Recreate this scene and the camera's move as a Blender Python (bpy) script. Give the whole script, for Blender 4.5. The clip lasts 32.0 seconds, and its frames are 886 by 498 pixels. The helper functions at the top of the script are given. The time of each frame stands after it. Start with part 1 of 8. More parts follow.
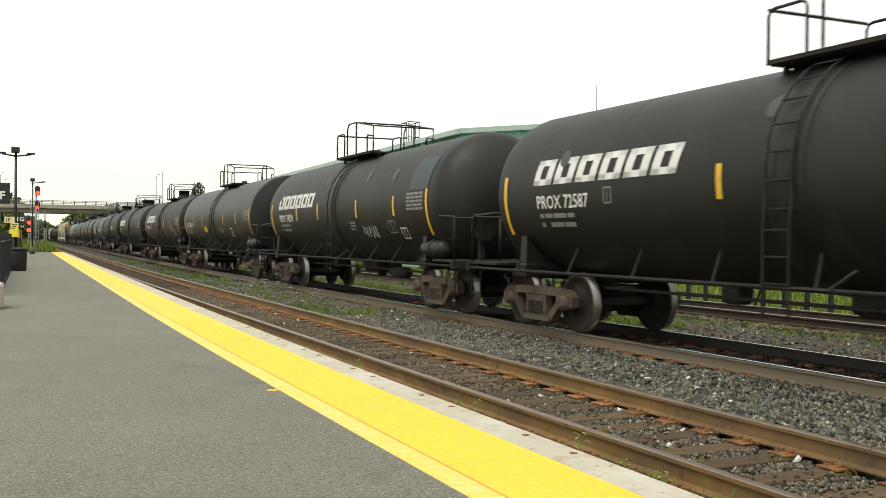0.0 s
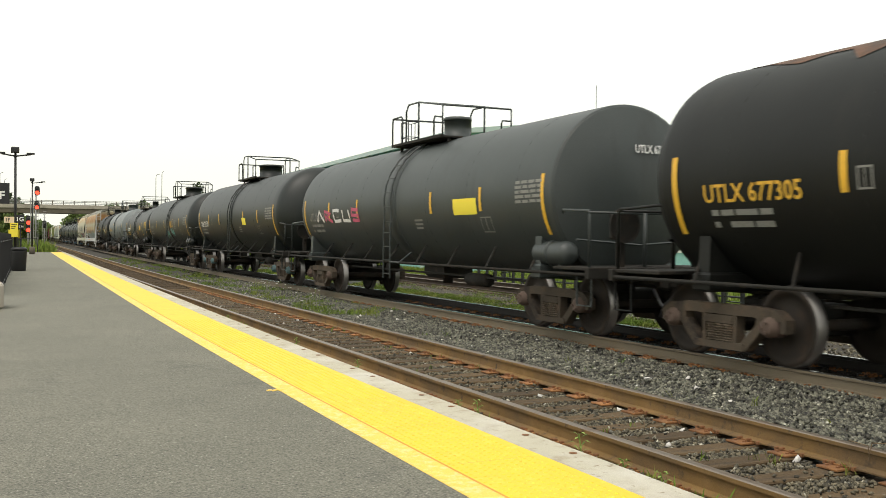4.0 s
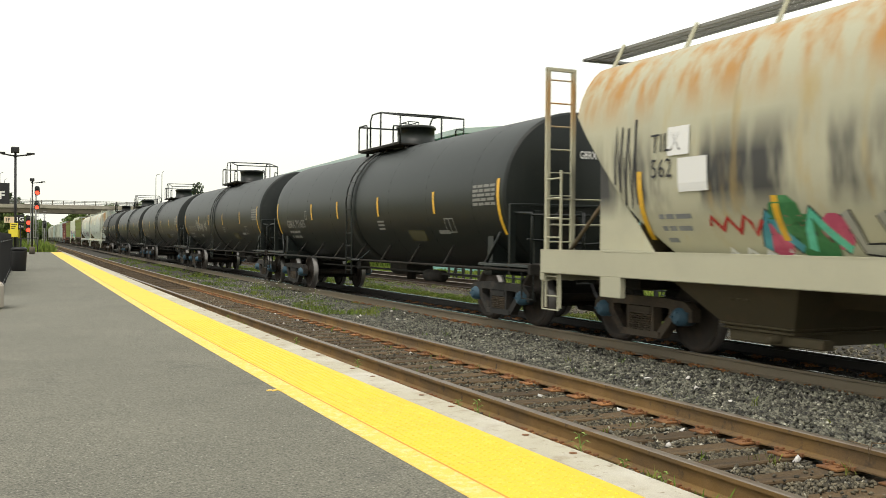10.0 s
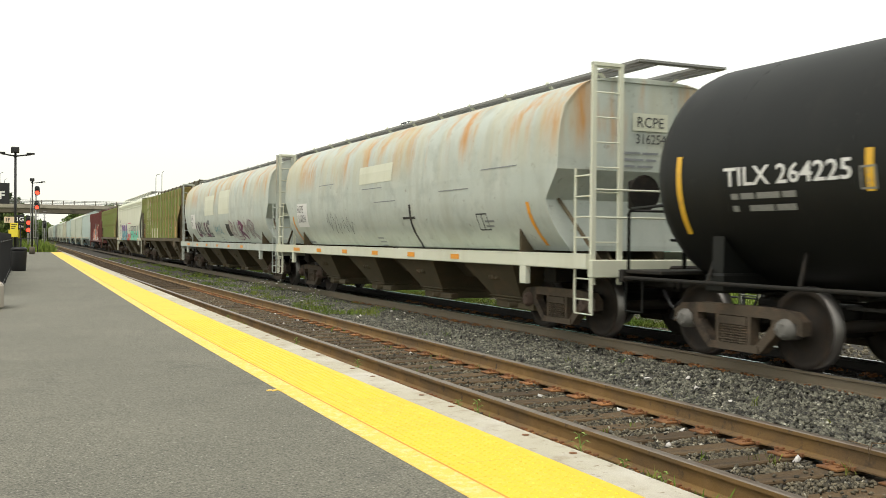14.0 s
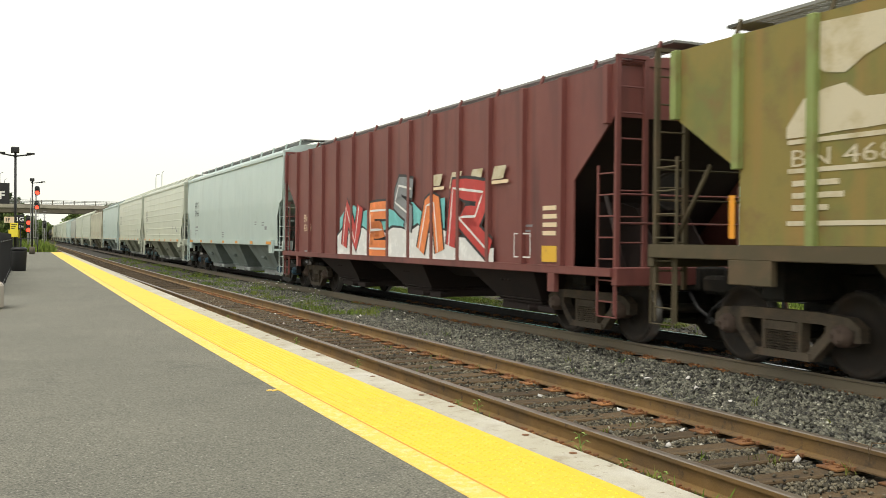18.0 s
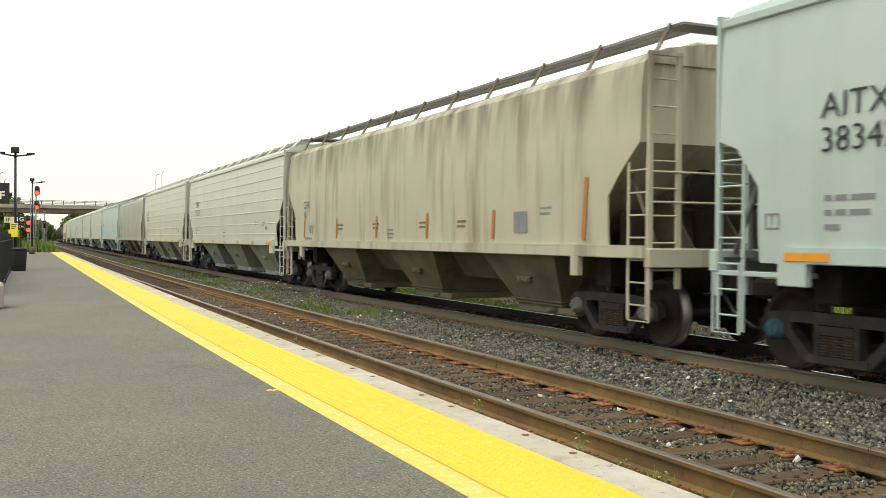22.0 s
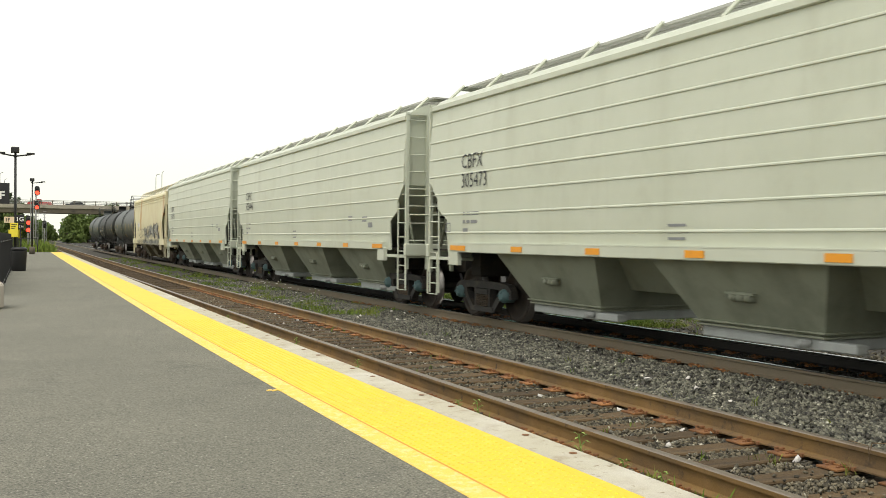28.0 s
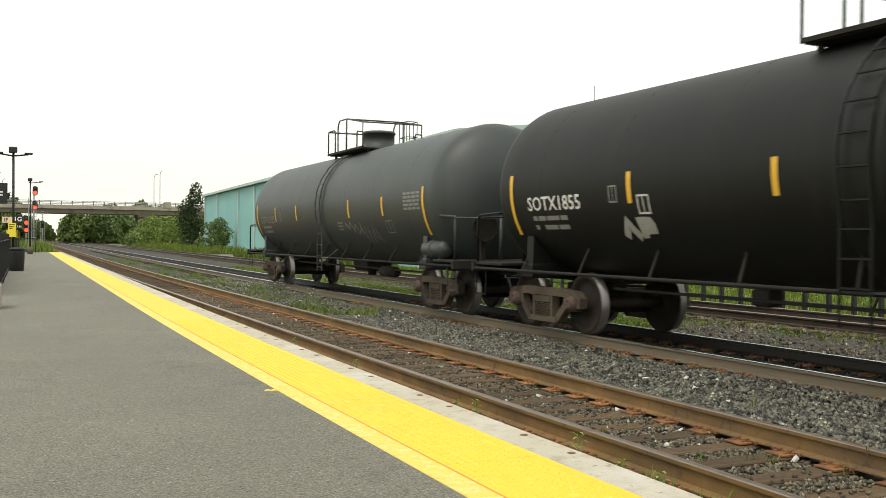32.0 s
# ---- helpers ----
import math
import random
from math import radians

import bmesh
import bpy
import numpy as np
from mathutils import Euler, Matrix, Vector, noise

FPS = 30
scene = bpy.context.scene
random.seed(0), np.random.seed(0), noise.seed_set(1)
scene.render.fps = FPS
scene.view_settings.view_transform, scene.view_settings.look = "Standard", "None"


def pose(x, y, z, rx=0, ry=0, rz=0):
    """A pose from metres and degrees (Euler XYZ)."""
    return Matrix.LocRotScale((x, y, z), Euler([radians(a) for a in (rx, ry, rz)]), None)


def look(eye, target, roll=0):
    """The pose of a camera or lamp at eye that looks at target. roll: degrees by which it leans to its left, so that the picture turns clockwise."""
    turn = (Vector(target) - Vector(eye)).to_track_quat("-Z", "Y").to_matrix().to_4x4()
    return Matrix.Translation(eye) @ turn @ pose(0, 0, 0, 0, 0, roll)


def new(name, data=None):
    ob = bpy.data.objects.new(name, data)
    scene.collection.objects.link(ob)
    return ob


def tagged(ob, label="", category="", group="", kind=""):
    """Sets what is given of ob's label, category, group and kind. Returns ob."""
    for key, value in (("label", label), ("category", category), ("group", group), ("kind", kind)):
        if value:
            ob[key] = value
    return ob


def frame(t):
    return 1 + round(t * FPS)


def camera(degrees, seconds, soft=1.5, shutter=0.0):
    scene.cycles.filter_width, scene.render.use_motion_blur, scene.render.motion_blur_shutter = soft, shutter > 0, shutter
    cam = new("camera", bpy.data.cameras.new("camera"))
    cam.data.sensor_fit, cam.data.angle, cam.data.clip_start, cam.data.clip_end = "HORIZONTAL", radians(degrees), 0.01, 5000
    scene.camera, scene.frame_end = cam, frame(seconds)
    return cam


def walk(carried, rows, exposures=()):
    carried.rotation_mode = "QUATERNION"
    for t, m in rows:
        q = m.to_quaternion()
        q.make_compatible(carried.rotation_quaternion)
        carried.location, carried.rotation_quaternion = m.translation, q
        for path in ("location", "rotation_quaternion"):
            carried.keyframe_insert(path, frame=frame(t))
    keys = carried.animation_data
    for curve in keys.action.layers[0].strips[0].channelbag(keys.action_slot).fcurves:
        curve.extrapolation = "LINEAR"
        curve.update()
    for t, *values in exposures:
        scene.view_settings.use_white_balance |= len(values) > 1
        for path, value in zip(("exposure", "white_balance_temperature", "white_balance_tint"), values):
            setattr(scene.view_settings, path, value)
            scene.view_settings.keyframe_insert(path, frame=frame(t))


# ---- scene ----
cam = camera(49.12, 32.0, soft=0.7, shutter=0.08)
EYE = Vector((0.0, 0.0, 1.480))
YAW, PITCH = 0.43197, 0.00961


def turned(deg):
    """The same stand, turned a little to the right."""
    a = YAW + radians(deg)
    return look(EYE, EYE + Vector((math.sin(a) * math.cos(PITCH), math.cos(a) * math.cos(PITCH), -math.sin(PITCH))) * 10, 0.49)


CAM_POSE = turned(0.0)
walk(cam, [(0.0, turned(-0.02)), (1.0, CAM_POSE), (30.0, CAM_POSE), (30.6, turned(0.05)), (31.4, turned(0.055)), (32.0, turned(0.1))])

# ---- light ----
SUN_ELEV, SUN_TURN = radians(62), radians(236)
world = bpy.data.worlds.new("overcast")
scene.world = world
world.use_nodes = True
wn, wl = world.node_tree.nodes, world.node_tree.links
wn.clear()
sky = wn.new("ShaderNodeTexSky")
sky.sky_type, sky.sun_disc = "NISHITA", False
sky.sun_elevation, sky.sun_rotation = SUN_ELEV, SUN_TURN
sky.air_density, sky.dust_density, sky.ozone_density = 1.0, 6.0, 1.0
bg_sky = wn.new("ShaderNodeBackground")
bg_sky.inputs[1].default_value = 0.06
wl.new(sky.outputs[0], bg_sky.inputs[0])
cloud = wn.new("ShaderNodeBackground")
cloud.inputs[0].default_value = (1.0, 1.0, 0.875, 1)
cloud.inputs[1].default_value = 1.02
both = wn.new("ShaderNodeAddShader")
wo = wn.new("ShaderNodeOutputWorld")
wl.new(bg_sky.outputs[0], both.inputs[0])
wl.new(cloud.outputs[0], both.inputs[1])
wl.new(both.outputs[0], wo.inputs[0])
sun_data = bpy.data.lights.new("sun", "SUN")
sun_data.energy, sun_data.angle, sun_data.color = 1.0, radians(25), (1.0, 0.96, 0.9)
sun = new("sun", sun_data)
sun_dir = Vector((math.sin(SUN_TURN) * math.cos(SUN_ELEV), math.cos(SUN_TURN) * math.cos(SUN_ELEV), math.sin(SUN_ELEV)))
sun.matrix_world = look(sun_dir * 60, (0, 0, 0))
scene.view_settings.exposure = 0.0


# ---- materials ----
def mat(name, base, rough=0.7, metal=0.0, var=(), scale=4.0, grain=0.0, grain_scale=120.0, bump=0.0, bump_scale=80.0, spread=0.0, streak=None, spec=0.5, coord="Object", stretch=(1, 1, 1), rand=0.0, stains=()):
    """Painted or natural surface: base colour, patches of other colours, fine grain, relief, and streaks that run down."""
    m = bpy.data.materials.new(name)
    m.use_nodes = True
    nt = m.node_tree
    n, l = nt.nodes, nt.links
    b = n["Principled BSDF"]
    b.inputs["Roughness"].default_value = rough
    b.inputs["Metallic"].default_value = metal
    b.inputs["Specular IOR Level"].default_value = spec
    tc = n.new("ShaderNodeTexCoord")
    mp = n.new("ShaderNodeMapping")
    mp.inputs["Scale"].default_value = stretch
    l.new(tc.outputs[coord], mp.inputs[0])
    vec = mp.outputs[0]
    rgb = n.new("ShaderNodeRGB")
    rgb.outputs[0].default_value = (*base, 1)
    col = rgb.outputs[0]

    def noise_tex(sc, detail=5.0, r=0.6, v=None):
        t = n.new("ShaderNodeTexNoise")
        t.inputs["Scale"].default_value = sc
        t.inputs["Detail"].default_value = detail
        t.inputs["Roughness"].default_value = r
        l.new(v or vec, t.inputs["Vector"])
        return t.outputs[0]

    def ramp(x, lo, hi):
        r = n.new("ShaderNodeMapRange")
        r.inputs[1].default_value, r.inputs[2].default_value = lo, hi
        r.clamp = True
        l.new(x, r.inputs[0])
        return r.outputs[0]

    def mix(fac, a, c, mode="MIX"):
        x = n.new("ShaderNodeMix")
        x.data_type, x.blend_type = "RGBA", mode
        l.new(fac, x.inputs[0]) if not isinstance(fac, float) else setattr(x.inputs[0], "default_value", fac)
        l.new(a, x.inputs[6])
        if isinstance(c, tuple):
            x.inputs[7].default_value = (*c, 1)
        else:
            l.new(c, x.inputs[7])
        return x.outputs[2]

    for i, (c2, lo, hi, sc) in enumerate(var):
        col = mix(ramp(noise_tex(sc * scale / 4.0, 6.0, 0.62), lo, hi), col, c2)
    if streak:
        c2, lo, hi, sc = streak
        mp2 = n.new("ShaderNodeMapping")
        mp2.inputs["Scale"].default_value = (sc, sc, sc * 0.12)
        l.new(tc.outputs[coord], mp2.inputs[0])
        col = mix(ramp(noise_tex(1.0, 4.0, 0.55, mp2.outputs[0]), lo, hi), col, c2)
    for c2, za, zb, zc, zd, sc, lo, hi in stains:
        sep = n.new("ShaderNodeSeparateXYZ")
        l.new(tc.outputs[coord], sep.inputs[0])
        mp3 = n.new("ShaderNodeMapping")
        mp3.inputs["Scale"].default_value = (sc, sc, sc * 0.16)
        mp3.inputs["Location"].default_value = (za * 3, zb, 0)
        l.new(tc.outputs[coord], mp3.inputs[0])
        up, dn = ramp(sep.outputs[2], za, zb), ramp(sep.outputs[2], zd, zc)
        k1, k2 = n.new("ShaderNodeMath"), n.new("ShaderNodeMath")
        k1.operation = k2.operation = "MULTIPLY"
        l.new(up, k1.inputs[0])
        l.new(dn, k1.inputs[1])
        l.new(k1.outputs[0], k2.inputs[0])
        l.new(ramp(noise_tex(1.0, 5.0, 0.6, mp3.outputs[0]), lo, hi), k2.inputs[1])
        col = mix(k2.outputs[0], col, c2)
    if grain:
        g = ramp(noise_tex(grain_scale, 2.0, 0.5), 0.25, 0.75)
        k = n.new("ShaderNodeMapRange")
        k.inputs[3].default_value, k.inputs[4].default_value = 1 - grain, 1 + grain
        l.new(g, k.inputs[0])
        x = n.new("ShaderNodeVectorMath")
        x.operation = "SCALE"
        l.new(col, x.inputs[0])
        l.new(k.outputs[0], x.inputs[3])
        col = x.outputs[0]
    if spread or rand:
        src = n.new("ShaderNodeNewGeometry").outputs["Random Per Island"] if spread else n.new("ShaderNodeObjectInfo").outputs["Random"]
        w = spread or rand
        k = n.new("ShaderNodeMapRange")
        k.inputs[3].default_value, k.inputs[4].default_value = 1 - w, 1 + w
        l.new(src, k.inputs[0])
        x = n.new("ShaderNodeVectorMath")
        x.operation = "SCALE"
        l.new(col, x.inputs[0])
        l.new(k.outputs[0], x.inputs[3])
        col = x.outputs[0]
    l.new(col, b.inputs["Base Color"])
    if bump:
        bp = n.new("ShaderNodeBump")
        bp.inputs["Strength"].default_value = bump
        bp.inputs["Distance"].default_value = 0.01
        l.new(noise_tex(bump_scale, 4.0), bp.inputs["Height"])
        l.new(bp.outputs[0], b.inputs["Normal"])
    return m


M = {}
M["asphalt"] = mat("asphalt", (0.150, 0.146, 0.116), 0.92, var=[((0.180, 0.174, 0.138), 0.42, 0.7, 0.4), ((0.115, 0.112, 0.092), 0.55, 0.75, 1.4), ((0.32, 0.31, 0.26), 0.60, 0.68, 45.0), ((0.05, 0.05, 0.042), 0.60, 0.68, 38.0)], grain=0.55, grain_scale=70, bump=0.6, bump_scale=130)
M["yellow"] = mat("yellow_tactile", (0.86, 0.545, 0.03), 0.6, var=[((0.80, 0.50, 0.035), 0.5, 0.75, 1.0), ((0.87, 0.62, 0.08), 0.55, 0.7, 8.0)], grain=0.07)
M["yellow_paint"] = mat("yellow_paint", (0.84, 0.56, 0.10), 0.8, var=[((0.80, 0.62, 0.25), 0.48, 0.62, 18.0), ((0.4, 0.3, 0.14), 0.62, 0.68, 30.0)], grain=0.2, bump=0.4)
M["red_line"] = mat("rusty_joint", (0.62, 0.30, 0.05), 0.9)
M["concrete"] = mat("concrete", (0.46, 0.43, 0.335), 0.9, var=[((0.36, 0.31, 0.23), 0.50, 0.68, 6.0), ((0.55, 0.525, 0.46), 0.5, 0.7, 1.2), ((0.22, 0.17, 0.11), 0.60, 0.70, 14.0)], grain=0.15, bump=0.4)
M["ballast"] = mat("ballast_bed", (0.052, 0.048, 0.038), 0.95, var=[((0.02, 0.019, 0.016), 0.45, 0.6, 14.0), ((0.075, 0.055, 0.035), 0.52, 0.7, 1.0)], grain=0.7, grain_scale=30, bump=1.0, bump_scale=25)
M["stone"] = mat("ballast_stone", (0.128, 0.126, 0.094), 0.55, var=[((0.42, 0.41, 0.34), 0.60, 0.66, 9.0), ((0.035, 0.033, 0.026), 0.48, 0.6, 6.0)], grain=0.4, grain_scale=45, spread=0.85)
M["stone_brown"] = mat("dirty_ballast_stone", (0.10, 0.086, 0.056), 0.75, var=[((0.34, 0.325, 0.27), 0.58, 0.66, 9.0)], grain=0.35, spread=0.8)
# oily stones, ties and far rail, blackened further for the train's shade
M["stone_oily_shaded"] = mat("oily_shaded_ballast_stone", (0.03, 0.026, 0.02), 0.7, grain=0.3, spread=0.6)
M["oily_shaded_tie"] = mat("oily_shaded_tie", (0.022, 0.018, 0.013), 0.8, grain=0.3, stretch=(0.25, 2, 2), rand=0.3)
M["rail_shade_black"] = mat("greasy_shaded_rail", (0.018, 0.015, 0.012), 0.6, grain=0.15)
M["stone_white"] = mat("pale_stone", (0.6, 0.58, 0.55), 0.8, grain=0.1)
M["rust_rail"] = mat("rusty_rail", (0.185, 0.108, 0.032), 0.8, var=[((0.22, 0.13, 0.045), 0.45, 0.65, 3.0), ((0.13, 0.082, 0.036), 0.45, 0.65, 1.0), ((0.075, 0.05, 0.028), 0.58, 0.7, 9.0)], grain=0.2)
M["rail_dull"] = mat("dull_rail", (0.145, 0.118, 0.078), 0.7, var=[((0.16, 0.12, 0.07), 0.5, 0.7, 3.0)], grain=0.15)
M["siding_rail"] = mat("dark_siding_rail", (0.045, 0.033, 0.024), 0.85, var=[((0.07, 0.045, 0.028), 0.5, 0.7, 3.0)], grain=0.15)
M["straw"] = mat("dry_straw", (0.16, 0.11, 0.06), 0.9)
M["rail_top"] = mat("worn_rail_head", (0.25, 0.21, 0.17), 0.42, 0.7, var=[((0.2, 0.15, 0.11), 0.5, 0.7, 3.0)])
M["rail_shine"] = mat("polished_rail_head", (0.6, 0.6, 0.6), 0.22, 1.0)
M["tie"] = mat("weathered_tie", (0.085, 0.055, 0.026), 0.95, var=[((0.125, 0.085, 0.044), 0.5, 0.68, 3.0), ((0.03, 0.023, 0.016), 0.5, 0.7, 5.0)], grain=0.35, grain_scale=60, bump=0.8, bump_scale=40, stretch=(0.25, 2, 2), rand=0.3)
M["plate"] = mat("rusty_tie_plate", (0.265, 0.12, 0.04), 0.9, var=[((0.15, 0.065, 0.03), 0.45, 0.65, 6.0)], grain=0.25, rand=0.3)
M["spike"] = mat("rusty_spike", (0.19, 0.085, 0.034), 0.85, grain=0.3)
M["grass"] = mat("grass", (0.115, 0.178, 0.03), 0.9, spread=0.5, var=[((0.20, 0.215, 0.05), 0.45, 0.65, 1.0)], spec=0.15)
M["field"] = mat("field_grass", (0.17, 0.215, 0.055), 0.95, var=[((0.23, 0.24, 0.085), 0.45, 0.65, 0.4), ((0.10, 0.13, 0.04), 0.5, 0.7, 4.0)], grain=0.3, grain_scale=20, bump=0.8, bump_scale=10, spec=0.1)
# paler green with the distance haze mixed into the leaf colour
M["leaf_far"] = mat("hazy_far_leaves", (0.13, 0.185, 0.07), 0.85, spread=0.4, spec=0.15)
M["leaf"] = mat("leaves", (0.115, 0.16, 0.045), 0.8, spread=0.5, spec=0.2)
M["leaf_dark"] = mat("dark_leaves", (0.055, 0.08, 0.032), 0.8, spread=0.5, spec=0.2)
M["leaf_light"] = mat("light_leaves", (0.17, 0.23, 0.058), 0.8, spread=0.45, spec=0.2)
M["bark"] = mat("bark", (0.07, 0.055, 0.04), 0.95, grain=0.3, bump=0.8)
M["black"] = mat("tank_black", (0.0040, 0.0046, 0.0040), 0.52, var=[((0.0075, 0.0082, 0.0072), 0.45, 0.72, 0.6), ((0.014, 0.0145, 0.012), 0.62, 0.78, 5.0)], streak=((0.014, 0.013, 0.0105), 0.58, 0.9, 2.2), grain=0.15, grain_scale=60, spec=0.3)
M["black_dirty"] = mat("tank_black_dusty", (0.0065, 0.0068, 0.0055), 0.5, var=[((0.013, 0.0125, 0.01), 0.45, 0.7, 0.6), ((0.03, 0.027, 0.02), 0.62, 0.78, 5.0)], streak=((0.026, 0.024, 0.017), 0.55, 0.85, 2.2), grain=0.18, grain_scale=60, spec=0.38)
M["charcoal"] = mat("tank_charcoal", (0.0052, 0.0082, 0.0072), 0.44, var=[((0.008, 0.0115, 0.0102), 0.45, 0.7, 0.6), ((0.018, 0.02, 0.017), 0.62, 0.78, 5.0)], streak=((0.017, 0.019, 0.016), 0.6, 0.9, 2.2), grain=0.12, grain_scale=60, spec=0.42)
M["ochre_patch"] = mat("weathered_ochre_patch", (0.36, 0.21, 0.03), 0.7, var=[((0.24, 0.14, 0.03), 0.45, 0.65, 5.0)], grain=0.2)
M["grey_tank"] = mat("tank_slate_grey", (0.031, 0.038, 0.037), 0.47, var=[((0.040, 0.047, 0.046), 0.45, 0.7, 0.6)], streak=((0.018, 0.019, 0.0175), 0.55, 0.85, 2.2), grain=0.1, grain_scale=60, spec=0.5)
M["light_grey_tank"] = mat("tank_light_grey", (0.14, 0.158, 0.158), 0.5, var=[((0.165, 0.18, 0.178), 0.45, 0.7, 0.6)], streak=((0.10, 0.108, 0.104), 0.55, 0.85, 2.2), grain=0.08, grain_scale=60)
M["rust_roof"] = mat("rust_patch", (0.115, 0.06, 0.036), 0.85, var=[((0.05, 0.035, 0.028), 0.45, 0.65, 3.0)], grain=0.2)
M["under"] = mat("grimy_steel", (0.016, 0.0145, 0.012), 0.8, var=[((0.035, 0.027, 0.02), 0.5, 0.7, 4.0)], grain=0.2, spec=0.3)
M["truck"] = mat("grimy_cast_steel", (0.075, 0.059, 0.042), 0.85, var=[((0.11, 0.076, 0.05), 0.5, 0.7, 5.0), ((0.022, 0.018, 0.015), 0.5, 0.7, 2.0)], grain=0.25, rand=0.35, spec=0.3)
M["truck_dark"] = mat("dark_cast_steel", (0.030, 0.029, 0.027), 0.75, var=[((0.06, 0.05, 0.04), 0.5, 0.7, 5.0)], grain=0.2, spec=0.3)
M["wheel"] = mat("wheel_steel", (0.03, 0.0245, 0.02), 0.75, 0.1, var=[((0.05, 0.033, 0.022), 0.5, 0.7, 4.0)], grain=0.15, spec=0.3)
M["tread"] = mat("wheel_tread", (0.22, 0.21, 0.2), 0.4, 0.9)
M["cap_blue"] = mat("blue_bearing_cap", (0.035, 0.085, 0.125), 0.6)
M["cap_teal"] = mat("teal_bearing_cap", (0.07, 0.13, 0.135), 0.6)
M["cap_grey"] = mat("grey_bearing_cap", (0.16, 0.155, 0.14), 0.6, grain=0.2)
M["cap_brown"] = mat("brown_bearing_cap", (0.09, 0.06, 0.045), 0.8, grain=0.2)
M["white_paint"] = mat("white_lettering", (0.68, 0.68, 0.66), 0.6, grain=0.06)
M["dull_white"] = mat("faded_lettering", (0.22, 0.22, 0.2), 0.7, grain=0.2, grain_scale=40)
M["dark_letter"] = mat("dark_lettering", (0.025, 0.025, 0.03), 0.7)
M["yellow_letter"] = mat("yellow_lettering", (0.68, 0.40, 0.04), 0.6, grain=0.08)
M["reflector"] = mat("yellow_reflector", (0.70, 0.41, 0.03), 0.45, var=[((0.5, 0.26, 0.04), 0.55, 0.75, 8.0)])
M["orange"] = mat("orange_reflector", (0.74, 0.30, 0.015), 0.45, var=[((0.55, 0.24, 0.03), 0.55, 0.75, 8.0)])
M["red_letter"] = mat("red_lettering", (0.5, 0.07, 0.05), 0.6)
M["beige"] = mat("hopper_beige", (0.495, 0.525, 0.43), 0.4, var=[((0.535, 0.562, 0.47), 0.45, 0.7, 0.6), ((0.455, 0.475, 0.385), 0.55, 0.75, 1.6)], streak=((0.43, 0.445, 0.355), 0.52, 0.85, 2.0), grain=0.03, spec=0.75)
M["aqua"] = mat("hopper_pale_blue", (0.415, 0.505, 0.478), 0.42, var=[((0.46, 0.54, 0.51), 0.45, 0.7, 0.6), ((0.37, 0.45, 0.425), 0.55, 0.75, 1.4)], streak=((0.36, 0.43, 0.405), 0.5, 0.88, 2.0), grain=0.03, spec=0.7)
M["grey_hopper"] = mat("hopper_lilac_grey", (0.33, 0.344, 0.305), 0.6, var=[((0.378, 0.392, 0.346), 0.45, 0.7, 0.6)], streak=((0.265, 0.272, 0.233), 0.5, 0.8, 2.0), grain=0.05)
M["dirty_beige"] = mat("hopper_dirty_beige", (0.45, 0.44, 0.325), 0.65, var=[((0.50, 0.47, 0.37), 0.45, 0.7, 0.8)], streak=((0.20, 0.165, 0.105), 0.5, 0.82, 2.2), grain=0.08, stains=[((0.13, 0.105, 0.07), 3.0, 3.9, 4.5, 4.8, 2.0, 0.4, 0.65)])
M["white_hopper"] = mat("hopper_off_white", (0.585, 0.60, 0.48), 0.6, var=[((0.63, 0.64, 0.53), 0.45, 0.7, 0.6)], streak=((0.50, 0.505, 0.39), 0.5, 0.85, 2.0), grain=0.04)
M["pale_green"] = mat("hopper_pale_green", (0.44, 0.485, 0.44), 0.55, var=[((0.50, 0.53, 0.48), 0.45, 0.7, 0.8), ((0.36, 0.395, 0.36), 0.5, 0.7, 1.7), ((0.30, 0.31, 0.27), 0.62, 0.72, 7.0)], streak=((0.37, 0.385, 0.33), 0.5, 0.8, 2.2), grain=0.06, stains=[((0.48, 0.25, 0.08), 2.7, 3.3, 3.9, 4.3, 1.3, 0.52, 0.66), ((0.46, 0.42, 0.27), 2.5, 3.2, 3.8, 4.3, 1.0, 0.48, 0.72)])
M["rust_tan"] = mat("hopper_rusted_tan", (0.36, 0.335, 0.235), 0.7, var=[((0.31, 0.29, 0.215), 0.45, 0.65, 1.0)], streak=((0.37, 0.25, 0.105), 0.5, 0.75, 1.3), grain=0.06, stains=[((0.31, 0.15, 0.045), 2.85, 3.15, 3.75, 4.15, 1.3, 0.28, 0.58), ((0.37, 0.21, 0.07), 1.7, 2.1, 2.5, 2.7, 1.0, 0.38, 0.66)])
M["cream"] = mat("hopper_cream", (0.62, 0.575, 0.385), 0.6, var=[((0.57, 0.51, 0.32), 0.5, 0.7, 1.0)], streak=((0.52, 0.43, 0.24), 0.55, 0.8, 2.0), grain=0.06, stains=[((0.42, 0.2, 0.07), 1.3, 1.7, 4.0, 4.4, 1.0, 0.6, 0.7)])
M["mustard"] = mat("hopper_faded_green", (0.225, 0.178, 0.045), 0.7, var=[((0.155, 0.165, 0.045), 0.45, 0.62, 1.0), ((0.20, 0.115, 0.04), 0.52, 0.72, 2.0)], streak=((0.29, 0.17, 0.05), 0.5, 0.75, 2.2), grain=0.1)
M["apple"] = mat("hopper_apple_green", (0.22, 0.27, 0.085), 0.7, var=[((0.19, 0.17, 0.06), 0.5, 0.7, 2.0)], grain=0.1)
M["oxide"] = mat("hopper_oxide_red", (0.165, 0.05, 0.042), 0.6, var=[((0.19, 0.064, 0.052), 0.45, 0.7, 0.8)], streak=((0.075, 0.028, 0.026), 0.5, 0.8, 2.5), grain=0.08)
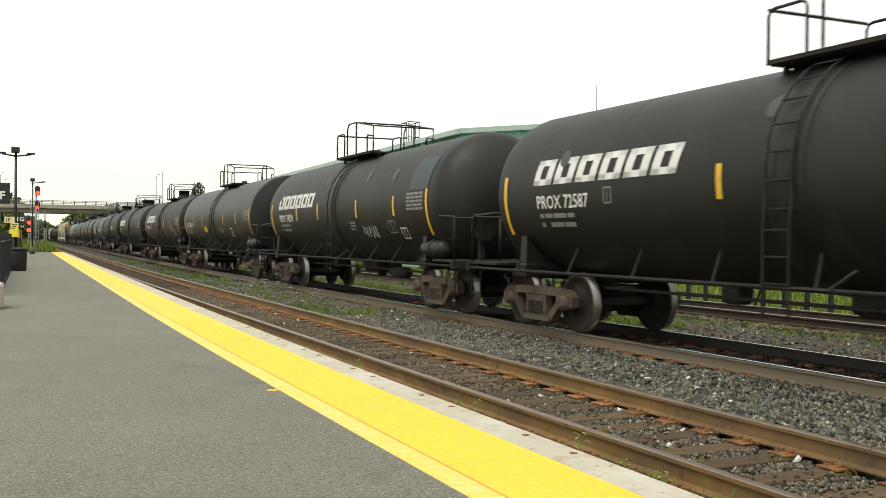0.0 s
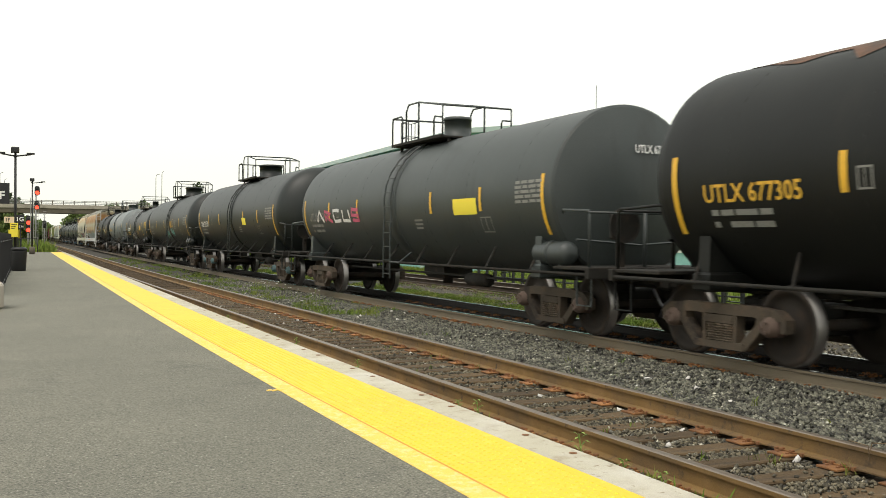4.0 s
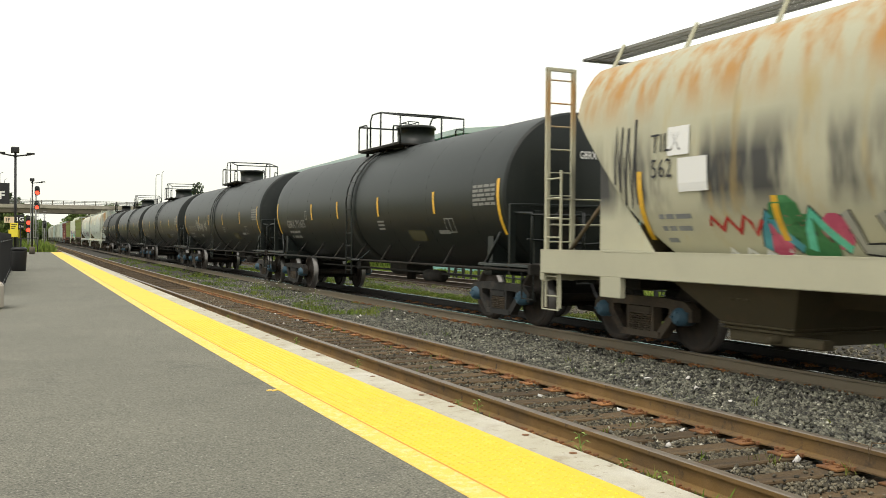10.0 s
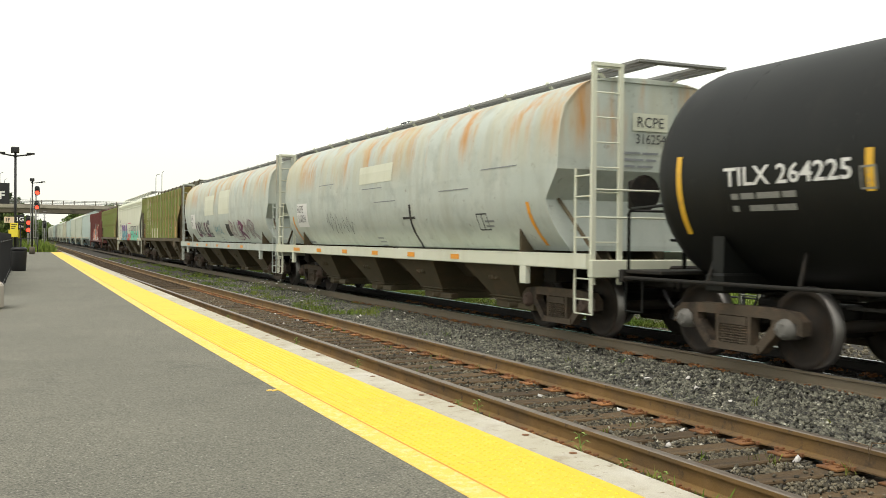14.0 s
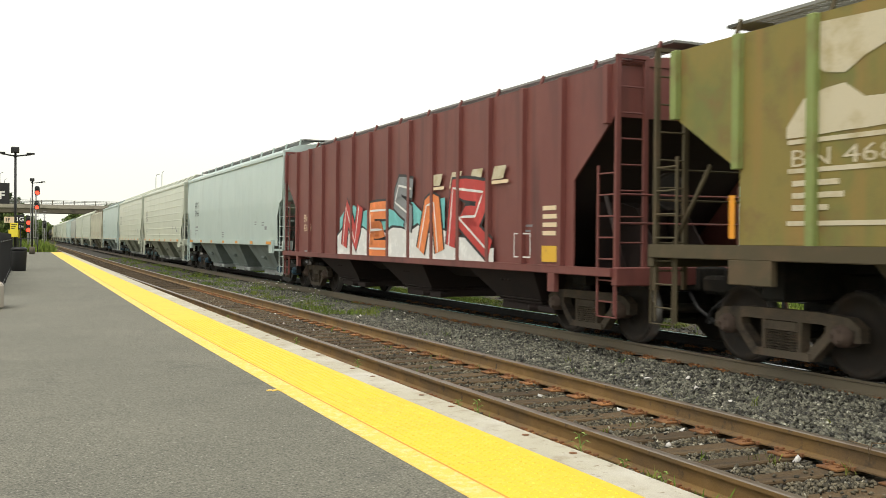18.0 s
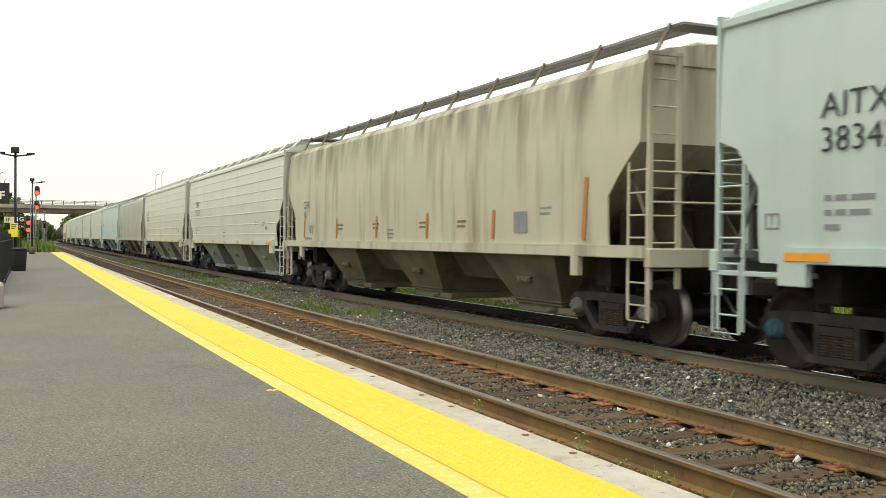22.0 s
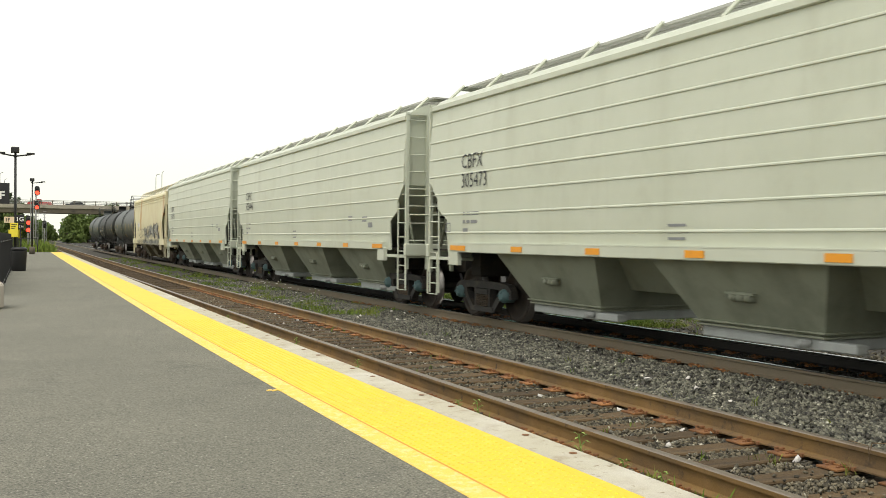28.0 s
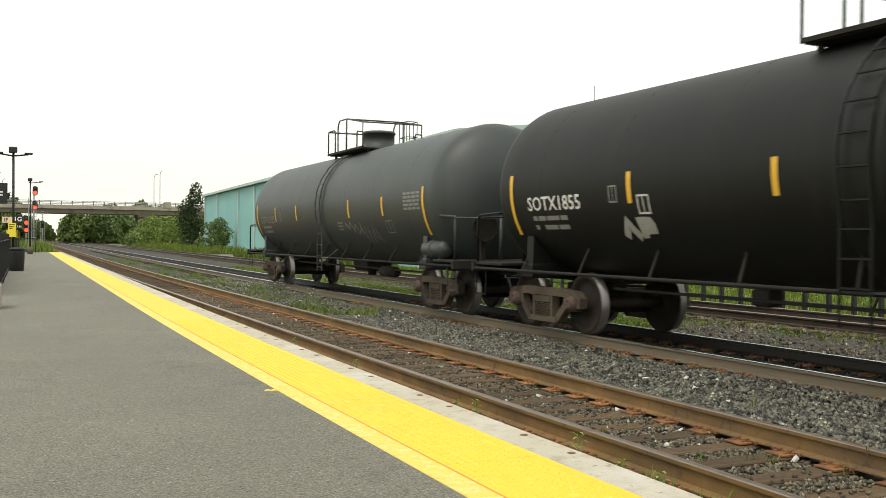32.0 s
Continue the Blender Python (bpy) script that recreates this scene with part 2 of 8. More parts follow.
# underside colour of pale hoppers, with the shade below the body put in
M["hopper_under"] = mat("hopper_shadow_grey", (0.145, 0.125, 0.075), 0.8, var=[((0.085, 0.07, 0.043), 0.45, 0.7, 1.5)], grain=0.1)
M["mesh_walk"] = mat("galvanised_walkway", (0.22, 0.22, 0.21), 0.7, grain=0.3, grain_scale=60)
M["steel"] = mat("galvanised_steel", (0.33, 0.33, 0.32), 0.5, 0.4, grain=0.08)
M["iron"] = mat("black_painted_steel", (0.012, 0.012, 0.013), 0.5)
M["teal"] = mat("teal_cladding", (0.22, 0.435, 0.42), 0.6, var=[((0.25, 0.47, 0.45), 0.45, 0.7, 0.2)], grain=0.05)
M["pale_trim"] = mat("pale_green_trim", (0.42, 0.52, 0.49), 0.6)
M["bridge"] = mat("bridge_concrete", (0.33, 0.30, 0.25), 0.9, var=[((0.2, 0.18, 0.15), 0.5, 0.7, 0.6)], grain=0.1)
M["bridge_dark"] = mat("bridge_girder", (0.13, 0.11, 0.085), 0.9, var=[((0.08, 0.07, 0.06), 0.5, 0.7, 0.6)])
M["sign_black"] = mat("sign_black", (0.012, 0.012, 0.014), 0.5)
M["sign_white"] = mat("sign_white", (0.75, 0.75, 0.74), 0.6)
M["sign_yellow"] = mat("sign_yellow", (0.85, 0.70, 0.05), 0.6)
M["sign_cream"] = mat("sign_cream", (0.75, 0.6, 0.4), 0.6)
M["path"] = mat("gravel_path", (0.2, 0.185, 0.155), 0.95, var=[((0.15, 0.14, 0.11), 0.45, 0.65, 1.0)], grain=0.3, grain_scale=20)
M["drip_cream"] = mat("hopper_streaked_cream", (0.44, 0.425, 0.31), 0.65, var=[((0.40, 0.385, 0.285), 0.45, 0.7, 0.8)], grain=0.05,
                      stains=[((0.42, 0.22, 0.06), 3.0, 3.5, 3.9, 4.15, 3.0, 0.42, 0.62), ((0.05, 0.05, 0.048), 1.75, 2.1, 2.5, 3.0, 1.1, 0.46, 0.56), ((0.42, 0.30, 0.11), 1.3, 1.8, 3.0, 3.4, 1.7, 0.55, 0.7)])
for key, c in (("g_purple", (0.15, 0.06, 0.22)), ("g_teal", (0.05, 0.26, 0.33)), ("g_mint", (0.10, 0.48, 0.34)), ("g_black", (0.015, 0.015, 0.018)), ("g_pink", (0.46, 0.07, 0.14)), ("g_red", (0.45, 0.035, 0.03)),
               ("g_orange", (0.70, 0.20, 0.05)), ("g_white", (0.66, 0.66, 0.64)), ("g_grey", (0.20, 0.21, 0.22)), ("g_green", (0.03, 0.16, 0.05)), ("g_plum", (0.15, 0.04, 0.10)), ("g_brown", (0.20, 0.10, 0.04)), ("g_aqua", (0.14, 0.46, 0.46)), ("g_silver", (0.33, 0.33, 0.29))):
    M[key] = mat("spray_" + key[2:], c, 0.55, var=[(tuple(min(1, x * 1.35 + 0.02) for x in c), 0.5, 0.75, 4.0)])


M["g_rustbrown"] = mat("spray_rust_brown", (0.26, 0.12, 0.045), 0.6, grain=0.1)
M["faded_cream"] = mat("faded_cream_paint", (0.56, 0.50, 0.36), 0.75, var=[((0.42, 0.35, 0.2), 0.5, 0.68, 3.0)], grain=0.1)
M["g_tealgrey"] = mat("blue_grey_patch", (0.035, 0.052, 0.062), 0.6, grain=0.1)
M["g_olive"] = mat("olive_panel", (0.06, 0.055, 0.02), 0.7, grain=0.1)
M["tank_green_grey"] = mat("grey_green_band", (0.185, 0.205, 0.19), 0.7, var=[((0.15, 0.16, 0.145), 0.45, 0.7, 1.0)], grain=0.08)
M["g_darkrust"] = mat("rusty_underframe", (0.078, 0.062, 0.033), 0.85, var=[((0.11, 0.075, 0.04), 0.5, 0.7, 2.0)], grain=0.15)
M["g_darkred"] = mat("oxide_underframe", (0.022, 0.012, 0.01), 0.85, var=[((0.014, 0.009, 0.008), 0.5, 0.7, 2.0)], grain=0.15)
# body paints again, darkened to stand for shade on the bays
M["aqua_under_shade"] = mat("shaded_pale_blue_bay", (0.21, 0.25, 0.235), 0.7, var=[((0.15, 0.175, 0.16), 0.45, 0.7, 1.5)], grain=0.08)
M["beige_under_shade"] = mat("shaded_beige_bay", (0.245, 0.262, 0.2), 0.7, var=[((0.17, 0.18, 0.135), 0.45, 0.7, 1.5)], grain=0.08)
M["pale_walk"] = mat("pale_walkway", (0.42, 0.42, 0.39), 0.7, grain=0.3, grain_scale=60)
M["gate_grey"] = mat("galvanised_gate", (0.36, 0.38, 0.37), 0.65, var=[((0.28, 0.29, 0.28), 0.45, 0.7, 3.0)], grain=0.1)
M["pipe_rust"] = mat("rusty_pipe", (0.115, 0.085, 0.055), 0.8, var=[((0.07, 0.05, 0.035), 0.45, 0.68, 4.0)], grain=0.15)
M["car_white"] = mat("white_car_paint", (0.75, 0.75, 0.74), 0.3)
M["car_red"] = mat("red_car_paint", (0.4, 0.03, 0.03), 0.3)
M["car_dark"] = mat("dark_car_paint", (0.03, 0.032, 0.038), 0.3)
M["car_glass"] = mat("dark_car_window", (0.02, 0.024, 0.028), 0.12)
M["pale_grey"] = mat("pale_grey_sill", (0.5, 0.5, 0.485), 0.6, var=[((0.42, 0.41, 0.39), 0.45, 0.7, 1.5)], grain=0.05)
M["orange_dull"] = mat("dull_orange_reflector", (0.42, 0.17, 0.04), 0.6)
M["rust_streak"] = mat("rust_streak", (0.50, 0.29, 0.11), 0.75, var=[((0.58, 0.45, 0.25), 0.45, 0.62, 2.0)], streak=((0.58, 0.5, 0.33), 0.5, 0.65, 3.0))


def glow(name, colour, strength):
    m = bpy.data.materials.new(name)
    m.use_nodes = True
    b = m.node_tree.nodes["Principled BSDF"]
    b.inputs["Base Color"].default_value = (*colour, 1)
    b.inputs["Emission Color"].default_value = (*colour, 1)
    b.inputs["Emission Strength"].default_value = strength
    return m


M["signal_red"] = glow("red_signal_lens", (1.0, 0.06, 0.03), 3.0)


# ---- building blocks ----
class Shape:
    """Vertices and faces of one part, put together from simple solids."""

    def __init__(self):
        self.v, self.f, self.s = [], [], []

    def add(self, verts, faces, smooth=False):
        k = len(self.v)
        self.v += [tuple(p) for p in verts]
        self.f += [tuple(i + k for i in f) for f in faces]
        self.s += [smooth] * len(faces)
        return self

    def box(self, x0, x1, y0, y1, z0, z1, cut=0.0):
        if not cut:
            v = [(x, y, z) for z in (z0, z1) for x, y in ((x0, y0), (x1, y0), (x1, y1), (x0, y1))]
            return self.add(v, [(3, 2, 1, 0), (4, 5, 6, 7), (0, 1, 5, 4), (1, 2, 6, 5), (2, 3, 7, 6), (3, 0, 4, 7)])
        c = cut
        rings = [(z0, c), (z0 + c, 0), (z1 - c, 0), (z1, c)]
        v = [(x, y, z) for z, i in rings for x, y in ((x0 + i, y0 + i), (x1 - i, y0 + i), (x1 - i, y1 - i), (x0 + i, y1 - i))]
        f = [(3, 2, 1, 0), (12, 13, 14, 15)]
        for r in range(3):
            f += [(4 * r + i, 4 * r + (i + 1) % 4, 4 * r + 4 + (i + 1) % 4, 4 * r + 4 + i) for i in range(4)]
        return self.add(v, f)

    def turn(self, axis, centre, prof, n=16, smooth=True):
        """A solid of revolution round an axis through centre; prof: (place along the axis, radius)."""
        v, f = [], []
        for a, r in prof:
            for i in range(n):
                t = 2 * math.pi * i / n
                c, s = r * math.cos(t), r * math.sin(t)
                p = {"x": (a, c, s), "y": (s, a, c), "z": (c, s, a)}[axis]
                v.append(tuple(p[k] + centre[k] for k in range(3)))
        m = len(prof)
        for j in range(m - 1):
            f += [(j * n + i, j * n + (i + 1) % n, (j + 1) * n + (i + 1) % n, (j + 1) * n + i) for i in range(n)]
        self.add(v, f, smooth)
        k = len(self.v) - len(v)
        if prof[0][1] > 1e-4:
            self.f.append(tuple(k + i for i in reversed(range(n))))
            self.s.append(False)
        if prof[-1][1] > 1e-4:
            self.f.append(tuple(k + (m - 1) * n + i for i in range(n)))
            self.s.append(False)
        return self

    def tube(self, pts, r, n=6):
        pts = [Vector(p) for p in pts]
        v, f = [], []
        for i, p in enumerate(pts):
            d = (pts[min(i + 1, len(pts) - 1)] - pts[max(i - 1, 0)]).normalized()
            a = d.cross(Vector((0, 0, 1)) if abs(d.z) < 0.9 else Vector((1, 0, 0))).normalized()
            b = d.cross(a)
            v += [p + (a * math.cos(2 * math.pi * k / n) + b * math.sin(2 * math.pi * k / n)) * r for k in range(n)]
        for j in range(len(pts) - 1):
            f += [(j * n + i, j * n + (i + 1) % n, (j + 1) * n + (i + 1) % n, (j + 1) * n + i) for i in range(n)]
        f += [tuple(reversed(range(n))), tuple((len(pts) - 1) * n + i for i in range(n))]
        return self.add(v, f, n > 5)

    def prism(self, poly, axis, a0, a1):
        """A flat outline pushed along an axis. poly in the other two axes, in the order x, y, z."""
        def at(p, a):
            return {"x": (a, p[0], p[1]), "y": (p[0], a, p[1]), "z": (p[0], p[1], a)}[axis]
        n = len(poly)
        v = [at(p, a0) for p in poly] + [at(p, a1) for p in poly]
        f = [tuple(range(n)), tuple(reversed(range(n, 2 * n)))]
        f += [(i, i + n, (i + 1) % n + n, (i + 1) % n) for i in range(n)]
        return self.add(v, f)

    def sheet(self, grid, smooth=True):
        """A sheet over rows of points."""
        w = len(grid[0])
        v = [p for row in grid for p in row]
        f = [(j * w + i, j * w + i + 1, (j + 1) * w + i + 1, (j + 1) * w + i) for j in range(len(grid) - 1) for i in range(w - 1)]
        return self.add(v, f, smooth)

    def plate(self, outer, inner, smooth=True):
        """Two sheets a little apart, closed round the rim."""
        h, w = len(outer), len(outer[0])
        v = [p for g_ in (outer, inner) for row in g_ for p in row]
        n = h * w
        f, sm = [], []
        for j in range(h - 1):
            for i in range(w - 1):
                a = (j * w + i, j * w + i + 1, (j + 1) * w + i + 1, (j + 1) * w + i)
                f += [a, tuple(n + k for k in reversed(a))]
        rim = [i for i in range(w)] + [j * w + w - 1 for j in range(1, h)] + [(h - 1) * w + i for i in range(w - 2, -1, -1)] + [j * w for j in range(h - 2, 0, -1)]
        self.add(v, f, smooth)
        for a, b in zip(rim, rim[1:] + rim[:1]):
            self.add([v[a], v[n + a], v[n + b], v[b]], [(0, 1, 2, 3)])
        return self

    def mesh(self, name, material):
        me = bpy.data.meshes.new(name)
        me.from_pydata(self.v, [], self.f)
        mats = material if isinstance(material, (list, tuple)) else [material]
        for m in mats:
            me.materials.append(m)
        me.polygons.foreach_set("use_smooth", self.s)
        me.update()
        return me


def sliced(spots, faces, levels):
    """Cuts flat faces of (along, up) points at heights, keeping what lies between the first and the last."""
    def half(poly, z, above):
        out = []
        for p, q in zip(poly, poly[1:] + poly[:1]):
            ip, iq = (p[1] >= z) == above, (q[1] >= z) == above
            if ip:
                out.append(p)
            if ip != iq:
                t = (z - p[1]) / (q[1] - p[1])
                out.append((p[0] + (q[0] - p[0]) * t, z))
        return out
    v, f = [], []
    for face in faces:
        poly = [spots[i] for i in face]
        lo, hi = min(p[1] for p in poly), max(p[1] for p in poly)
        for a, b in zip(levels, levels[1:]):
            if hi <= a or lo >= b:
                continue
            g_ = poly
            if lo < a:
                g_ = half(g_, a, True)
            if hi > b and len(g_) > 2:
                g_ = half(g_, b, False)
            if len(g_) > 2:
                f.append(tuple(range(len(v), len(v) + len(g_))))
                v += g_
    return v, f


CACHE = {}


def kept(key, make, material, name):
    """One mesh for all alike pieces."""
    k = (key, material.name)
    if k not in CACHE:
        CACHE[k] = make().mesh(name, material)
    return CACHE[k]


def put(name, me, parent=None, at=(0, 0, 0), label="", turn=None):
    ob = new(name, me)
    ob.location = at
    if turn:
        ob.rotation_euler = turn
    if parent:
        ob.parent = parent
    if label:
        ob["label"] = label
    return ob


def part(name, shape, material, parent, label="", at=(0, 0, 0)):
    return put(name, shape.mesh(name, material), parent, at, label)


def fixed_normals(me):
    bm = bmesh.new()
    bm.from_mesh(me)
    bmesh.ops.recalc_face_normals(bm, faces=bm.faces)
    bm.to_mesh(me)
    bm.free()
    return me


GLYPHS = {}


def glyphs(text, bold=0.0):
    """Outlines of a line of text one unit high, as points and faces."""
    if (text, bold) not in GLYPHS:
        cu = bpy.data.curves.new("writing", "FONT")
        cu.body, cu.size, cu.resolution_u, cu.offset = text, 1.0, 2, bold
        ob = new("writing", cu)
        bpy.context.view_layer.update()
        me = ob.to_mesh()
        vs = [tuple(v.co) for v in me.vertices]
        fs = [tuple(p.vertices) for p in me.polygons]
        ob.to_mesh_clear()
        bpy.data.objects.remove(ob)
        bpy.data.curves.remove(cu)
        GLYPHS[(text, bold)] = (vs, fs)
    return GLYPHS[(text, bold)]


# ---- the line of the tracks ----
def bend(y, a, b, s):
    if y < a:
        return 0.0
    return 0.5 * s / (b - a) * (y - a) ** 2 if y < b else 0.5 * s * (b - a) + s * (y - b)


def lead(y):
    """How far the tracks have swung aside at y."""
    return bend(y, 5, 65, 0.0248)


def edge(y):
    """The same for the platform."""
    return bend(y, 0, 20, 0.0248)


T1, T2, T3 = 5.0045, 9.319, 15.3
PLAT_Z = 0.1425


# ---- ground, tracks and platform ----
def along(a, b, near=1.0, far=12.0):
    """Places along the line, close together near the platform."""
    out, y = [], a
    while y < b:
        out.append(y)
        y += near if -10 < y < 75 else far
    return out + [b]


def ribbon(name, prof, material, path, a, b, near=2.0, kind="structure", label="", category="", closed=True, shift=0.0):
    """A profile of (x, z) carried along the line."""
    ys = along(a, b, near)
    s = Shape()
    p = prof + prof[:1] if closed else prof
    s.sheet([[(x + path(y), y, z) for x, z in p] for y in ys], smooth=False)
    if closed:
        n = len(p)
        s.f.append(tuple(range(n - 1)))
        s.f.append(tuple((len(ys) - 1) * n + i for i in reversed(range(n - 1))))
        s.s += [False, False]
    me = s.mesh(name, material)
    if closed:
        fixed_normals(me)
    ob = new(name, me)
    return tagged(ob, label, category, "", kind) if label else ob


g = Shape()
ring = [0, 40, 120, 300, 800, 2500, 4500]
pts = []
NSEG = 48
for r in ring:
    pts.append([(r * math.cos(2 * math.pi * i / NSEG), 60 + r * math.sin(2 * math.pi * i / NSEG), -0.46) for i in range(NSEG + 1)])
g.sheet(pts, False)
tagged(fixed_normals(g.mesh("ground", M["field"])) and new("ground", bpy.data.meshes["ground"]), "rough green grassland beside the railway", "ground", "", "structure")

ribbon("ballast_bed", [(2.6, -0.45), (2.6, -0.225), (3.9, -0.225), (4.6, -0.22), (6.2, -0.225), (7.4, -0.215), (8.2, -0.225), (10.4, -0.215), (11.4, -0.30), (12.6, -0.36), (13.6, -0.25), (14.2, -0.225), (16.4, -0.225), (17.2, -0.40), (17.6, -0.47)],
       M["ballast"], lead, -60, 460, 3.0, label="grey crushed stone ballast under the tracks", category="ballast", closed=False)
ribbon("gravel_path", [(18.3, -0.47), (18.3, -0.44), (23.5, -0.435), (23.5, -0.47)], M["path"], lead, 52, 300, 3.0, label="pale gravel service path beside the siding", category="path", closed=False)

ribbon("platform", [(-9.0, -0.44), (-9.0, PLAT_Z - 0.004), (3.070, PLAT_Z - 0.004), (3.070, -0.44)], M["asphalt"], edge, -14, 88, 2.0, label="grey asphalt station platform", category="platform")
ribbon("platform_edge", [(3.072, -0.44), (3.072, PLAT_Z - 0.006), (3.079, PLAT_Z), (3.36, PLAT_Z), (3.38, PLAT_Z - 0.015), (3.38, PLAT_Z - 0.16), (3.315, PLAT_Z - 0.17), (3.315, -0.44)], M["concrete"], edge, -14, 88, 2.0, label="weathered pale concrete platform edge", category="platform edge")
ribbon("yellow_border", [(2.227, PLAT_Z - 0.02), (2.227, PLAT_Z), (2.404, PLAT_Z), (2.404, PLAT_Z - 0.02)], M["yellow_paint"], edge, -14, 88, 2.0, label="worn yellow painted border line on asphalt", category="line")
strip = new("tactile_strip")
tagged(strip, "yellow tactile warning strip along the platform edge", "tactile strip", "", "structure")
y = -14.0
while y < 87:
    s = Shape()
    y1 = min(y + 1.2, 88)
    s.sheet([[(x + edge(yy), yy, z) for x, z in ((2.409, PLAT_Z - 0.02), (2.409, PLAT_Z + 0.002), (3.068, PLAT_Z + 0.002), (3.068, PLAT_Z - 0.02))] for yy in (y + 0.0012, y1 - 0.0012)], False)
    part("tactile_tile", s, M["yellow"], strip)
    y += 1.2
s = Shape()
y = 3.0
while y < 16:
    for i in range(10):
        x = 2.439 + 0.06 * i + edge(y)
        s.add([(x + 0.013 * math.cos(k * 1.0472), y + 0.013 * math.sin(k * 1.0472), PLAT_Z + 0.002) for k in range(6)] + [(x + 0.007 * math.cos(k * 1.0472), y + 0.007 * math.sin(k * 1.0472), PLAT_Z + 0.007) for k in range(6)],
              [(k, (k + 1) % 6, 6 + (k + 1) % 6, 6 + k) for k in range(6)] + [(6, 7, 8, 9, 10, 11)])
    y += 0.06
tagged(part("dome", s, M["yellow"], strip), kind="stuff")
ribbon("joint_line", [(2.398, PLAT_Z + 0.001), (2.398, PLAT_Z + 0.003), (2.411, PLAT_Z + 0.003), (2.411, PLAT_Z + 0.001)], M["red_line"], edge, -14, 60, 2.0, label="rusty joint along the tactile strip", category="joint")
# round bolt covers in the concrete edge
cover = Shape().turn("z", (0, 0, 0), [(0, 0.0), (0.004, 0.028), (0.006, 0.026), (0.006, 0.0)], 10)
cover_mesh = cover.mesh("bolt_cover", M["spike"])
for i in range(30):
    y = 3.35 + 0.61 * i
    if i % 3 != 2:
        put("bolt_cover", cover_mesh, bpy.data.objects["platform_edge"], (3.285 + edge(y), y, PLAT_Z - 0.001))
# crumbled patch beside the yellow line
s = Shape()
for i in range(7):
    x, y = 2.16 + 0.02 * i, 8.36 + 0.025 * math.sin(i * 2.1)
    s.box(x, x + 0.035, y - 0.018, y + 0.02, PLAT_Z - 0.004, PLAT_Z + 0.004, 0.003)
tagged(part("paint_chip", s, M["yellow_paint"], None), "flaked yellow paint chips on the asphalt", "debris", "", "stuff")

RAIL = [(-0.07, -0.172), (-0.07, -0.160), (-0.012, -0.142), (-0.009, -0.045), (-0.036, -0.036), (-0.037, -0.008), (-0.028, 0.0), (0.028, 0.0), (0.037, -0.008), (0.036, -0.036), (0.009, -0.045), (0.012, -0.142), (0.07, -0.160), (0.07, -0.172)]


def rail(name, x, side, top, parent):
    ys = along(-60, 460, 2.0)
    s = Shape()
    p = RAIL + RAIL[:1]
    s.sheet([[(x + a + lead(y), y, z) for a, z in p] for y in ys], False)
    me = s.mesh(name, [side, top])
    n = len(RAIL)
    idx = [0] * len(me.polygons)
    for j in range(len(ys) - 1):
        for i in (5, 6, 7):
            idx[j * n + i] = 1
    me.polygons.foreach_set("material_index", idx)
    ob = put(name, fixed_normals(me), parent)
    return ob


def track(name, cx, side, top, label, parts_from, parts_to, reach, plates=True, far_side=None, tie=None):
    tr = new(name)
    tagged(tr, label, "railway track", "", "structure")
    for sx in (-0.7525, 0.7525):
        rail("rail", cx + sx, far_side if far_side and sx > 0 else side, top, tr)
    rng = random.Random(int(cx * 10))
    tie_me = [Shape().box(-1.28 + d, 1.28 + d, -0.112, 0.112, -0.20, 0, 0.012).mesh("tie", tie or M["tie"]) for d in (0, 0.03, -0.04)]
    plate_s = Shape().box(-0.2, 0.2, -0.1, 0.1, 0, 0.018, 0.004)
    plate_s.box(-0.09, -0.072, -0.09, 0.09, 0.014, 0.03)
    plate_s.box(0.072, 0.09, -0.09, 0.09, 0.014, 0.03)
    plate_me = plate_s.mesh("tie_plate", M["plate"])
    sp = Shape()
    for sx in (-1, 1):
        for yy in (-0.05, 0.055):
            sp.box(sx * 0.085 - 0.018, sx * 0.085 + 0.018, yy - 0.013, yy + 0.013, 0.02, 0.046, 0.005)
            sp.box(sx * 0.135 - 0.012, sx * 0.135 + 0.012, yy - 0.012, yy + 0.012, 0.012, 0.03, 0.004)
    spike_me = sp.mesh("rail_spikes", M["spike"])
    anchor = Shape().box(-0.085, 0.085, -0.012, 0.012, -0.02, 0.012, 0.004)
    anchor.box(0.07, 0.1, -0.016, 0.016, -0.03, 0.03, 0.005)
    anchor_me = anchor.mesh("rail_anchor", M["spike"])
    rest = Shape()
    y = -20.0
    while y < reach:
        yy = y + rng.uniform(-0.03, 0.03)
        x = cx + lead(yy)
        if parts_from < yy < parts_to:
            t = put("tie", rng.choice(tie_me), tr, (x + rng.uniform(-0.03, 0.03), yy, -0.19 + rng.uniform(-0.006, 0.002)))
            t.rotation_euler = (0, 0, radians(rng.uniform(-1.2, 1.2)))
            if plates:
                for sx in (-0.7525, 0.7525):
                    pl = put("tie_plate", plate_me, tr, (x + sx, yy + rng.uniform(-0.01, 0.01), -0.189))
                    put("rail_spikes", spike_me, pl)
                    for q in (-0.135, 0.135):
                        if rng.random() < 0.8:
                            put("rail_anchor", anchor_me, tr, (x + sx, yy + q, -0.165))
        else:
            rest.box(x - 1.28, x + 1.28, yy - 0.112, yy + 0.112, -0.38, -0.19)
            if plates and -2 < yy < 60:
                for sx in (-0.7525, 0.7525):
                    rest.box(x + sx - 0.17, x + sx + 0.17, yy - 0.095, yy + 0.095, -0.19, -0.17)
        y += 0.505
    tagged(part("tie_row", rest, tie or M["tie"], tr), kind="stuff")
    return tr


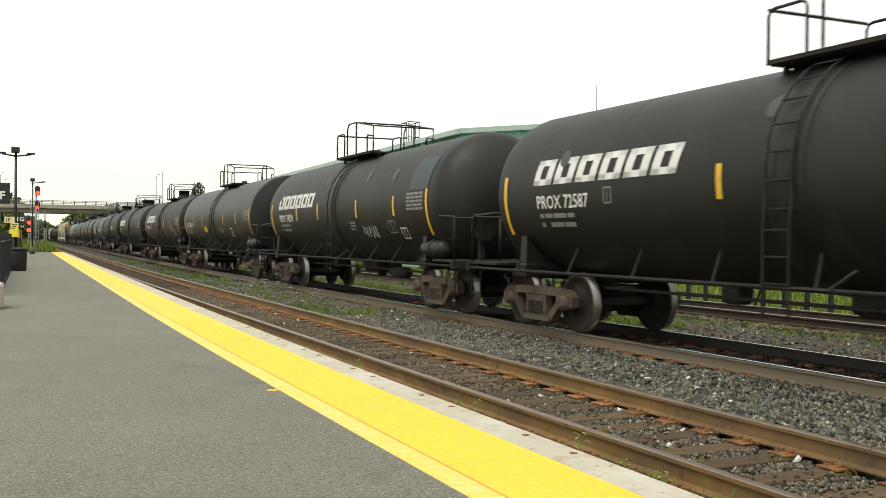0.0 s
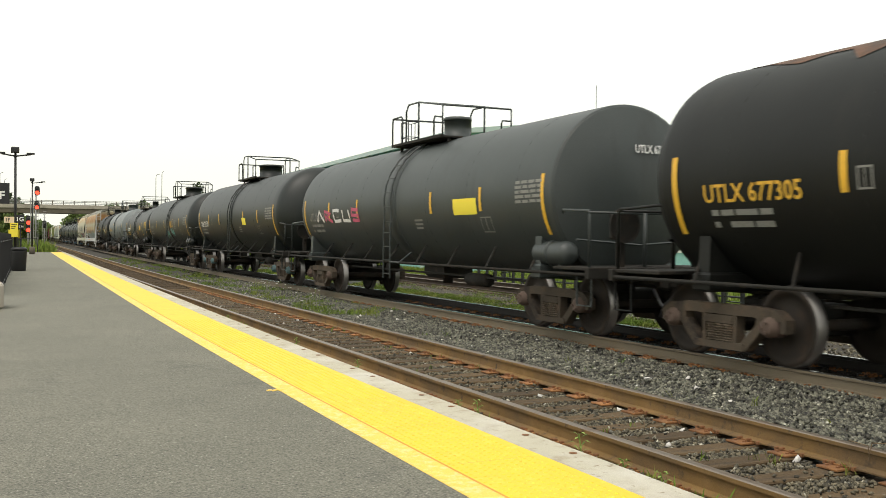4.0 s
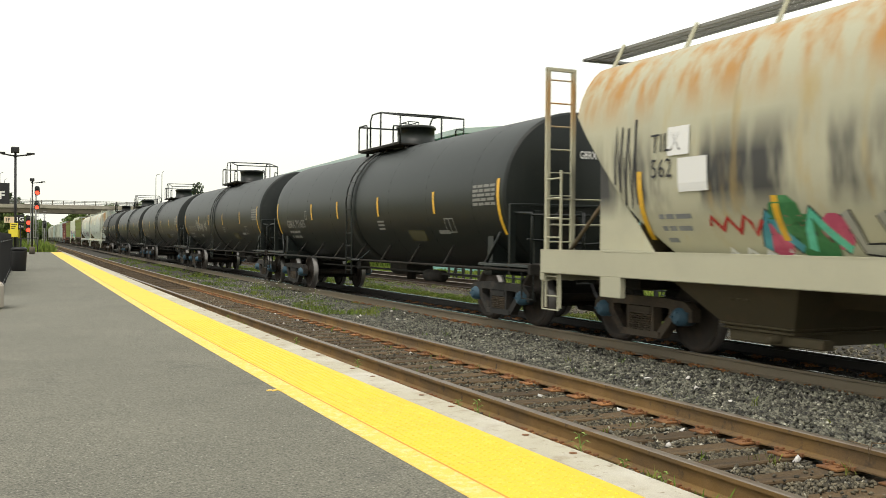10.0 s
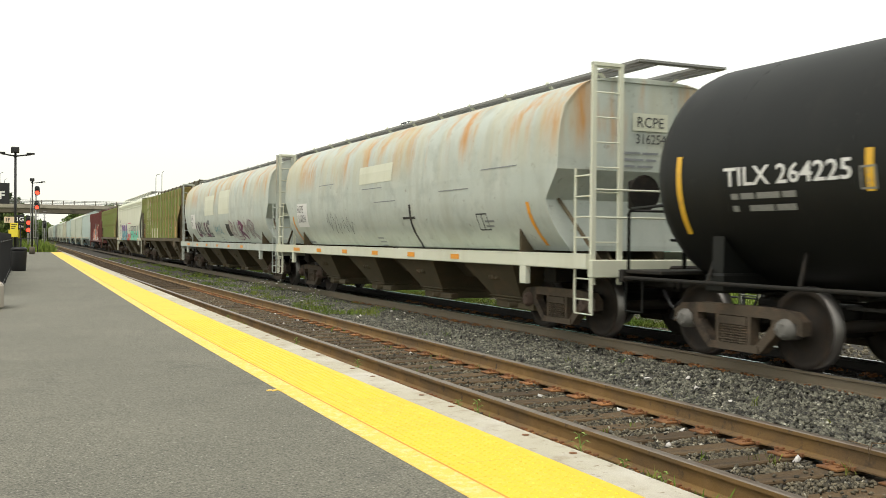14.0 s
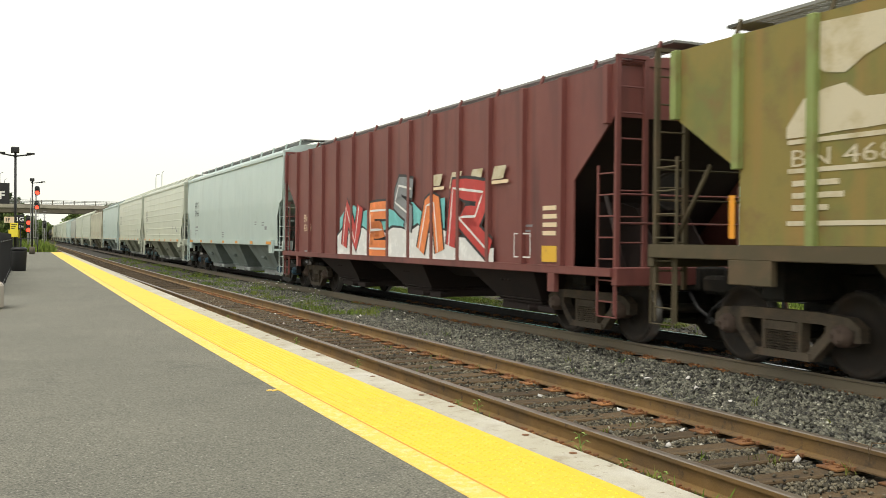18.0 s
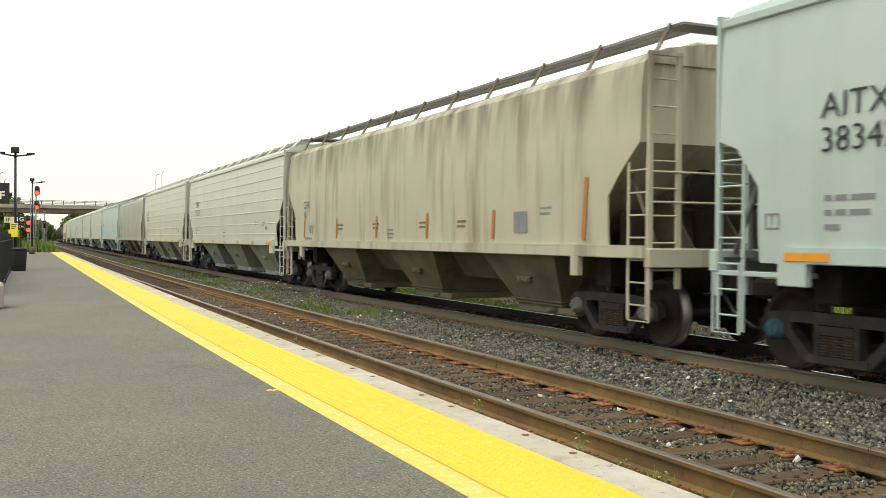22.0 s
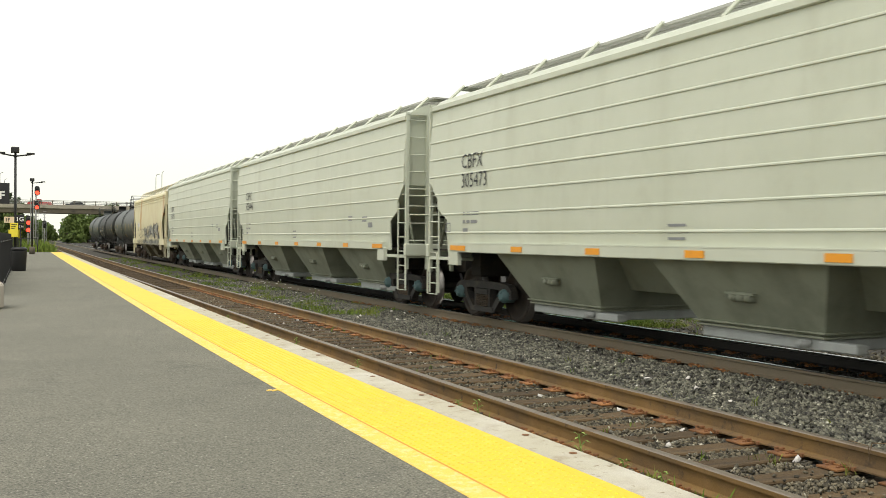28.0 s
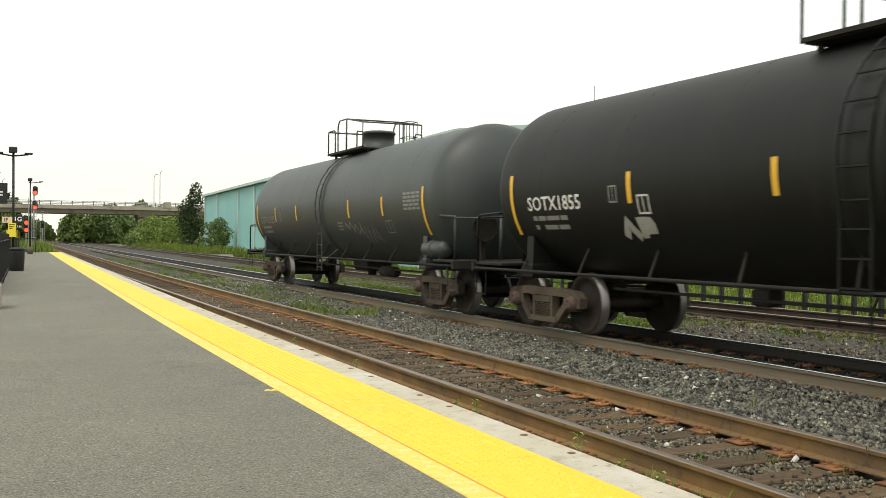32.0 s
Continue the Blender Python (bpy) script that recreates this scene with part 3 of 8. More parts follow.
track("track_1", T1, M["rust_rail"], M["rail_top"], "rusty railway track on worn timber ties beside the platform", 2.0, 32.0, 160)
# far rail and ties take colours that hold the shade under the train
track("track_2", T2, M["rail_dull"], M["rail_shine"], "main railway track with polished rail heads", 4.0, 24.0, 120, True, M["rail_shade_black"], M["oily_shaded_tie"])
track("track_3", T3, M["siding_rail"], M["rail_top"], "farther siding track half sunk in weeds", 8.0, 20.0, 90, False)

# ballast stones
STONES = []
for k in range(12):
    rng = random.Random(40 + k)
    bm = bmesh.new()
    bmesh.ops.create_cube(bm, size=1.7)
    bmesh.ops.triangulate(bm, faces=bm.faces)
    sc = Vector((1.05, rng.uniform(0.6, 0.9), rng.uniform(0.45, 0.75)))
    vs = [Vector((v.co.x * sc.x * rng.uniform(0.5, 1.15), v.co.y * sc.y * rng.uniform(0.45, 1.15), v.co.z * sc.z * rng.uniform(0.5, 1.2))) for v in bm.verts]
    fs = [tuple(v.index for v in f.verts) for f in bm.faces]
    bm.free()
    STONES.append((np.array([tuple(v) for v in vs]), np.array(fs)))


def stones(name, count, place, size, material, label, seed):
    """One mesh of many loose stones; place(rng) gives x, y and the height of the bed."""
    rng = random.Random(seed)
    vs, fs, k = [], [], 0
    for _ in range(count):
        spot = place(rng)
        if spot is None:
            continue
        base, tri = STONES[rng.randrange(12)]
        r = size * rng.uniform(0.55, 1.35)
        m = np.array(Euler((rng.uniform(-0.9, 0.9), rng.uniform(-0.9, 0.9), rng.uniform(0, 6.28))).to_matrix())
        vs.append(base @ m.T * r + np.array((spot[0], spot[1], spot[2] + r * rng.uniform(0.0, 0.7))))
        fs.append(tri + k)
        k += len(base)
    me = bpy.data.meshes.new(name)
    v, f = np.concatenate(vs), np.concatenate(fs)
    me.vertices.add(len(v))
    me.vertices.foreach_set("co", v.ravel())
    me.loops.add(f.size)
    me.loops.foreach_set("vertex_index", f.ravel().astype(np.int32))
    me.polygons.add(len(f))
    me.polygons.foreach_set("loop_start", np.arange(0, f.size, 3, dtype=np.int32))
    me.polygons.foreach_set("loop_total", np.full(len(f), 3, dtype=np.int32))
    me.update(calc_edges=True)
    me.materials.append(material)
    return tagged(new(name, me), label, "stones", "", "stuff")


def depth_y(rng, a, b, p=1.7):
    return a + (b - a) * rng.random() ** p


def shoulder(rng):
    y = depth_y(rng, 2.5, 40, 1.6)
    x = rng.uniform(6.1, 8.40)
    rise = 0.022 * max(0.0, min(1.0, (x - 7.8) / 0.4))
    return x + lead(y), y, -0.205 + rise + 0.02 * math.sin(x * 3 + y)


def between_rails(rng):
    y = depth_y(rng, 2.2, 30)
    x = T1 + rng.uniform(-0.66, 0.66)
    off = (y + 20.0) % 0.505
    if off < 0.12 or off > 0.385:
        if rng.random() < 0.95 + 0.05 * math.sin(y * 2.3):
            return None
        return x + lead(y), y, -0.19
    return x + lead(y), y, -0.216


def outer_rail(rng):
    y = depth_y(rng, 2.2, 30)
    x = rng.uniform(5.86, 6.25)
    return x + lead(y), y, -0.21


def by_platform(rng):
    y = depth_y(rng, 2.5, 30)
    x = rng.uniform(3.42, 4.14)
    return x + lead(y), y, -0.215 + 0.04 * rng.random()


def past_main(rng):
    y = depth_y(rng, 6, 36, 1.4)
    x = rng.uniform(10.1, 14.3)
    z = -0.215 if x < 10.4 else (-0.215 - (x - 10.4) * 0.066 if x < 12.6 else -0.36 + (x - 12.6) * 0.085)
    return x + lead(y), y, z


def in_siding(rng):
    y = depth_y(rng, 8, 36, 1.4)
    return T3 + rng.uniform(-1.4, 1.7) + lead(y), y, -0.235


def under_main(rng):
    y = depth_y(rng, 4, 28)
    return T2 + rng.uniform(-0.66, 0.66) + lead(y), y, -0.205


stones("shoulder_ballast", 72000, shoulder, 0.0235, M["stone"], "loose grey crushed ballast stones between the tracks", 1)
stones("crib_ballast", 36000, between_rails, 0.0175, M["stone_brown"], "dirty small ballast stones between timber ties", 2)
stones("rail_side_ballast", 9000, outer_rail, 0.024, M["stone_brown"], "brown ballast stones beside the rusty rail", 7)
stones("edge_ballast", 8000, by_platform, 0.026, M["stone_brown"], "dirty ballast stones along the platform wall", 3)
stones("far_ballast", 14000, past_main, 0.034, M["stone_brown"], "weedy brown ballast beyond the main track", 4)
stones("siding_ballast", 6000, in_siding, 0.034, M["stone_brown"], "brown ballast stones in the siding", 8)
stones("main_ballast", 8000, under_main, 0.03, M["stone_oily_shaded"], "dark ballast stones under the main track", 5)
stones("pale_stones", 110, lambda r: shoulder(r) if r.random() < 0.6 else between_rails(r), 0.034, M["stone_white"], "scattered pale stones on the ballast", 6)
s = Shape().add([(7.05 + a * 0.055, 9.45 + b * 0.05, -0.15 + c * 0.035) for a, b, c in STONES[2][0]], [tuple(f) for f in STONES[2][1]])
tagged(part("pale_stone", s, M["stone_white"], None), "large pale stone lying on the ballast", "stone")


# ---- rolling stock ----
WHEEL_R = 0.48
AXLE = 0.889
WHEELSETS = {-1: [], 1: []}


def wheelset_shape():
    s = Shape()
    for sx in (-1, 1):
        prof = [(-0.06, 0.0), (-0.06, 0.14), (-0.02, 0.16), (0.0, 0.38), (-0.062, 0.40), (-0.065, WHEEL_R - 0.004), (0.05, WHEEL_R + 0.002), (0.068, WHEEL_R + 0.022), (0.078, WHEEL_R + 0.018), (0.075, 0.40), (0.035, 0.38), (0.05, 0.16), (0.09, 0.14), (0.09, 0.0)]
        s.turn("x", (sx * 0.7525, 0, 0), [(-a * sx, r) for a, r in prof], 36)
    s.turn("x", (0, 0, 0), [(-1.06, 0.075), (1.06, 0.075)], 10)
    return s


def wheelset_mesh():
    if "wheelset" not in CACHE:
        me = wheelset_shape().mesh("wheelset", [M["wheel"], M["tread"]])
        n = 36
        idx = [0] * len(me.polygons)
        for w in range(2):
            for j in (5, 6):
                for i in range(n):
                    idx[w * 13 * n + j * n + i] = 1
        me.polygons.foreach_set("material_index", idx)
        CACHE["wheelset"] = fixed_normals(me)
    return CACHE["wheelset"]


def side_frame_shape():
    """Cast truck side frame: top chord, slanting struts, spring window and journal pockets."""
    s = Shape()
    x0, x1 = -0.07, 0.07
    def bar(poly, a=x0, b=x1):
        s.prism([(y, z) for y, z in poly], "x", a, b)
    bar([(-1.13, 0.42), (-1.13, 0.58), (-0.98, 0.68), (-0.60, 0.71), (0.60, 0.71), (0.98, 0.68), (1.13, 0.58), (1.13, 0.42), (1.05, 0.42), (1.05, 0.55), (0.72, 0.56), (0.60, 0.58), (-0.60, 0.58), (-0.72, 0.56), (-1.05, 0.55), (-1.05, 0.42)])
    for q in (-1, 1):
        bar([(q * 0.77, 0.57), (q * 0.77, 0.45), (q * 0.46, 0.15), (q * 0.34, 0.15), (q * 0.36, 0.22), (q * 0.645, 0.49), (q * 0.66, 0.57)][::q])
        bar([(q * 0.31, 0.58), (q * 0.31, 0.22), (q * 0.25, 0.22), (q * 0.25, 0.58)][::q])
    bar([(-0.45, 0.15), (0.45, 0.15), (0.45, 0.24), (-0.45, 0.24)], -0.09, 0.09)
    bar([(-0.25, 0.47), (0.25, 0.47), (0.25, 0.57), (-0.25, 0.57)], -0.085, 0.085)
    return s


def spring_shape():
    s = Shape()
    for k in (-0.16, 0.0, 0.16):
        prof = []
        for i in range(7):
            z = 0.245 + i * 0.032
            prof += [(z, 0.06), (z + 0.007, 0.084), (z + 0.017, 0.084), (z + 0.024, 0.06)]
        s.turn("z", (0, k, 0), prof, 9, False)
    return s


def cap_shape():
    s = Shape().turn("x", (0, 0, 0), [(-0.16, 0.0), (-0.16, 0.07), (-0.145, 0.1), (-0.11, 0.105), (-0.1, 0.125), (0.1, 0.125), (0.1, 0.0)], 16)
    for k in range(3):
        a = k * 2.094
        s.turn("x", (0, 0.065 * math.cos(a), 0.065 * math.sin(a)), [(-0.18, 0.0), (-0.18, 0.02), (-0.15, 0.02)], 6, False)
    return s


def truck(car, y, frame_mat, cap_mat):
    """Two-axle truck centred at y of the car."""
    b = kept("bolster", lambda: Shape().box(-0.95, 0.95, -0.2, 0.2, 0.46, 0.68, 0.03).box(-0.4, 0.4, -0.3, 0.3, 0.62, 0.78, 0.03).box(-0.85, 0.85, -0.55, -0.42, 0.30, 0.42, 0.02).box(-0.85, 0.85, 0.42, 0.55, 0.30, 0.42, 0.02), M["under"], "truck")
    t = put("truck", fixed_normals(b) if b.users == 0 else b, car, (0, y, 0))
    for sx in (-1, 1):
        put("side_frame", kept("side_frame", lambda: side_frame_shape(), frame_mat, "side_frame"), t, (sx * 1.0, 0, 0))
        put("spring_nest", kept("springs", spring_shape, M["truck"], "spring_nest"), t, (sx * 1.025, 0, 0))
        for q in (-1, 1):
            put("bearing_cap", kept("cap", cap_shape, cap_mat, "bearing_cap"), t, (sx * 1.0, q * AXLE, WHEEL_R), turn=(0, 0, 0 if sx < 0 else math.pi))
    for q in (-1, 1):
        w = put("wheelset", wheelset_mesh(), t, (0, q * AXLE, WHEEL_R))
        WHEELSETS[q].append(w)
    return t


def decal(name, car, spots, faces, surf, material, label="", lift=0.006):
    """A thin painted shape that follows the car's near side. spots: (along, up)."""
    s = Shape()
    if max(max(spots[i][1] for i in f) - min(spots[i][1] for i in f) for f in faces) > 0.13:
        lo, hi = min(p[1] for p in spots), max(p[1] for p in spots)
        n = max(1, math.ceil((hi - lo) / 0.09))
        spots, faces = sliced(spots, faces, [lo - 1e-6 + (hi - lo + 2e-6) * i / n for i in range(n + 1)])
    v = [surf(a, b, lift) for a, b in spots]
    s.add(v, faces)
    return part(name, s, material, car, label)


def quad_strip(y0, y1, z0, z1, n=4):
    v, f = [], []
    for i in range(n + 1):
        z = z0 + (z1 - z0) * i / n
        v += [(y0, z), (y1, z)]
    for i in range(n):
        f.append((2 * i, 2 * i + 2, 2 * i + 3, 2 * i + 1))
    return v, f


def writing(car, text, y, z, h, surf, material, name="lettering", bold=0.0, wide=1.0, label="", width=0.0):
    """Letters h high whose first letter starts at y and which run towards the leading end."""
    vs, fs = glyphs(text, bold)
    k = h / 0.69
    if width:
        wide = width / (max(v[0] for v in vs) * k)
    spots = [(y - a * k * wide, z + b * k) for a, b, _ in vs]
    return decal(name, car, spots, fs, surf, material, label)


def bars(car, y, z, widths, h, gap, surf, material, name="small_print"):
    """Lines of small print as plain bars."""
    v, f = [], []
    for i, row in enumerate(widths):
        yy = y
        for w in row:
            if w > 0:
                k = len(v)
                z0 = z - i * (h + gap)
                v += [(yy, z0), (yy - w, z0), (yy - w, z0 + h), (yy, z0 + h)]
                f.append((k, k + 3, k + 2, k + 1))
            yy -= abs(w) + 0.04
    return tagged(decal(name, car, v, f, surf, material), kind="stuff")


def frame_box(car, y, z, w, h, surf, material, fill=None, name="stencil_box"):
    t = 0.022
    v, f = [], []
    for a0, a1, b0, b1 in ((0, w, 0, t), (0, w, h - t, h), (0, t, t, h - t), (w - t, w, t, h - t), (w * 0.45, w * 0.52, t, h - t)):
        k = len(v)
        v += [(y - a0, z + b0), (y - a1, z + b0), (y - a1, z + b1), (y - a0, z + b1)]
        f.append((k, k + 3, k + 2, k + 1))
    return decal(name, car, v, f, surf, material)


def ladder(shape, x, y0, y1, z0, z1, steps, r=0.014, xs=None):
    """Two uprights at y0 and y1 with rungs between them."""
    for y in (y0, y1):
        shape.box(x - 0.012, x + 0.012, y - 0.019, y + 0.019, z0, z1)
    for i in range(steps):
        z = z0 + (i + 0.6) * (z1 - z0) / steps
        shape.tube([(x, y0, z), (x, y1, z)], r, 5)
    return shape


def coupler(car, y, q):
    s = Shape()
    s.box(-0.13, 0.13, min(y, y + q * 0.55), max(y, y + q * 0.55), 0.78, 0.95, 0.03)
    s.box(-0.19, 0.15, min(y + q * 0.40, y + q * 0.68), max(y + q * 0.40, y + q * 0.68), 0.74, 1.0, 0.05)
    part("coupler", s, M["under"], car)
    part("air_hose", Shape().tube([(-0.3, y, 0.75), (-0.36, y + q * 0.25, 0.55), (-0.25, y + q * 0.5, 0.36), (-0.1, y + q * 0.62, 0.34)], 0.028, 6), M["iron"], car)


def shell_side(r0, z0):
    """Near side of a tank: along and height to a point on the shell."""
    def surf(a, b, lift):
        h = max(-1.0, min(1.0, (b - z0) / r0))
        r = r0 + lift
        return (-r * math.sqrt(max(0.0, 1 - h * h)), a, z0 + h * r)
    return surf


def tank_shape(half, r, zc, flat=0.5):
    prof = []
    rim = 0.985 if flat < 0.25 else 1.0
    tight = [(0.02, r * 0.9975), (0.06, r)] if flat < 0.25 else []
    def head(t):
        # deep heads are elliptic, flat ones a shallow dish
        return flat * r * (math.cos(t) if flat >= 0.25 else math.cos(t) ** 2)
    for i in range(9):
        t = math.pi / 2 * i / 8
        prof.append((-half - head(t), rim * r * math.sin(t)))
    prof += [(-half + a, q) for a, q in tight]
    prof += [(-half + 0.5 + (2 * half - 1.0) * i / 6, r) for i in range(7)]
    prof += [(half - a, q) for a, q in reversed(tight)]
    for i in range(9):
        t = math.pi / 2 * (1 - i / 8)
        prof.append((half + head(t), rim * r * math.sin(t)))
    if flat < 0.25:
        # flat heads meet the barrel at a crisp rim
        k = 9
        return Shape().turn("y", (0, 0, zc), prof[:k], 56).turn("y", (0, 0, zc), prof[k - 1:-k + 1], 56).turn("y", (0, 0, zc), prof[-k:], 56)
    return Shape().turn("y", (0, 0, zc), prof, 56)


def rail_loop(y0, y1, x, z0, z1, r=0.024):
    """Handrail: up, a rounded corner, along and down."""
    c = 0.09
    return [(x, y0, z0), (x, y0, z1 - c), (x, y0 + c * 0.3, z1 - c * 0.3), (x, y0 + c, z1), (x, y1 - c, z1), (x, y1 - c * 0.3, z1 - c * 0.3), (x, y1, z1 - c), (x, y1, z0)]


def tank_car(lead_s, trail_s, paint, label, marks, mark_mat, big=False, stripes=7, frame_mat=None, cap=None, dome=0.38, platform=1.3, stripe_mat=None, small=None, band=None, heads=0.5, extra=None, trim=None, radius=1.43, mark_w=1.6, mark_y=0.75, dome_y=None, mark_z=1.96, over=0.0, posts=False, big_y=0.0, truck_y=0.0, lad=0.0, top_y=0.0):
    car = new("tank_car")
    tagged(car, label, "tank car", "freight train cars")
    d = trail_s - lead_s
    half = d / 2 + 0.62 + over
    TANK_R, TANK_Z = radius, 0.85 + radius
    tank_surf = shell_side(TANK_R, TANK_Z)
    c = 0.0
    frame_mat, cap = frame_mat or M["truck"], cap or M["cap_brown"]
    trim = trim or (paint if paint is not M["light_grey_tank"] else M["grey_tank"])
    key = round(d, 1)
    me_key = ("tank", key, heads, radius, over)
    put("tank", kept(me_key, lambda: tank_shape(key / 2 + 0.62 + over, TANK_R, TANK_Z, heads), paint, "tank"), car)
    for q in (-1, 1):
        truck(car, q * d / 2 + truck_y, frame_mat, cap)
        ye = q * (d / 2 + 1.75)
        sill = Shape().box(-0.28, 0.28, min(q * (d / 2 - 1.2), ye), max(q * (d / 2 - 1.2), ye), 0.80, 1.10, 0.03)
        part("stub_sill", sill, M["under"], car)
        sad = Shape().box(-1.36, 1.36, q * d / 2 - 0.16, q * d / 2 + 0.16, 0.86, 1.1, 0.03)
        for sx in (-1, 1):
            sad.prism([(sx * 0.5, 1.0), (sx * 1.32, 1.0), (sx * 1.30, 1.55), (sx * 1.18, 1.42), (sx * 0.85, 1.12)][::sx], "y", q * d / 2 - 0.1, q * d / 2 + 0.1)
        part("saddle", sad, trim, car)
        coupler(car, ye, q)
        deck = Shape()
        y0, y1 = sorted((q * (half + 0.10), ye))
        deck.box(-1.45, 1.45, y0, y1, 1.04, 1.09, 0.01)
        deck.box(-1.5, 1.5, ye - 0.05, ye + 0.05, 0.92, 1.09, 0.01)
        part("end_deck", deck, M["under"], car)
        hr = Shape()
        for sx in (-1, 1):
            hr.tube([(sx * 1.42, ye - q * 0.06, 1.05), (sx * 1.42, ye - q * 0.06, 1.86), (sx * 1.40, ye - q * 0.10, 1.93), (sx * 1.36, ye - q * 0.9, 1.96), (sx * 1.3, ye - q * 1.0, 1.92)], 0.022, 6)
            hr.tube([(sx * 1.42, ye, 1.0), (sx * 1.42, ye, 0.52), (sx * 1.42, ye - q * 0.38, 0.52), (sx * 1.42, ye - q * 0.38, 1.0)], 0.018, 5)
            hr.tube([(sx * 0.45, ye - q * 0.04, 1.05), (sx * 0.45, ye - q * 0.04, 1.95)], 0.03, 6)
        hr.tube([(-1.42, ye - q * 0.06, 1.9), (1.42, ye - q * 0.06, 1.9)], 0.02, 6)
        part("end_railing", hr, trim, car)
        if posts:
            # stout flat posts and braces round the end deck
            yp = q * (half + 0.22)
            for x in (-1.4, -0.92, -0.1, 0.62, 1.4):
                part("end_post", Shape().box(x - 0.055, x + 0.055, yp - 0.03, yp + 0.03, 0.9, 2.0 if abs(x) < 1 else 2.1, 0.008), trim, car)
            part("end_rail", Shape().box(-1.42, 1.42, yp - 0.02, yp + 0.02, 2.06, 2.11, 0.008), trim, car)
            for sx in (-1, 1):
                part("deck_brace", Shape().tube([(sx * 1.4, q * (half - 0.75), 1.05), (sx * 1.32, q * (half - 0.35), 1.62)], 0.03, 6), trim, car)
                part("deck_edge", Shape().box(sx * 1.46 - 0.02, sx * 1.46 + 0.02, min(q * (half - 0.9), ye), max(q * (half - 0.9), ye), 1.03, 1.08, 0.006), M["grey_tank"], car)
        part("head_pad", Shape().tube([(-1.15, q * (half + 0.30), 1.5), (0, q * (half + 0.34), 1.42), (1.15, q * (half + 0.30), 1.5)], 0.02, 5), trim, car)
    bw = Shape().turn("y", (-0.75, -(d / 2 + 1.62), 1.72), [(-0.02, 0.27), (0.02, 0.27), (0.02, 0.235), (-0.02, 0.235), (-0.02, 0.27)], 20)
    for k in range(4):
        a = k * 0.785
        bw.tube([(-0.75 - 0.25 * math.cos(a), -(d / 2 + 1.62), 1.72 - 0.25 * math.sin(a)), (-0.75 + 0.25 * math.cos(a), -(d / 2 + 1.62), 1.72 + 0.25 * math.sin(a))], 0.014, 5)
    bw.box(-0.9, -0.6, -(d / 2 + 1.58), -(d / 2 + 1.44), 1.5, 1.92, 0.03).box(-0.8, -0.7, -(d / 2 + 1.56), -(d / 2 + 1.46), 1.05, 1.5)
    part("hand_brake", bw, M["under"], car)
    if cap is M["cap_brown"] or dome < 0.3:
        res = Shape().turn("y", (-1.17, -(d / 2 + 0.3), 1.28), [(-0.52, 0.0), (-0.5, 0.1), (-0.44, 0.175), (-0.4, 0.19), (0.4, 0.19), (0.44, 0.175), (0.5, 0.1), (0.52, 0.0)], 18)
        res.turn("y", (-1.17, -(d / 2 + 0.3), 1.28), [(-0.03, 0.19), (-0.02, 0.215), (0.02, 0.215), (0.03, 0.19)], 18).box(-1.25, -1.09, -(d / 2 + 0.6), -(d / 2 + 0.55), 1.06, 1.14).box(-1.25, -1.09, -(d / 2 + 0.05), -d / 2, 1.06, 1.14)
        part("air_reservoir", res, trim, car)
    # side rails low on both sides
    for sx in (-1, 1):
        bar = Shape().tube([(sx * 1.47, -d / 2 - 1.7, 0.98), (sx * 1.47, d / 2 + 1.7, 0.98)], 0.028, 6)
        for i in range(9):
            y = -d / 2 + d * i / 8
            bar.tube([(sx * 1.47, y, 0.98), (sx * 1.12, y + 0.25, 1.36)], 0.02, 5)
        part("side_handrail", bar, M["under"], car)
    # belly: outlet, skid and brake rigging
    belly = Shape().box(-0.35, 0.35, -0.55, 0.55, 0.62, 0.95, 0.08).turn("z", (0, 0, 0.5), [(0, 0.12), (0.12, 0.12), (0.14, 0.2), (0.3, 0.2)], 10)
    belly.tube([(-0.55, -d / 2 + 1.3, 0.74), (-0.55, d / 2 - 1.3, 0.74)], 0.025, 5)
    belly.turn("y", (-0.5, -2.6, 0.68), [(-0.45, 0.0), (-0.43, 0.13), (0.43, 0.13), (0.45, 0.0)], 12)
    belly.box(-0.55, -0.3, 2.2, 2.5, 0.66, 0.9, 0.04)
    part("bottom_outlet", belly, M["under"], car)
    # ladder, top platform and dome
    c = lad
    for sx in (-1, 1):
        lad = Shape()
        for yy in (c - 0.2, c + 0.2):
            pts = [(sx * 1.5, yy, 0.62), (sx * 1.5, yy, 1.7)]
            for i in range(1, 9):
                a = radians(-22 + i * 12.5)
                pts.append((sx * (TANK_R + 0.07) * math.cos(a), yy, TANK_Z + (TANK_R + 0.07) * math.sin(a)))
            lad.tube(pts, 0.02, 5)
        for i in range(11):
            if i < 4:
                p = (sx * 1.5, 0.72 + i * 0.3)
            else:
                a = radians(-16 + (i - 4) * 12.5)
                p = (sx * (TANK_R + 0.07) * math.cos(a), TANK_Z + (TANK_R + 0.07) * math.sin(a))
            lad.tube([(p[0], c - 0.2, p[1]), (p[0], c + 0.2, p[1])], 0.014, 5)
        lad.tube([(sx * 1.5, c - 0.2, 0.98), (sx * 1.5, c - 0.75, 0.98), (sx * 1.3, c - 0.95, 1.2)], 0.02, 5)
        part("ladder", lad, trim, car)
    band_s = Shape()
    band_s.turn("y", (0, c, TANK_Z), [(-0.30, TANK_R + 0.004), (-0.29, TANK_R + 0.014), (0.29, TANK_R + 0.014), (0.30, TANK_R + 0.004)], 56)
    put("centre_band", kept(("band", radius, lad), lambda: band_s, band or paint, "centre_band"), car)
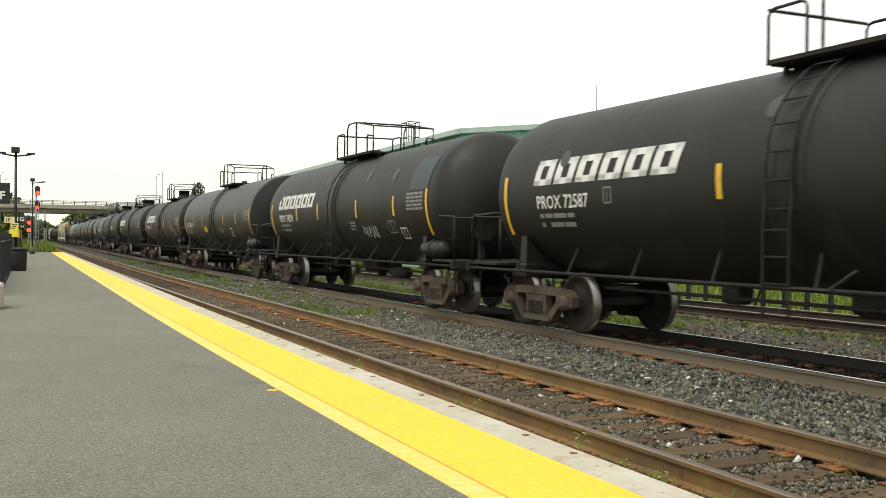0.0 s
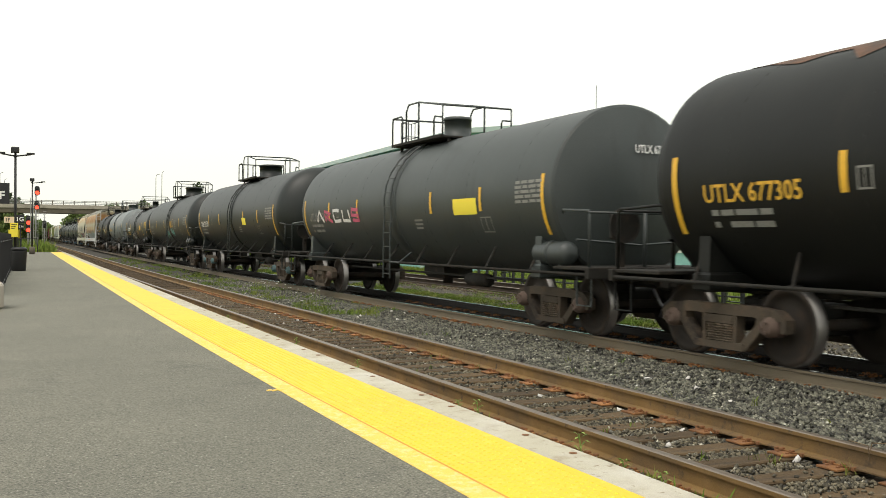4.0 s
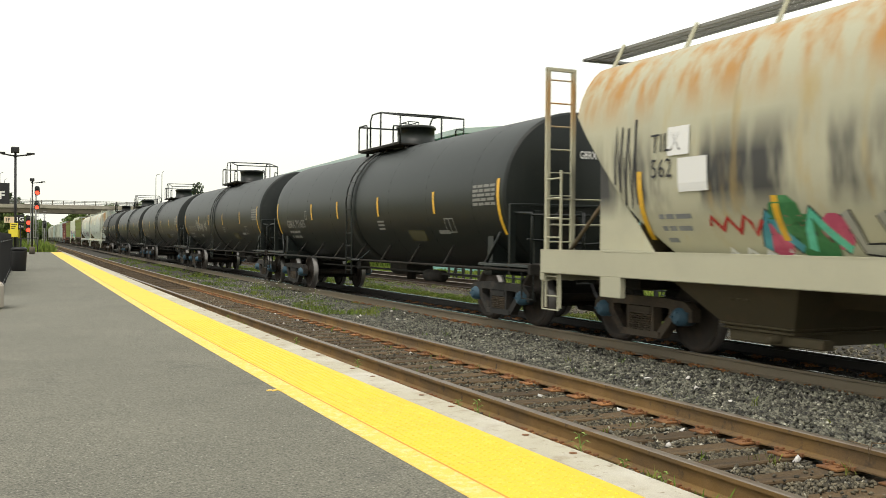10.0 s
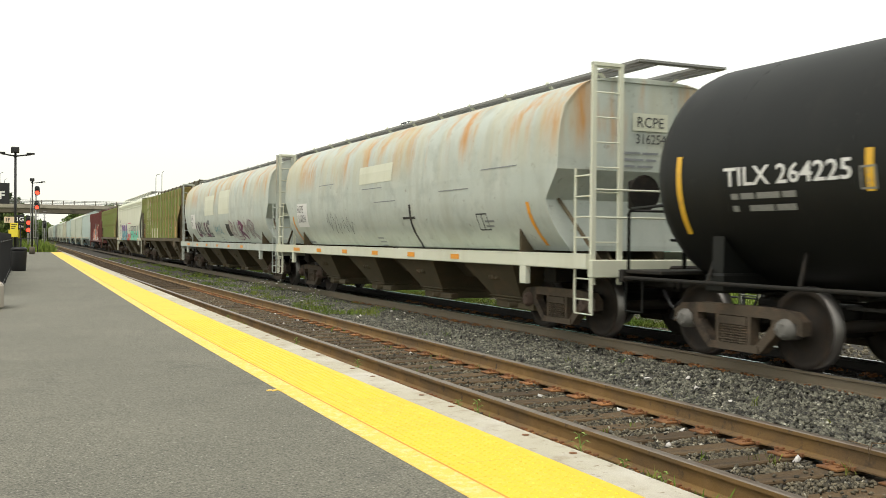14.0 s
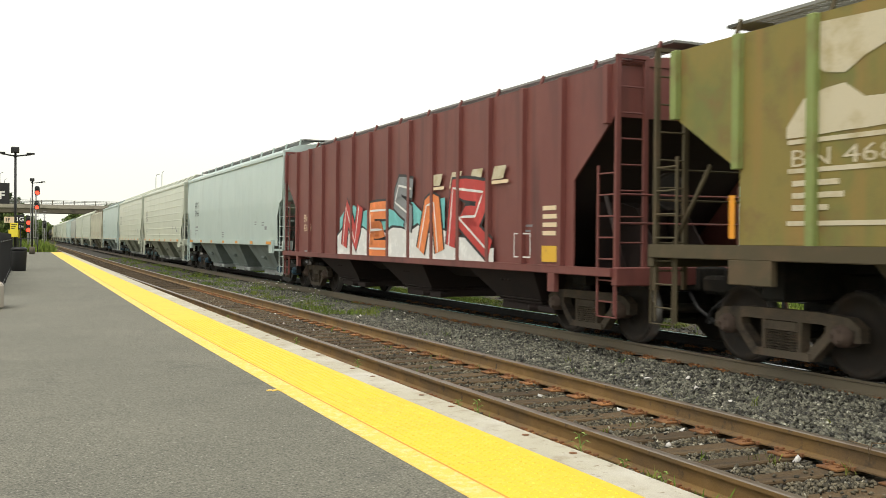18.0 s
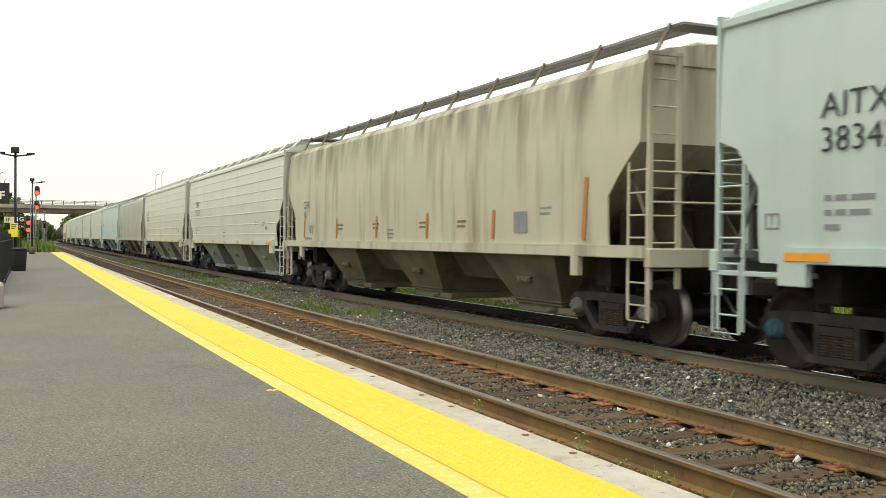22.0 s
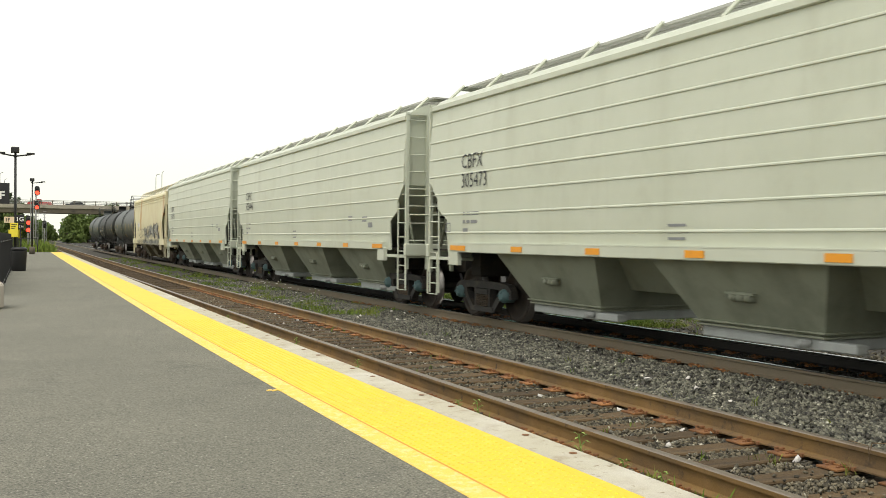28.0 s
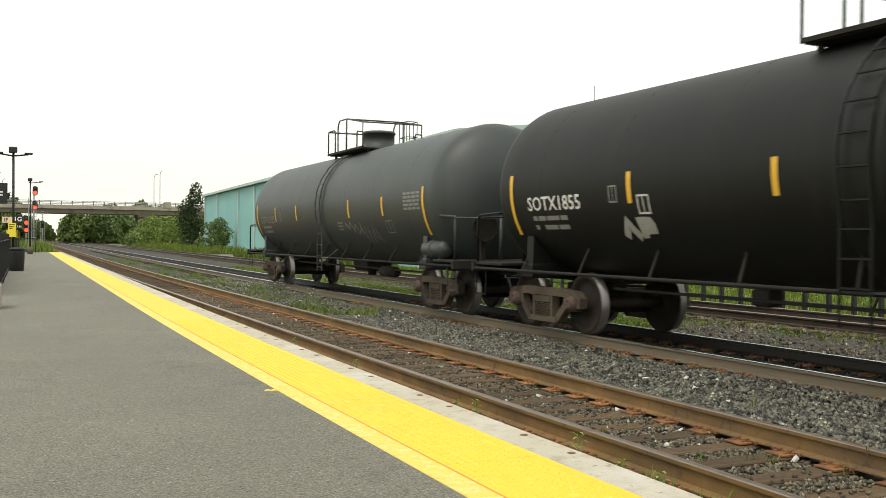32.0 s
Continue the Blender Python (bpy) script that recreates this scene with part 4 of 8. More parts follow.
    c = top_y
    zt = TANK_Z + TANK_R
    p0, p1 = c - platform - 0.15, c + 1.43
    pf = Shape().box(-0.78, -0.34, p0, p1, zt - 0.06, zt - 0.02, 0.005).box(0.34, 0.78, p0, p1, zt - 0.06, zt - 0.02, 0.005)
    pf.box(-0.85, -0.78, p0, p1, zt - 0.05, zt + 0.005)
    pf.box(0.78, 0.85, p0, p1, zt - 0.05, zt + 0.005)
    for yy in (p0 + 0.1, (p0 + p1) / 2, p1 - 0.1):
        for sx in (-1, 1):
            pf.box(sx * 0.62 - 0.03, sx * 0.62 + 0.03, yy - 0.03, yy + 0.03, zt - 0.3, zt - 0.05)
    part("top_platform", pf, M["under"], car)
    tr = Shape()
    for x in (-0.82, 0.82):
        tr.tube(rail_loop(p1 - 0.62, p1, x, zt - 0.05, zt + 0.62), 0.02, 6)
        tr.tube([(x, p0, zt - 0.05), (x, p0, zt + 0.62), (x, p0 + 0.45 * (p1 - p0), zt + 0.83), (x, p1 - 1.0, zt + 0.84), (x, p1 - 0.86, zt + 0.7), (x, p1 - 0.86, zt - 0.02)], 0.02, 6)
        tr.tube([(x, p0 + 0.45, zt - 0.05), (x, p0 + 0.45, zt + 0.36), (x, p0 + 0.4, zt + 0.42), (x, p0, zt + 0.36)], 0.02, 6)
        tr.tube([(x, p0 + 0.45 * (p1 - p0), zt - 0.05), (x, p0 + 0.45 * (p1 - p0), zt + 0.83)], 0.022, 6)
    tr.tube([(-0.82, p0, zt + 0.62), (0.82, p0, zt + 0.62)], 0.02, 6)
    tr.tube([(-0.82, p0 + 0.45 * (p1 - p0), zt + 0.83), (0.82, p0 + 0.45 * (p1 - p0), zt + 0.83)], 0.022, 6)
    tr.tube([(-0.82, p1, zt + 0.62), (0.82, p1, zt + 0.62)], 0.022, 6)
    part("top_railing", tr, trim, car)
    if dome:
        dm = Shape().turn("z", (0, dome_y if dome_y is not None else c - 0.45, zt), [(-0.12, dome * 1.2), (0.05, dome * 1.15), (0.06, dome), (0.42, dome), (0.42, dome * 1.07), (0.47, dome * 1.07), (0.5, dome * 0.95), (0.5, 0.0)], 22)
        part("dome_housing", dm, trim, car)
    vl = Shape().turn("z", (0.05, c + 0.62, zt), [(-0.1, 0.25), (0.05, 0.25), (0.06, 0.3), (0.12, 0.3), (0.13, 0.1), (0.2, 0.1), (0.2, 0.0)], 14).box(-0.28, 0.28, c + 0.95, c + 1.15, zt - 0.06, zt + 0.14, 0.03)
    part("manway_valves", vl, M["under"], car)
    # weld seams of the shell rings
    for i in (-3, -2, -1, 1, 2, 3):
        me = kept(("seam", radius), lambda: Shape().turn("y", (0, 0, TANK_Z), [(-0.012, TANK_R - 0.002), (0, TANK_R + 0.004), (0.012, TANK_R - 0.002)], 40), paint, "weld_seam")
        put("weld_seam", me, car, (0, i * half / 3.6, 0))
    # painted marks
    spots = stripes if isinstance(stripes, (list, tuple)) else [half - 0.3 - (2 * half - 0.6) * i / (stripes - 1) for i in range(stripes)]
    for i, y in enumerate(spots):
        lo, hi = (2.0, 2.43) if i not in (0, len(spots) - 1) else (1.58, 2.55)
        v, f = quad_strip(y + 0.05, y - 0.05, lo, hi, 5)
        decal("reflector_stripe", car, v, f, tank_surf, stripe_mat or M["reflector"])
    if big:
        # bold company mark drawn as plain blocks
        for i in range(6):
            y0 = half - 1.15 + big_y - i * 0.62
            def P(a, b):
                return (y0 - a * 0.54 - 0.10 * (b - 0.5), 2.36 + b * 0.40)
            quads = [((0, 0), (1, 0), (1, 0.24), (0, 0.24)), ((0, 0.76), (1, 0.76), (1, 1), (0, 1)), ((0, 0.0), (0.33, 0.0), (0.33, 1), (0, 1)), ((0.67, 0.0), (1, 0.0), (1, 1), (0.67, 1))]
            v, f = [], []
            for qd in quads:
                f.append(tuple(len(v) + k for k in (0, 3, 2, 1)))
                v += [P(*c) for c in qd]
            decal("company_mark", car, v, f, tank_surf, M["white_paint"], "bold white slanted block mark")
        writing(car, marks, half - 1.2 + big_y, 1.99, 0.20, tank_surf, mark_mat, bold=0.015, width=1.5)
        yb, zb = half - 1.25 + big_y, 1.84
    else:
        writing(car, marks, half - mark_y, mark_z, 0.21, tank_surf, mark_mat, bold=0.015, width=mark_w)
        yb, zb = half - mark_y - 0.1, mark_z - 0.16
    sm = small or M["dull_white"]
    bars(car, yb, zb, [(0.12, 0.22, 0.36, 0.2), (0.1, -0.1, 0.38, 0.3)], 0.07, 0.07, tank_surf, sm)
    bars(car, -half + 1.2 + (0.0 if heads < 0.25 else 0.15), 2.42, [(0.16, 0.2, 0.2, 0.2), (0.22, 0.16, 0.24, 0.14), (0.14, 0.3, 0.18, 0.14), (0.3, 0.2, 0.26), (0.2, 0.2, 0.2, 0.16)], 0.05, 0.03, tank_surf, small or M["dull_white"], "test_table")
    bars(car, 0.9 - 2.2, 1.86, [(0.42,), (0.4,), (0.36,)], 0.04, 0.04, tank_surf, sm, "capacity_notice")
    frame_box(car, -half + 2.6, 1.62, 0.42, 0.28, tank_surf, sm)
    frame_box(car, half - 3.1, 2.02, 0.2, 0.24, tank_surf, sm)
    writing(car, marks, 0, 0, 0.13, lambda a, b, l: (a * 0.9 - 0.05, -half - heads * TANK_R * math.sqrt(max(0.04, 1 - ((b + 0.62) ** 2 + (a * 0.9 - 0.05) ** 2) / TANK_R ** 2)) - 0.015, TANK_Z + 0.62 + b), W if mark_mat is D else mark_mat, wide=-0.8, bold=0.02) if extra != "no_end" else None
    if extra and extra != "no_end":
        extra(car, half, tank_surf)
    return car


# body sections by height (height, half width), where the end cut starts and stops, how far the body and its end frame reach past the truck, roof, walkway and sill heights
KIND = {
    "flat": dict(pts=[(1.25, 1.56), (1.6, 1.585), (2.6, 1.60), (3.5, 1.575), (4.02, 1.53)], zc=2.62, zb=1.86, cut=0.8, ext=1.28, fo=0.06, line=[(2.62, 0.0), (2.26, 0.36), (2.07, 0.38), (1.86, 0.8), (1.3, 0.8)], sill=1.05, zr=4.40, zw=4.50, ww=0.95, zs=1.25, tall=0.17),
    "low": dict(pts=[(1.25, 1.56), (1.6, 1.585), (2.6, 1.60), (3.5, 1.57), (3.86, 1.53)], zc=3.28, zb=2.25, cut=1.17, ext=1.40, fo=0.16, line=[(3.28, 0.0), (2.25, 1.17), (1.95, 1.17), (1.4, 1.0)], zr=4.24, zw=4.44, ww=0.95, zs=1.25, tall=0.17),
    "round": dict(pts=[(1.32, 1.20), (1.45, 1.30), (1.6, 1.41), (1.75, 1.49), (1.92, 1.555), (2.2, 1.60), (2.6, 1.615), (3.0, 1.60), (3.3, 1.56), (3.55, 1.49), (3.75, 1.39), (3.9, 1.28), (4.0, 1.17), (4.05, 1.05)], zc=3.3, zb=1.35, cut=1.85, ext=0.9, fo=0.88, zr=4.18, zw=4.36, ww=0.88, zs=0.98, tall=0.36),
    "rib": dict(pts=[(1.42, 1.53), (1.45, 1.56), (3.87, 1.56)], zc=3.08, zb=2.3, cut=1.25, ext=1.42, fo=0.32, zr=4.06, zw=4.32, ww=0.62, zs=1.27, tall=0.17),
    "red": dict(pts=[(0.98, 1.53), (1.0, 1.56), (3.94, 1.56)], zc=3.21, zb=2.37, cut=1.03, ext=1.42, fo=0.06, zr=4.12, zw=4.34, ww=0.62, zs=0.98, tall=0.12),
}


KIND["rounder"] = dict(KIND["round"], zc=2.58, zb=2.12, cut=0.38, ext=0.88, fo=0.88, zw=4.15, zr=4.05, ww=0.8, zs=1.07, tall=0.22, pts=KIND["round"]["pts"][:10] + [(3.70, 1.37), (3.83, 1.25), (3.92, 1.12), (3.97, 1.0)], line=[(2.58, 0.0), (2.12, 0.38), (1.4, 0.25)])
KIND["deep"] = dict(KIND["low"], zs=1.06, tall=0.33)
KIND["smooth"] = dict(KIND["flat"], zc=2.66, zb=2.1, line=[(2.66, 0.0), (2.55, 0.3), (2.1, 0.64), (1.9, 0.64), (1.3, 0.64)], sill=1.05)
KIND["shallow"] = dict(KIND["low"], zc=2.8, zb=2.1, cut=0.74, line=[(2.8, 0.0), (2.4, 0.45), (2.1, 0.74), (1.4, 0.74)])


def hopper_body(kind, d):
    """Side sheets, roof, end walls and slope sheets of a covered hopper, each as a shape."""
    K = KIND[kind]
    pts = K["pts"]

    def hw(z):
        if z <= pts[0][0]:
            return pts[0][1]
        for (z0, w0), (z1, w1) in zip(pts, pts[1:]):
            if z <= z1:
                t = (z - z0) / (z1 - z0)
                return w0 + (w1 - w0) * t
        return pts[-1][1]
    e = d / 2 + K["ext"]
    z0, z1, zr, zc = pts[0][0], pts[-1][0], K["zr"], K["zc"]

    def yend(z):
        line = K["line"] if "line" in K else [(zc, 0.0), (K["zb"], K["cut"])]
        if z >= line[0][0]:
            return e
        for (za, ia), (zb, ib) in zip(line, line[1:]):
            if z >= zb:
                return e - ia - (ib - ia) * (za - z) / (za - zb)
        return e - line[-1][1]
    levels = sorted(set([p[0] for p in pts] + [zc, K["zb"], (zc + K["zb"]) / 2] + [p[0] for p in (K["line"] if "line" in K else [])]))
    levels = [z for z in levels if z0 <= z <= z1]
    side = {}
    cols = 7
    for sx in (-1, 1):
        grids = [[[(sx * (hw(z) - inset), yend(z) * (2 * i / (cols - 1) - 1), z) for i in range(cols)] for z in levels] for inset in (0.0, 0.03)]
        side[sx] = Shape().plate(grids[0], grids[1], kind not in ("rib", "red"))
    roof = Shape()
    w1 = pts[-1][1]
    if kind in ("flat", "smooth"):
        half = [(-w1, z1), (-1.38, 4.20), (-1.05, 4.33)]
    elif kind in ("low", "shallow", "deep"):
        half = [(-w1, z1), (-1.42, 3.97), (-1.15, 4.08)]
    else:
        half = [(-w1, z1), (-w1 * 0.8, z1 + (zr - z1) * 0.45), (-w1 * 0.45, z1 + (zr - z1) * 0.85)]
    rp = half + [(0, zr)] + [(-x, z) for x, z in reversed(half)]
    er = yend(z1)
    roof.sheet([[(x, y, z) for x, z in rp] for y in (-er, er)], kind in ("round", "rounder"))
    for q in (-1, 1):
        roof.add([(x, q * er, z) for x, z in rp], [tuple(range(len(rp)))])
    ends, slope = {}, {}
    for q in (-1, 1):
        zl = [z for z in levels if z >= (zc if kind not in ("round", "rounder") else z0)]
        ends[q] = Shape().sheet([[(-hw(z) + 0.01, q * (yend(z) - 0.02), z), (hw(z) - 0.01, q * (yend(z) - 0.02), z)] for z in zl], False)
        slope[q] = Shape().sheet([[(-hw(z) + 0.03, q * y, z), (hw(z) - 0.03, q * y, z)] for z, y in ((zc, e - 0.04), (zc - 0.5, e - 0.75), (z0 + 0.1, e - 2.5))], False)
    return side, roof, ends, slope, e, hw, z0, z1, zr, yend


def walkway_shape(e, f, zw, ww):
    """Roof walkway: two strips of open grating between edge bars, joined at the ends."""
    s = Shape()
    far = f - e >= 0.6
    l = f + 0.04 if far else e + 0.06
    for sx in (-1, 1):
        a, b = sorted((sx * ww, sx * (ww - 0.44)))
        s.box(a, a + 0.03, -l, l, zw - 0.04, zw)
        s.box(b - 0.03, b, -l, l, zw - 0.04, zw)
        s.box((a + b) / 2 - 0.012, (a + b) / 2 + 0.012, -l, l, zw - 0.03, zw - 0.004)
        n = int(2 * l / 0.085)
        for i in range(n + 1):
            y = -l + 2 * l * i / n
            s.box(a + 0.02, b - 0.02, y - 0.02, y + 0.02, zw - 0.022, zw - 0.008)
    for q in (-1, 1):
        y0, y1 = sorted((q * (l + 0.02), q * (l - (0.14 if far else 0.41))))
        s.box(-ww, ww, y0, y1, zw - 0.036, zw - 0.002)
    return s


def hopper_car(lead_s, trail_s, kind, paint, label, marks, mark_mat=None, frame_mat=None, cap=None, sill_mat=None, beads=False, ribs=False, bays=3, orange=True, walk_mat=None, post_mat=None, roof_mat=None, plates=None, mark_pos=None, extra=None, under=None, eave=False, mark_h=0.3, slant=1, seams=0, vert_marks=False, lean=False, rib_mat=None, mark_wide=0.85, pipes=False):
    car = new("hopper_car")
    tagged(car, label, "hopper car", "freight train cars")
    d = round(trail_s - lead_s, 1)
    frame_mat, cap = frame_mat or M["truck_dark"], cap or M["cap_grey"]
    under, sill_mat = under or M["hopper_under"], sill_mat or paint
    key = (kind, d)
    if key not in CACHE:
        CACHE[key] = hopper_body(kind, d)
    side, roof, ends, slope, e, hw, z0, z1, zr, yend = CACHE[key]
    K = KIND[kind]
    f = e + K["fo"]
    zs, tall, zw, ww = K["zs"], K["tall"], K["zw"], K["ww"]
    surf = lambda a, b, lift: (-hw(b) - lift, a, b)
    for sx in (-1, 1):
        put("side_sheet", kept(("side", sx) + key, lambda: side[sx], paint, "side_sheet"), car)
    put("roof", kept(("roof",) + key, lambda: roof, roof_mat or paint, "roof"), car)
    for q in (-1, 1):
        put("end_wall", kept(("ends", q) + key, lambda: ends[q], paint, "end_wall"), car)
        if kind not in ("round", "rounder"):
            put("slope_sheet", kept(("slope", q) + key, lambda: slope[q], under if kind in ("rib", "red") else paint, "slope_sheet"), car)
    g = e - K["sill"] if "sill" in K else f
    for sx in (-1, 1):
        sl = Shape().box(sx * 1.60 - 0.05, sx * 1.60 + 0.03, -g, g, zs, zs + tall, 0.012).box(sx * 1.60 - 0.05, sx * 1.60 + 0.055, -g, g, zs + tall - 0.02, zs + tall + 0.005)
        if kind in ("round", "rounder"):
            sl.box(sx * 1.4 - 0.2, sx * 1.4 + 0.19, -e + 1.6, e - 1.6, zs + tall - 0.03, zs + tall - 0.004)
        for q in (-1, 1):
            if "sill" in K:
                # end plate with the jacking pad, then a low step platform
                sl.box(sx * 1.6 - 0.05, sx * 1.6 + 0.032, q * (g - 0.16) - 0.2, q * (g - 0.16) + 0.2, zs - 0.24, zs + 0.05, 0.01)
                p0, p1 = sorted((q * (g - 0.1), q * f))
                sl.box(sx * 1.35 - 0.22, sx * 1.35 + 0.22, p0, p1, zs - 0.16, zs - 0.1, 0.008)
            else:
                w = {"rib": 0.34, "round": 0.24}[kind] if kind in ("rib", "round") else 0.1
                sl.box(sx * 1.6 - 0.05, sx * 1.6 + 0.032, q * (d / 2 - 0.1) - w, q * (d / 2 - 0.1) + w, zs - 0.28, zs + 0.01, 0.01)
        part("side_sill", sl, sill_mat, car)
    for q in (-1, 1):
        truck(car, q * d / 2, frame_mat, cap)
        ye = q * (f + 0.03)
        es = Shape().box(-1.6, 1.6, ye - 0.06, ye + 0.06, zs - 0.12, zs + 0.14, 0.015)
        part("end_sill", es, sill_mat, car)
        y0, y1 = sorted((q * (d / 2 - 1.6), ye + q * 0.15))
        cs = Shape().box(-0.25, 0.25, y0, y1, 0.78, 1.12, 0.03).box(-1.2, 1.2, q * d / 2 - 0.18, q * d / 2 + 0.18, 0.80, zs + 0.02, 0.03)
        y0, y1 = sorted((q * (e - 2.3), q * (f - 0.02)))
        cs.box(-1.5, 1.5, y0, y1, zs + 0.02, zs + 0.05)
        part("centre_sill", cs, M["under"], car)
        coupler(car, ye, q)
        y0, y1 = sorted((q * (e - 1.45), q * (e - 1.4)))
        wide = 1.45 if kind in ("round", "rounder") else 0.9
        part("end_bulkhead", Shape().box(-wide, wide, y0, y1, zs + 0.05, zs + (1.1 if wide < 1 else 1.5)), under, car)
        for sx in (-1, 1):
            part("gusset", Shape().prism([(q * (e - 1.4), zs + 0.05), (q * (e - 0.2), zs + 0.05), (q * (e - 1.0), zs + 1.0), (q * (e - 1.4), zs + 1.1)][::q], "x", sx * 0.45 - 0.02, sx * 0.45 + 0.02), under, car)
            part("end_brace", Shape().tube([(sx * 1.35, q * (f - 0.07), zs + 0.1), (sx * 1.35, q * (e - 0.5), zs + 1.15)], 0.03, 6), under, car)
        # corner ladders
        for sx in (-1, 1):
            lad = Shape()
            x = sx * 1.56
            ladder(lad, x, q * (f - 0.02), q * (f - 0.44), 0.45, 2.55, 7, 0.013)
            part("side_ladder", lad, sill_mat, car)
            el = Shape()
            for xx in (1.54, 1.08):
                el.box(sx * xx - 0.035, sx * xx + 0.035, q * f - 0.025, q * f + 0.025, 0.85, min(zw - 0.1, z1 + 0.12))
            for i in range(9):
                z = 1.1 + i * 0.36
                if z < z1 + 0.1:
                    el.tube([(sx * 1.58, q * f, z), (sx * 1.04, q * f, z)], 0.013, 5)
            el.box(sx * 1.31 - 0.265, sx * 1.31 + 0.265, q * f - 0.03, q * f + 0.03, min(zw - 0.1, z1 + 0.12) - 0.05, min(zw - 0.1, z1 + 0.12))
            part("end_ladder", el, sill_mat, car)
        hb = Shape().tube([(-1.5, q * (f + 0.02), zs + 0.75), (1.5, q * (f + 0.02), zs + 0.75)], 0.016, 5).tube([(-1.5, q * (f + 0.02), zs + 1.15), (1.5, q * (f + 0.02), zs + 1.15)], 0.016, 5)
        part("end_grab_iron", hb, sill_mat, car)
        sp = Shape().tube([(-1.58, q * (f + 0.05), zs), (-1.58, q * (f + 0.05), 0.42), (-1.58, q * (f - 0.4), 0.42), (-1.58, q * (f - 0.4), zs)], 0.018, 5)
        part("sill_step", sp, sill_mat, car)
    bw = Shape().turn("y", (-0.55, -(f - 0.14), 2.2), [(-0.02, 0.27), (0.02, 0.27), (0.02, 0.235), (-0.02, 0.235), (-0.02, 0.27)], 18).box(-0.68, -0.42, -(f - 0.18), -(f - 0.37), 1.95, 2.4, 0.03)
    for k in range(4):
        a = k * 0.785
        bw.tube([(-0.55 - 0.25 * math.cos(a), -(f - 0.14), 2.2 - 0.25 * math.sin(a)), (-0.55 + 0.25 * math.cos(a), -(f - 0.14), 2.2 + 0.25 * math.sin(a))], 0.014, 5)
    part("hand_brake", bw, M["under"], car)
    if kind == "round":
        # flat corner plates under the sloping ends
        for q in (-1, 1):
            for sx in (-1, 1):
                part("corner_plate", Shape().prism([(q * (e - 0.55), zs + tall), (q * (e - 0.55), 2.62), (q * (e - 1.78), zs + tall)][::q], "x", sx * 1.5 - 0.015, sx * 1.5 + 0.015), sill_mat, car)
    # discharge bays: steep side and slope sheets, spine between, shade in their colour
    pitch = d * 0.96 / bays
    top_h = (0.35 if kind in ("flat", "smooth") else 0.27 if bays < 4 else 0.3) * pitch
    low_h = top_h - 0.5 if bays < 4 else 0.5 * top_h
    zt, zb = zs + 0.02, 0.42
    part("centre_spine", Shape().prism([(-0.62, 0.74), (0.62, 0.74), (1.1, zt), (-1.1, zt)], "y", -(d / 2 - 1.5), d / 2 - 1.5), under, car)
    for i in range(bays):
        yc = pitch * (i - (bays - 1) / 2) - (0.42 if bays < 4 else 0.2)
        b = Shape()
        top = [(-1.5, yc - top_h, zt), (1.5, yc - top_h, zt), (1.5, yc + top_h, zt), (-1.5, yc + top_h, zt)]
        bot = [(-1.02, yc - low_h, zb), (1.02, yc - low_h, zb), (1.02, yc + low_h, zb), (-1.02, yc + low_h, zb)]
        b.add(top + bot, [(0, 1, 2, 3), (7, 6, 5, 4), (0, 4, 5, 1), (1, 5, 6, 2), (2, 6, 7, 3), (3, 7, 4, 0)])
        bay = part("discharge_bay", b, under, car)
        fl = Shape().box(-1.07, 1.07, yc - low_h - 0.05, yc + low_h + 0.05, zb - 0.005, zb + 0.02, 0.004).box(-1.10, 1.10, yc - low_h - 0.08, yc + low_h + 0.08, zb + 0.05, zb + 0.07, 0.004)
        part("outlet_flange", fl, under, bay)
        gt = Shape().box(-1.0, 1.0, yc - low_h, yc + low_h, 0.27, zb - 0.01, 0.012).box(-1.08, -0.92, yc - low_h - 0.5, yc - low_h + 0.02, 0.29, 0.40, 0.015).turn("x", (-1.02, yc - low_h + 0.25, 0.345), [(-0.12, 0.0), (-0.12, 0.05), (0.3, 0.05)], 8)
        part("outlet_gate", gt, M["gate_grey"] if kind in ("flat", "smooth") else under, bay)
        vb = Shape()
        for k in (-0.13, 0.0, 0.13):
            vb.turn("x", (-1.30, yc + k, 0.82), [(-0.05, 0.0), (-0.05, 0.04), (0.02, 0.055), (0.2, 0.055)], 8)
        vb.box(-1.34, -1.2, yc - 0.24, yc + 0.24, 0.855, 0.885, 0.004)
        part("vibrator_bracket", vb, under, bay)
    if pipes:
        # long unloading pipes below the sill
        part("lower_pipe", Shape().tube([(-1.12, -d / 2 + 1.1, 0.40), (-1.12, d / 2 - 1.5, 0.40)], 0.085, 10), M["pipe_rust"], car)
        part("upper_pipe", Shape().tube([(-1.5, -d / 2 + 1.3, 0.86), (-1.5, d / 2 - 0.9, 0.86), (-1.45, d / 2 - 0.75, 0.8)], 0.045, 8), M["pipe_rust"], car)
        for k in range(6):
            y = -d / 2 + 1.6 + (d - 3.2) * k / 5
            part("pipe_hanger", Shape().box(-1.53, -1.47, y - 0.02, y + 0.02, 0.84, zs + 0.02).box(-1.14, -1.1, y - 0.02, y + 0.02, 0.46, 0.8), M["under"], car)
    # roof walkway and hatches
    put("roof_walkway", kept(("walkway",) + key, lambda: walkway_shape(e, f, zw, ww), walk_mat or M["mesh_walk"], "roof_walkway"), car)
    pm = post_mat or sill_mat
    n = 11
    zp = {"flat": 4.33 - 0.1 * slant, "smooth": 4.33 - 0.1 * slant, "low": 4.05, "shallow": 4.05, "deep": 4.05, "round": 4.02, "rounder": 3.92, "rib": 4.0, "red": 4.05}[kind]
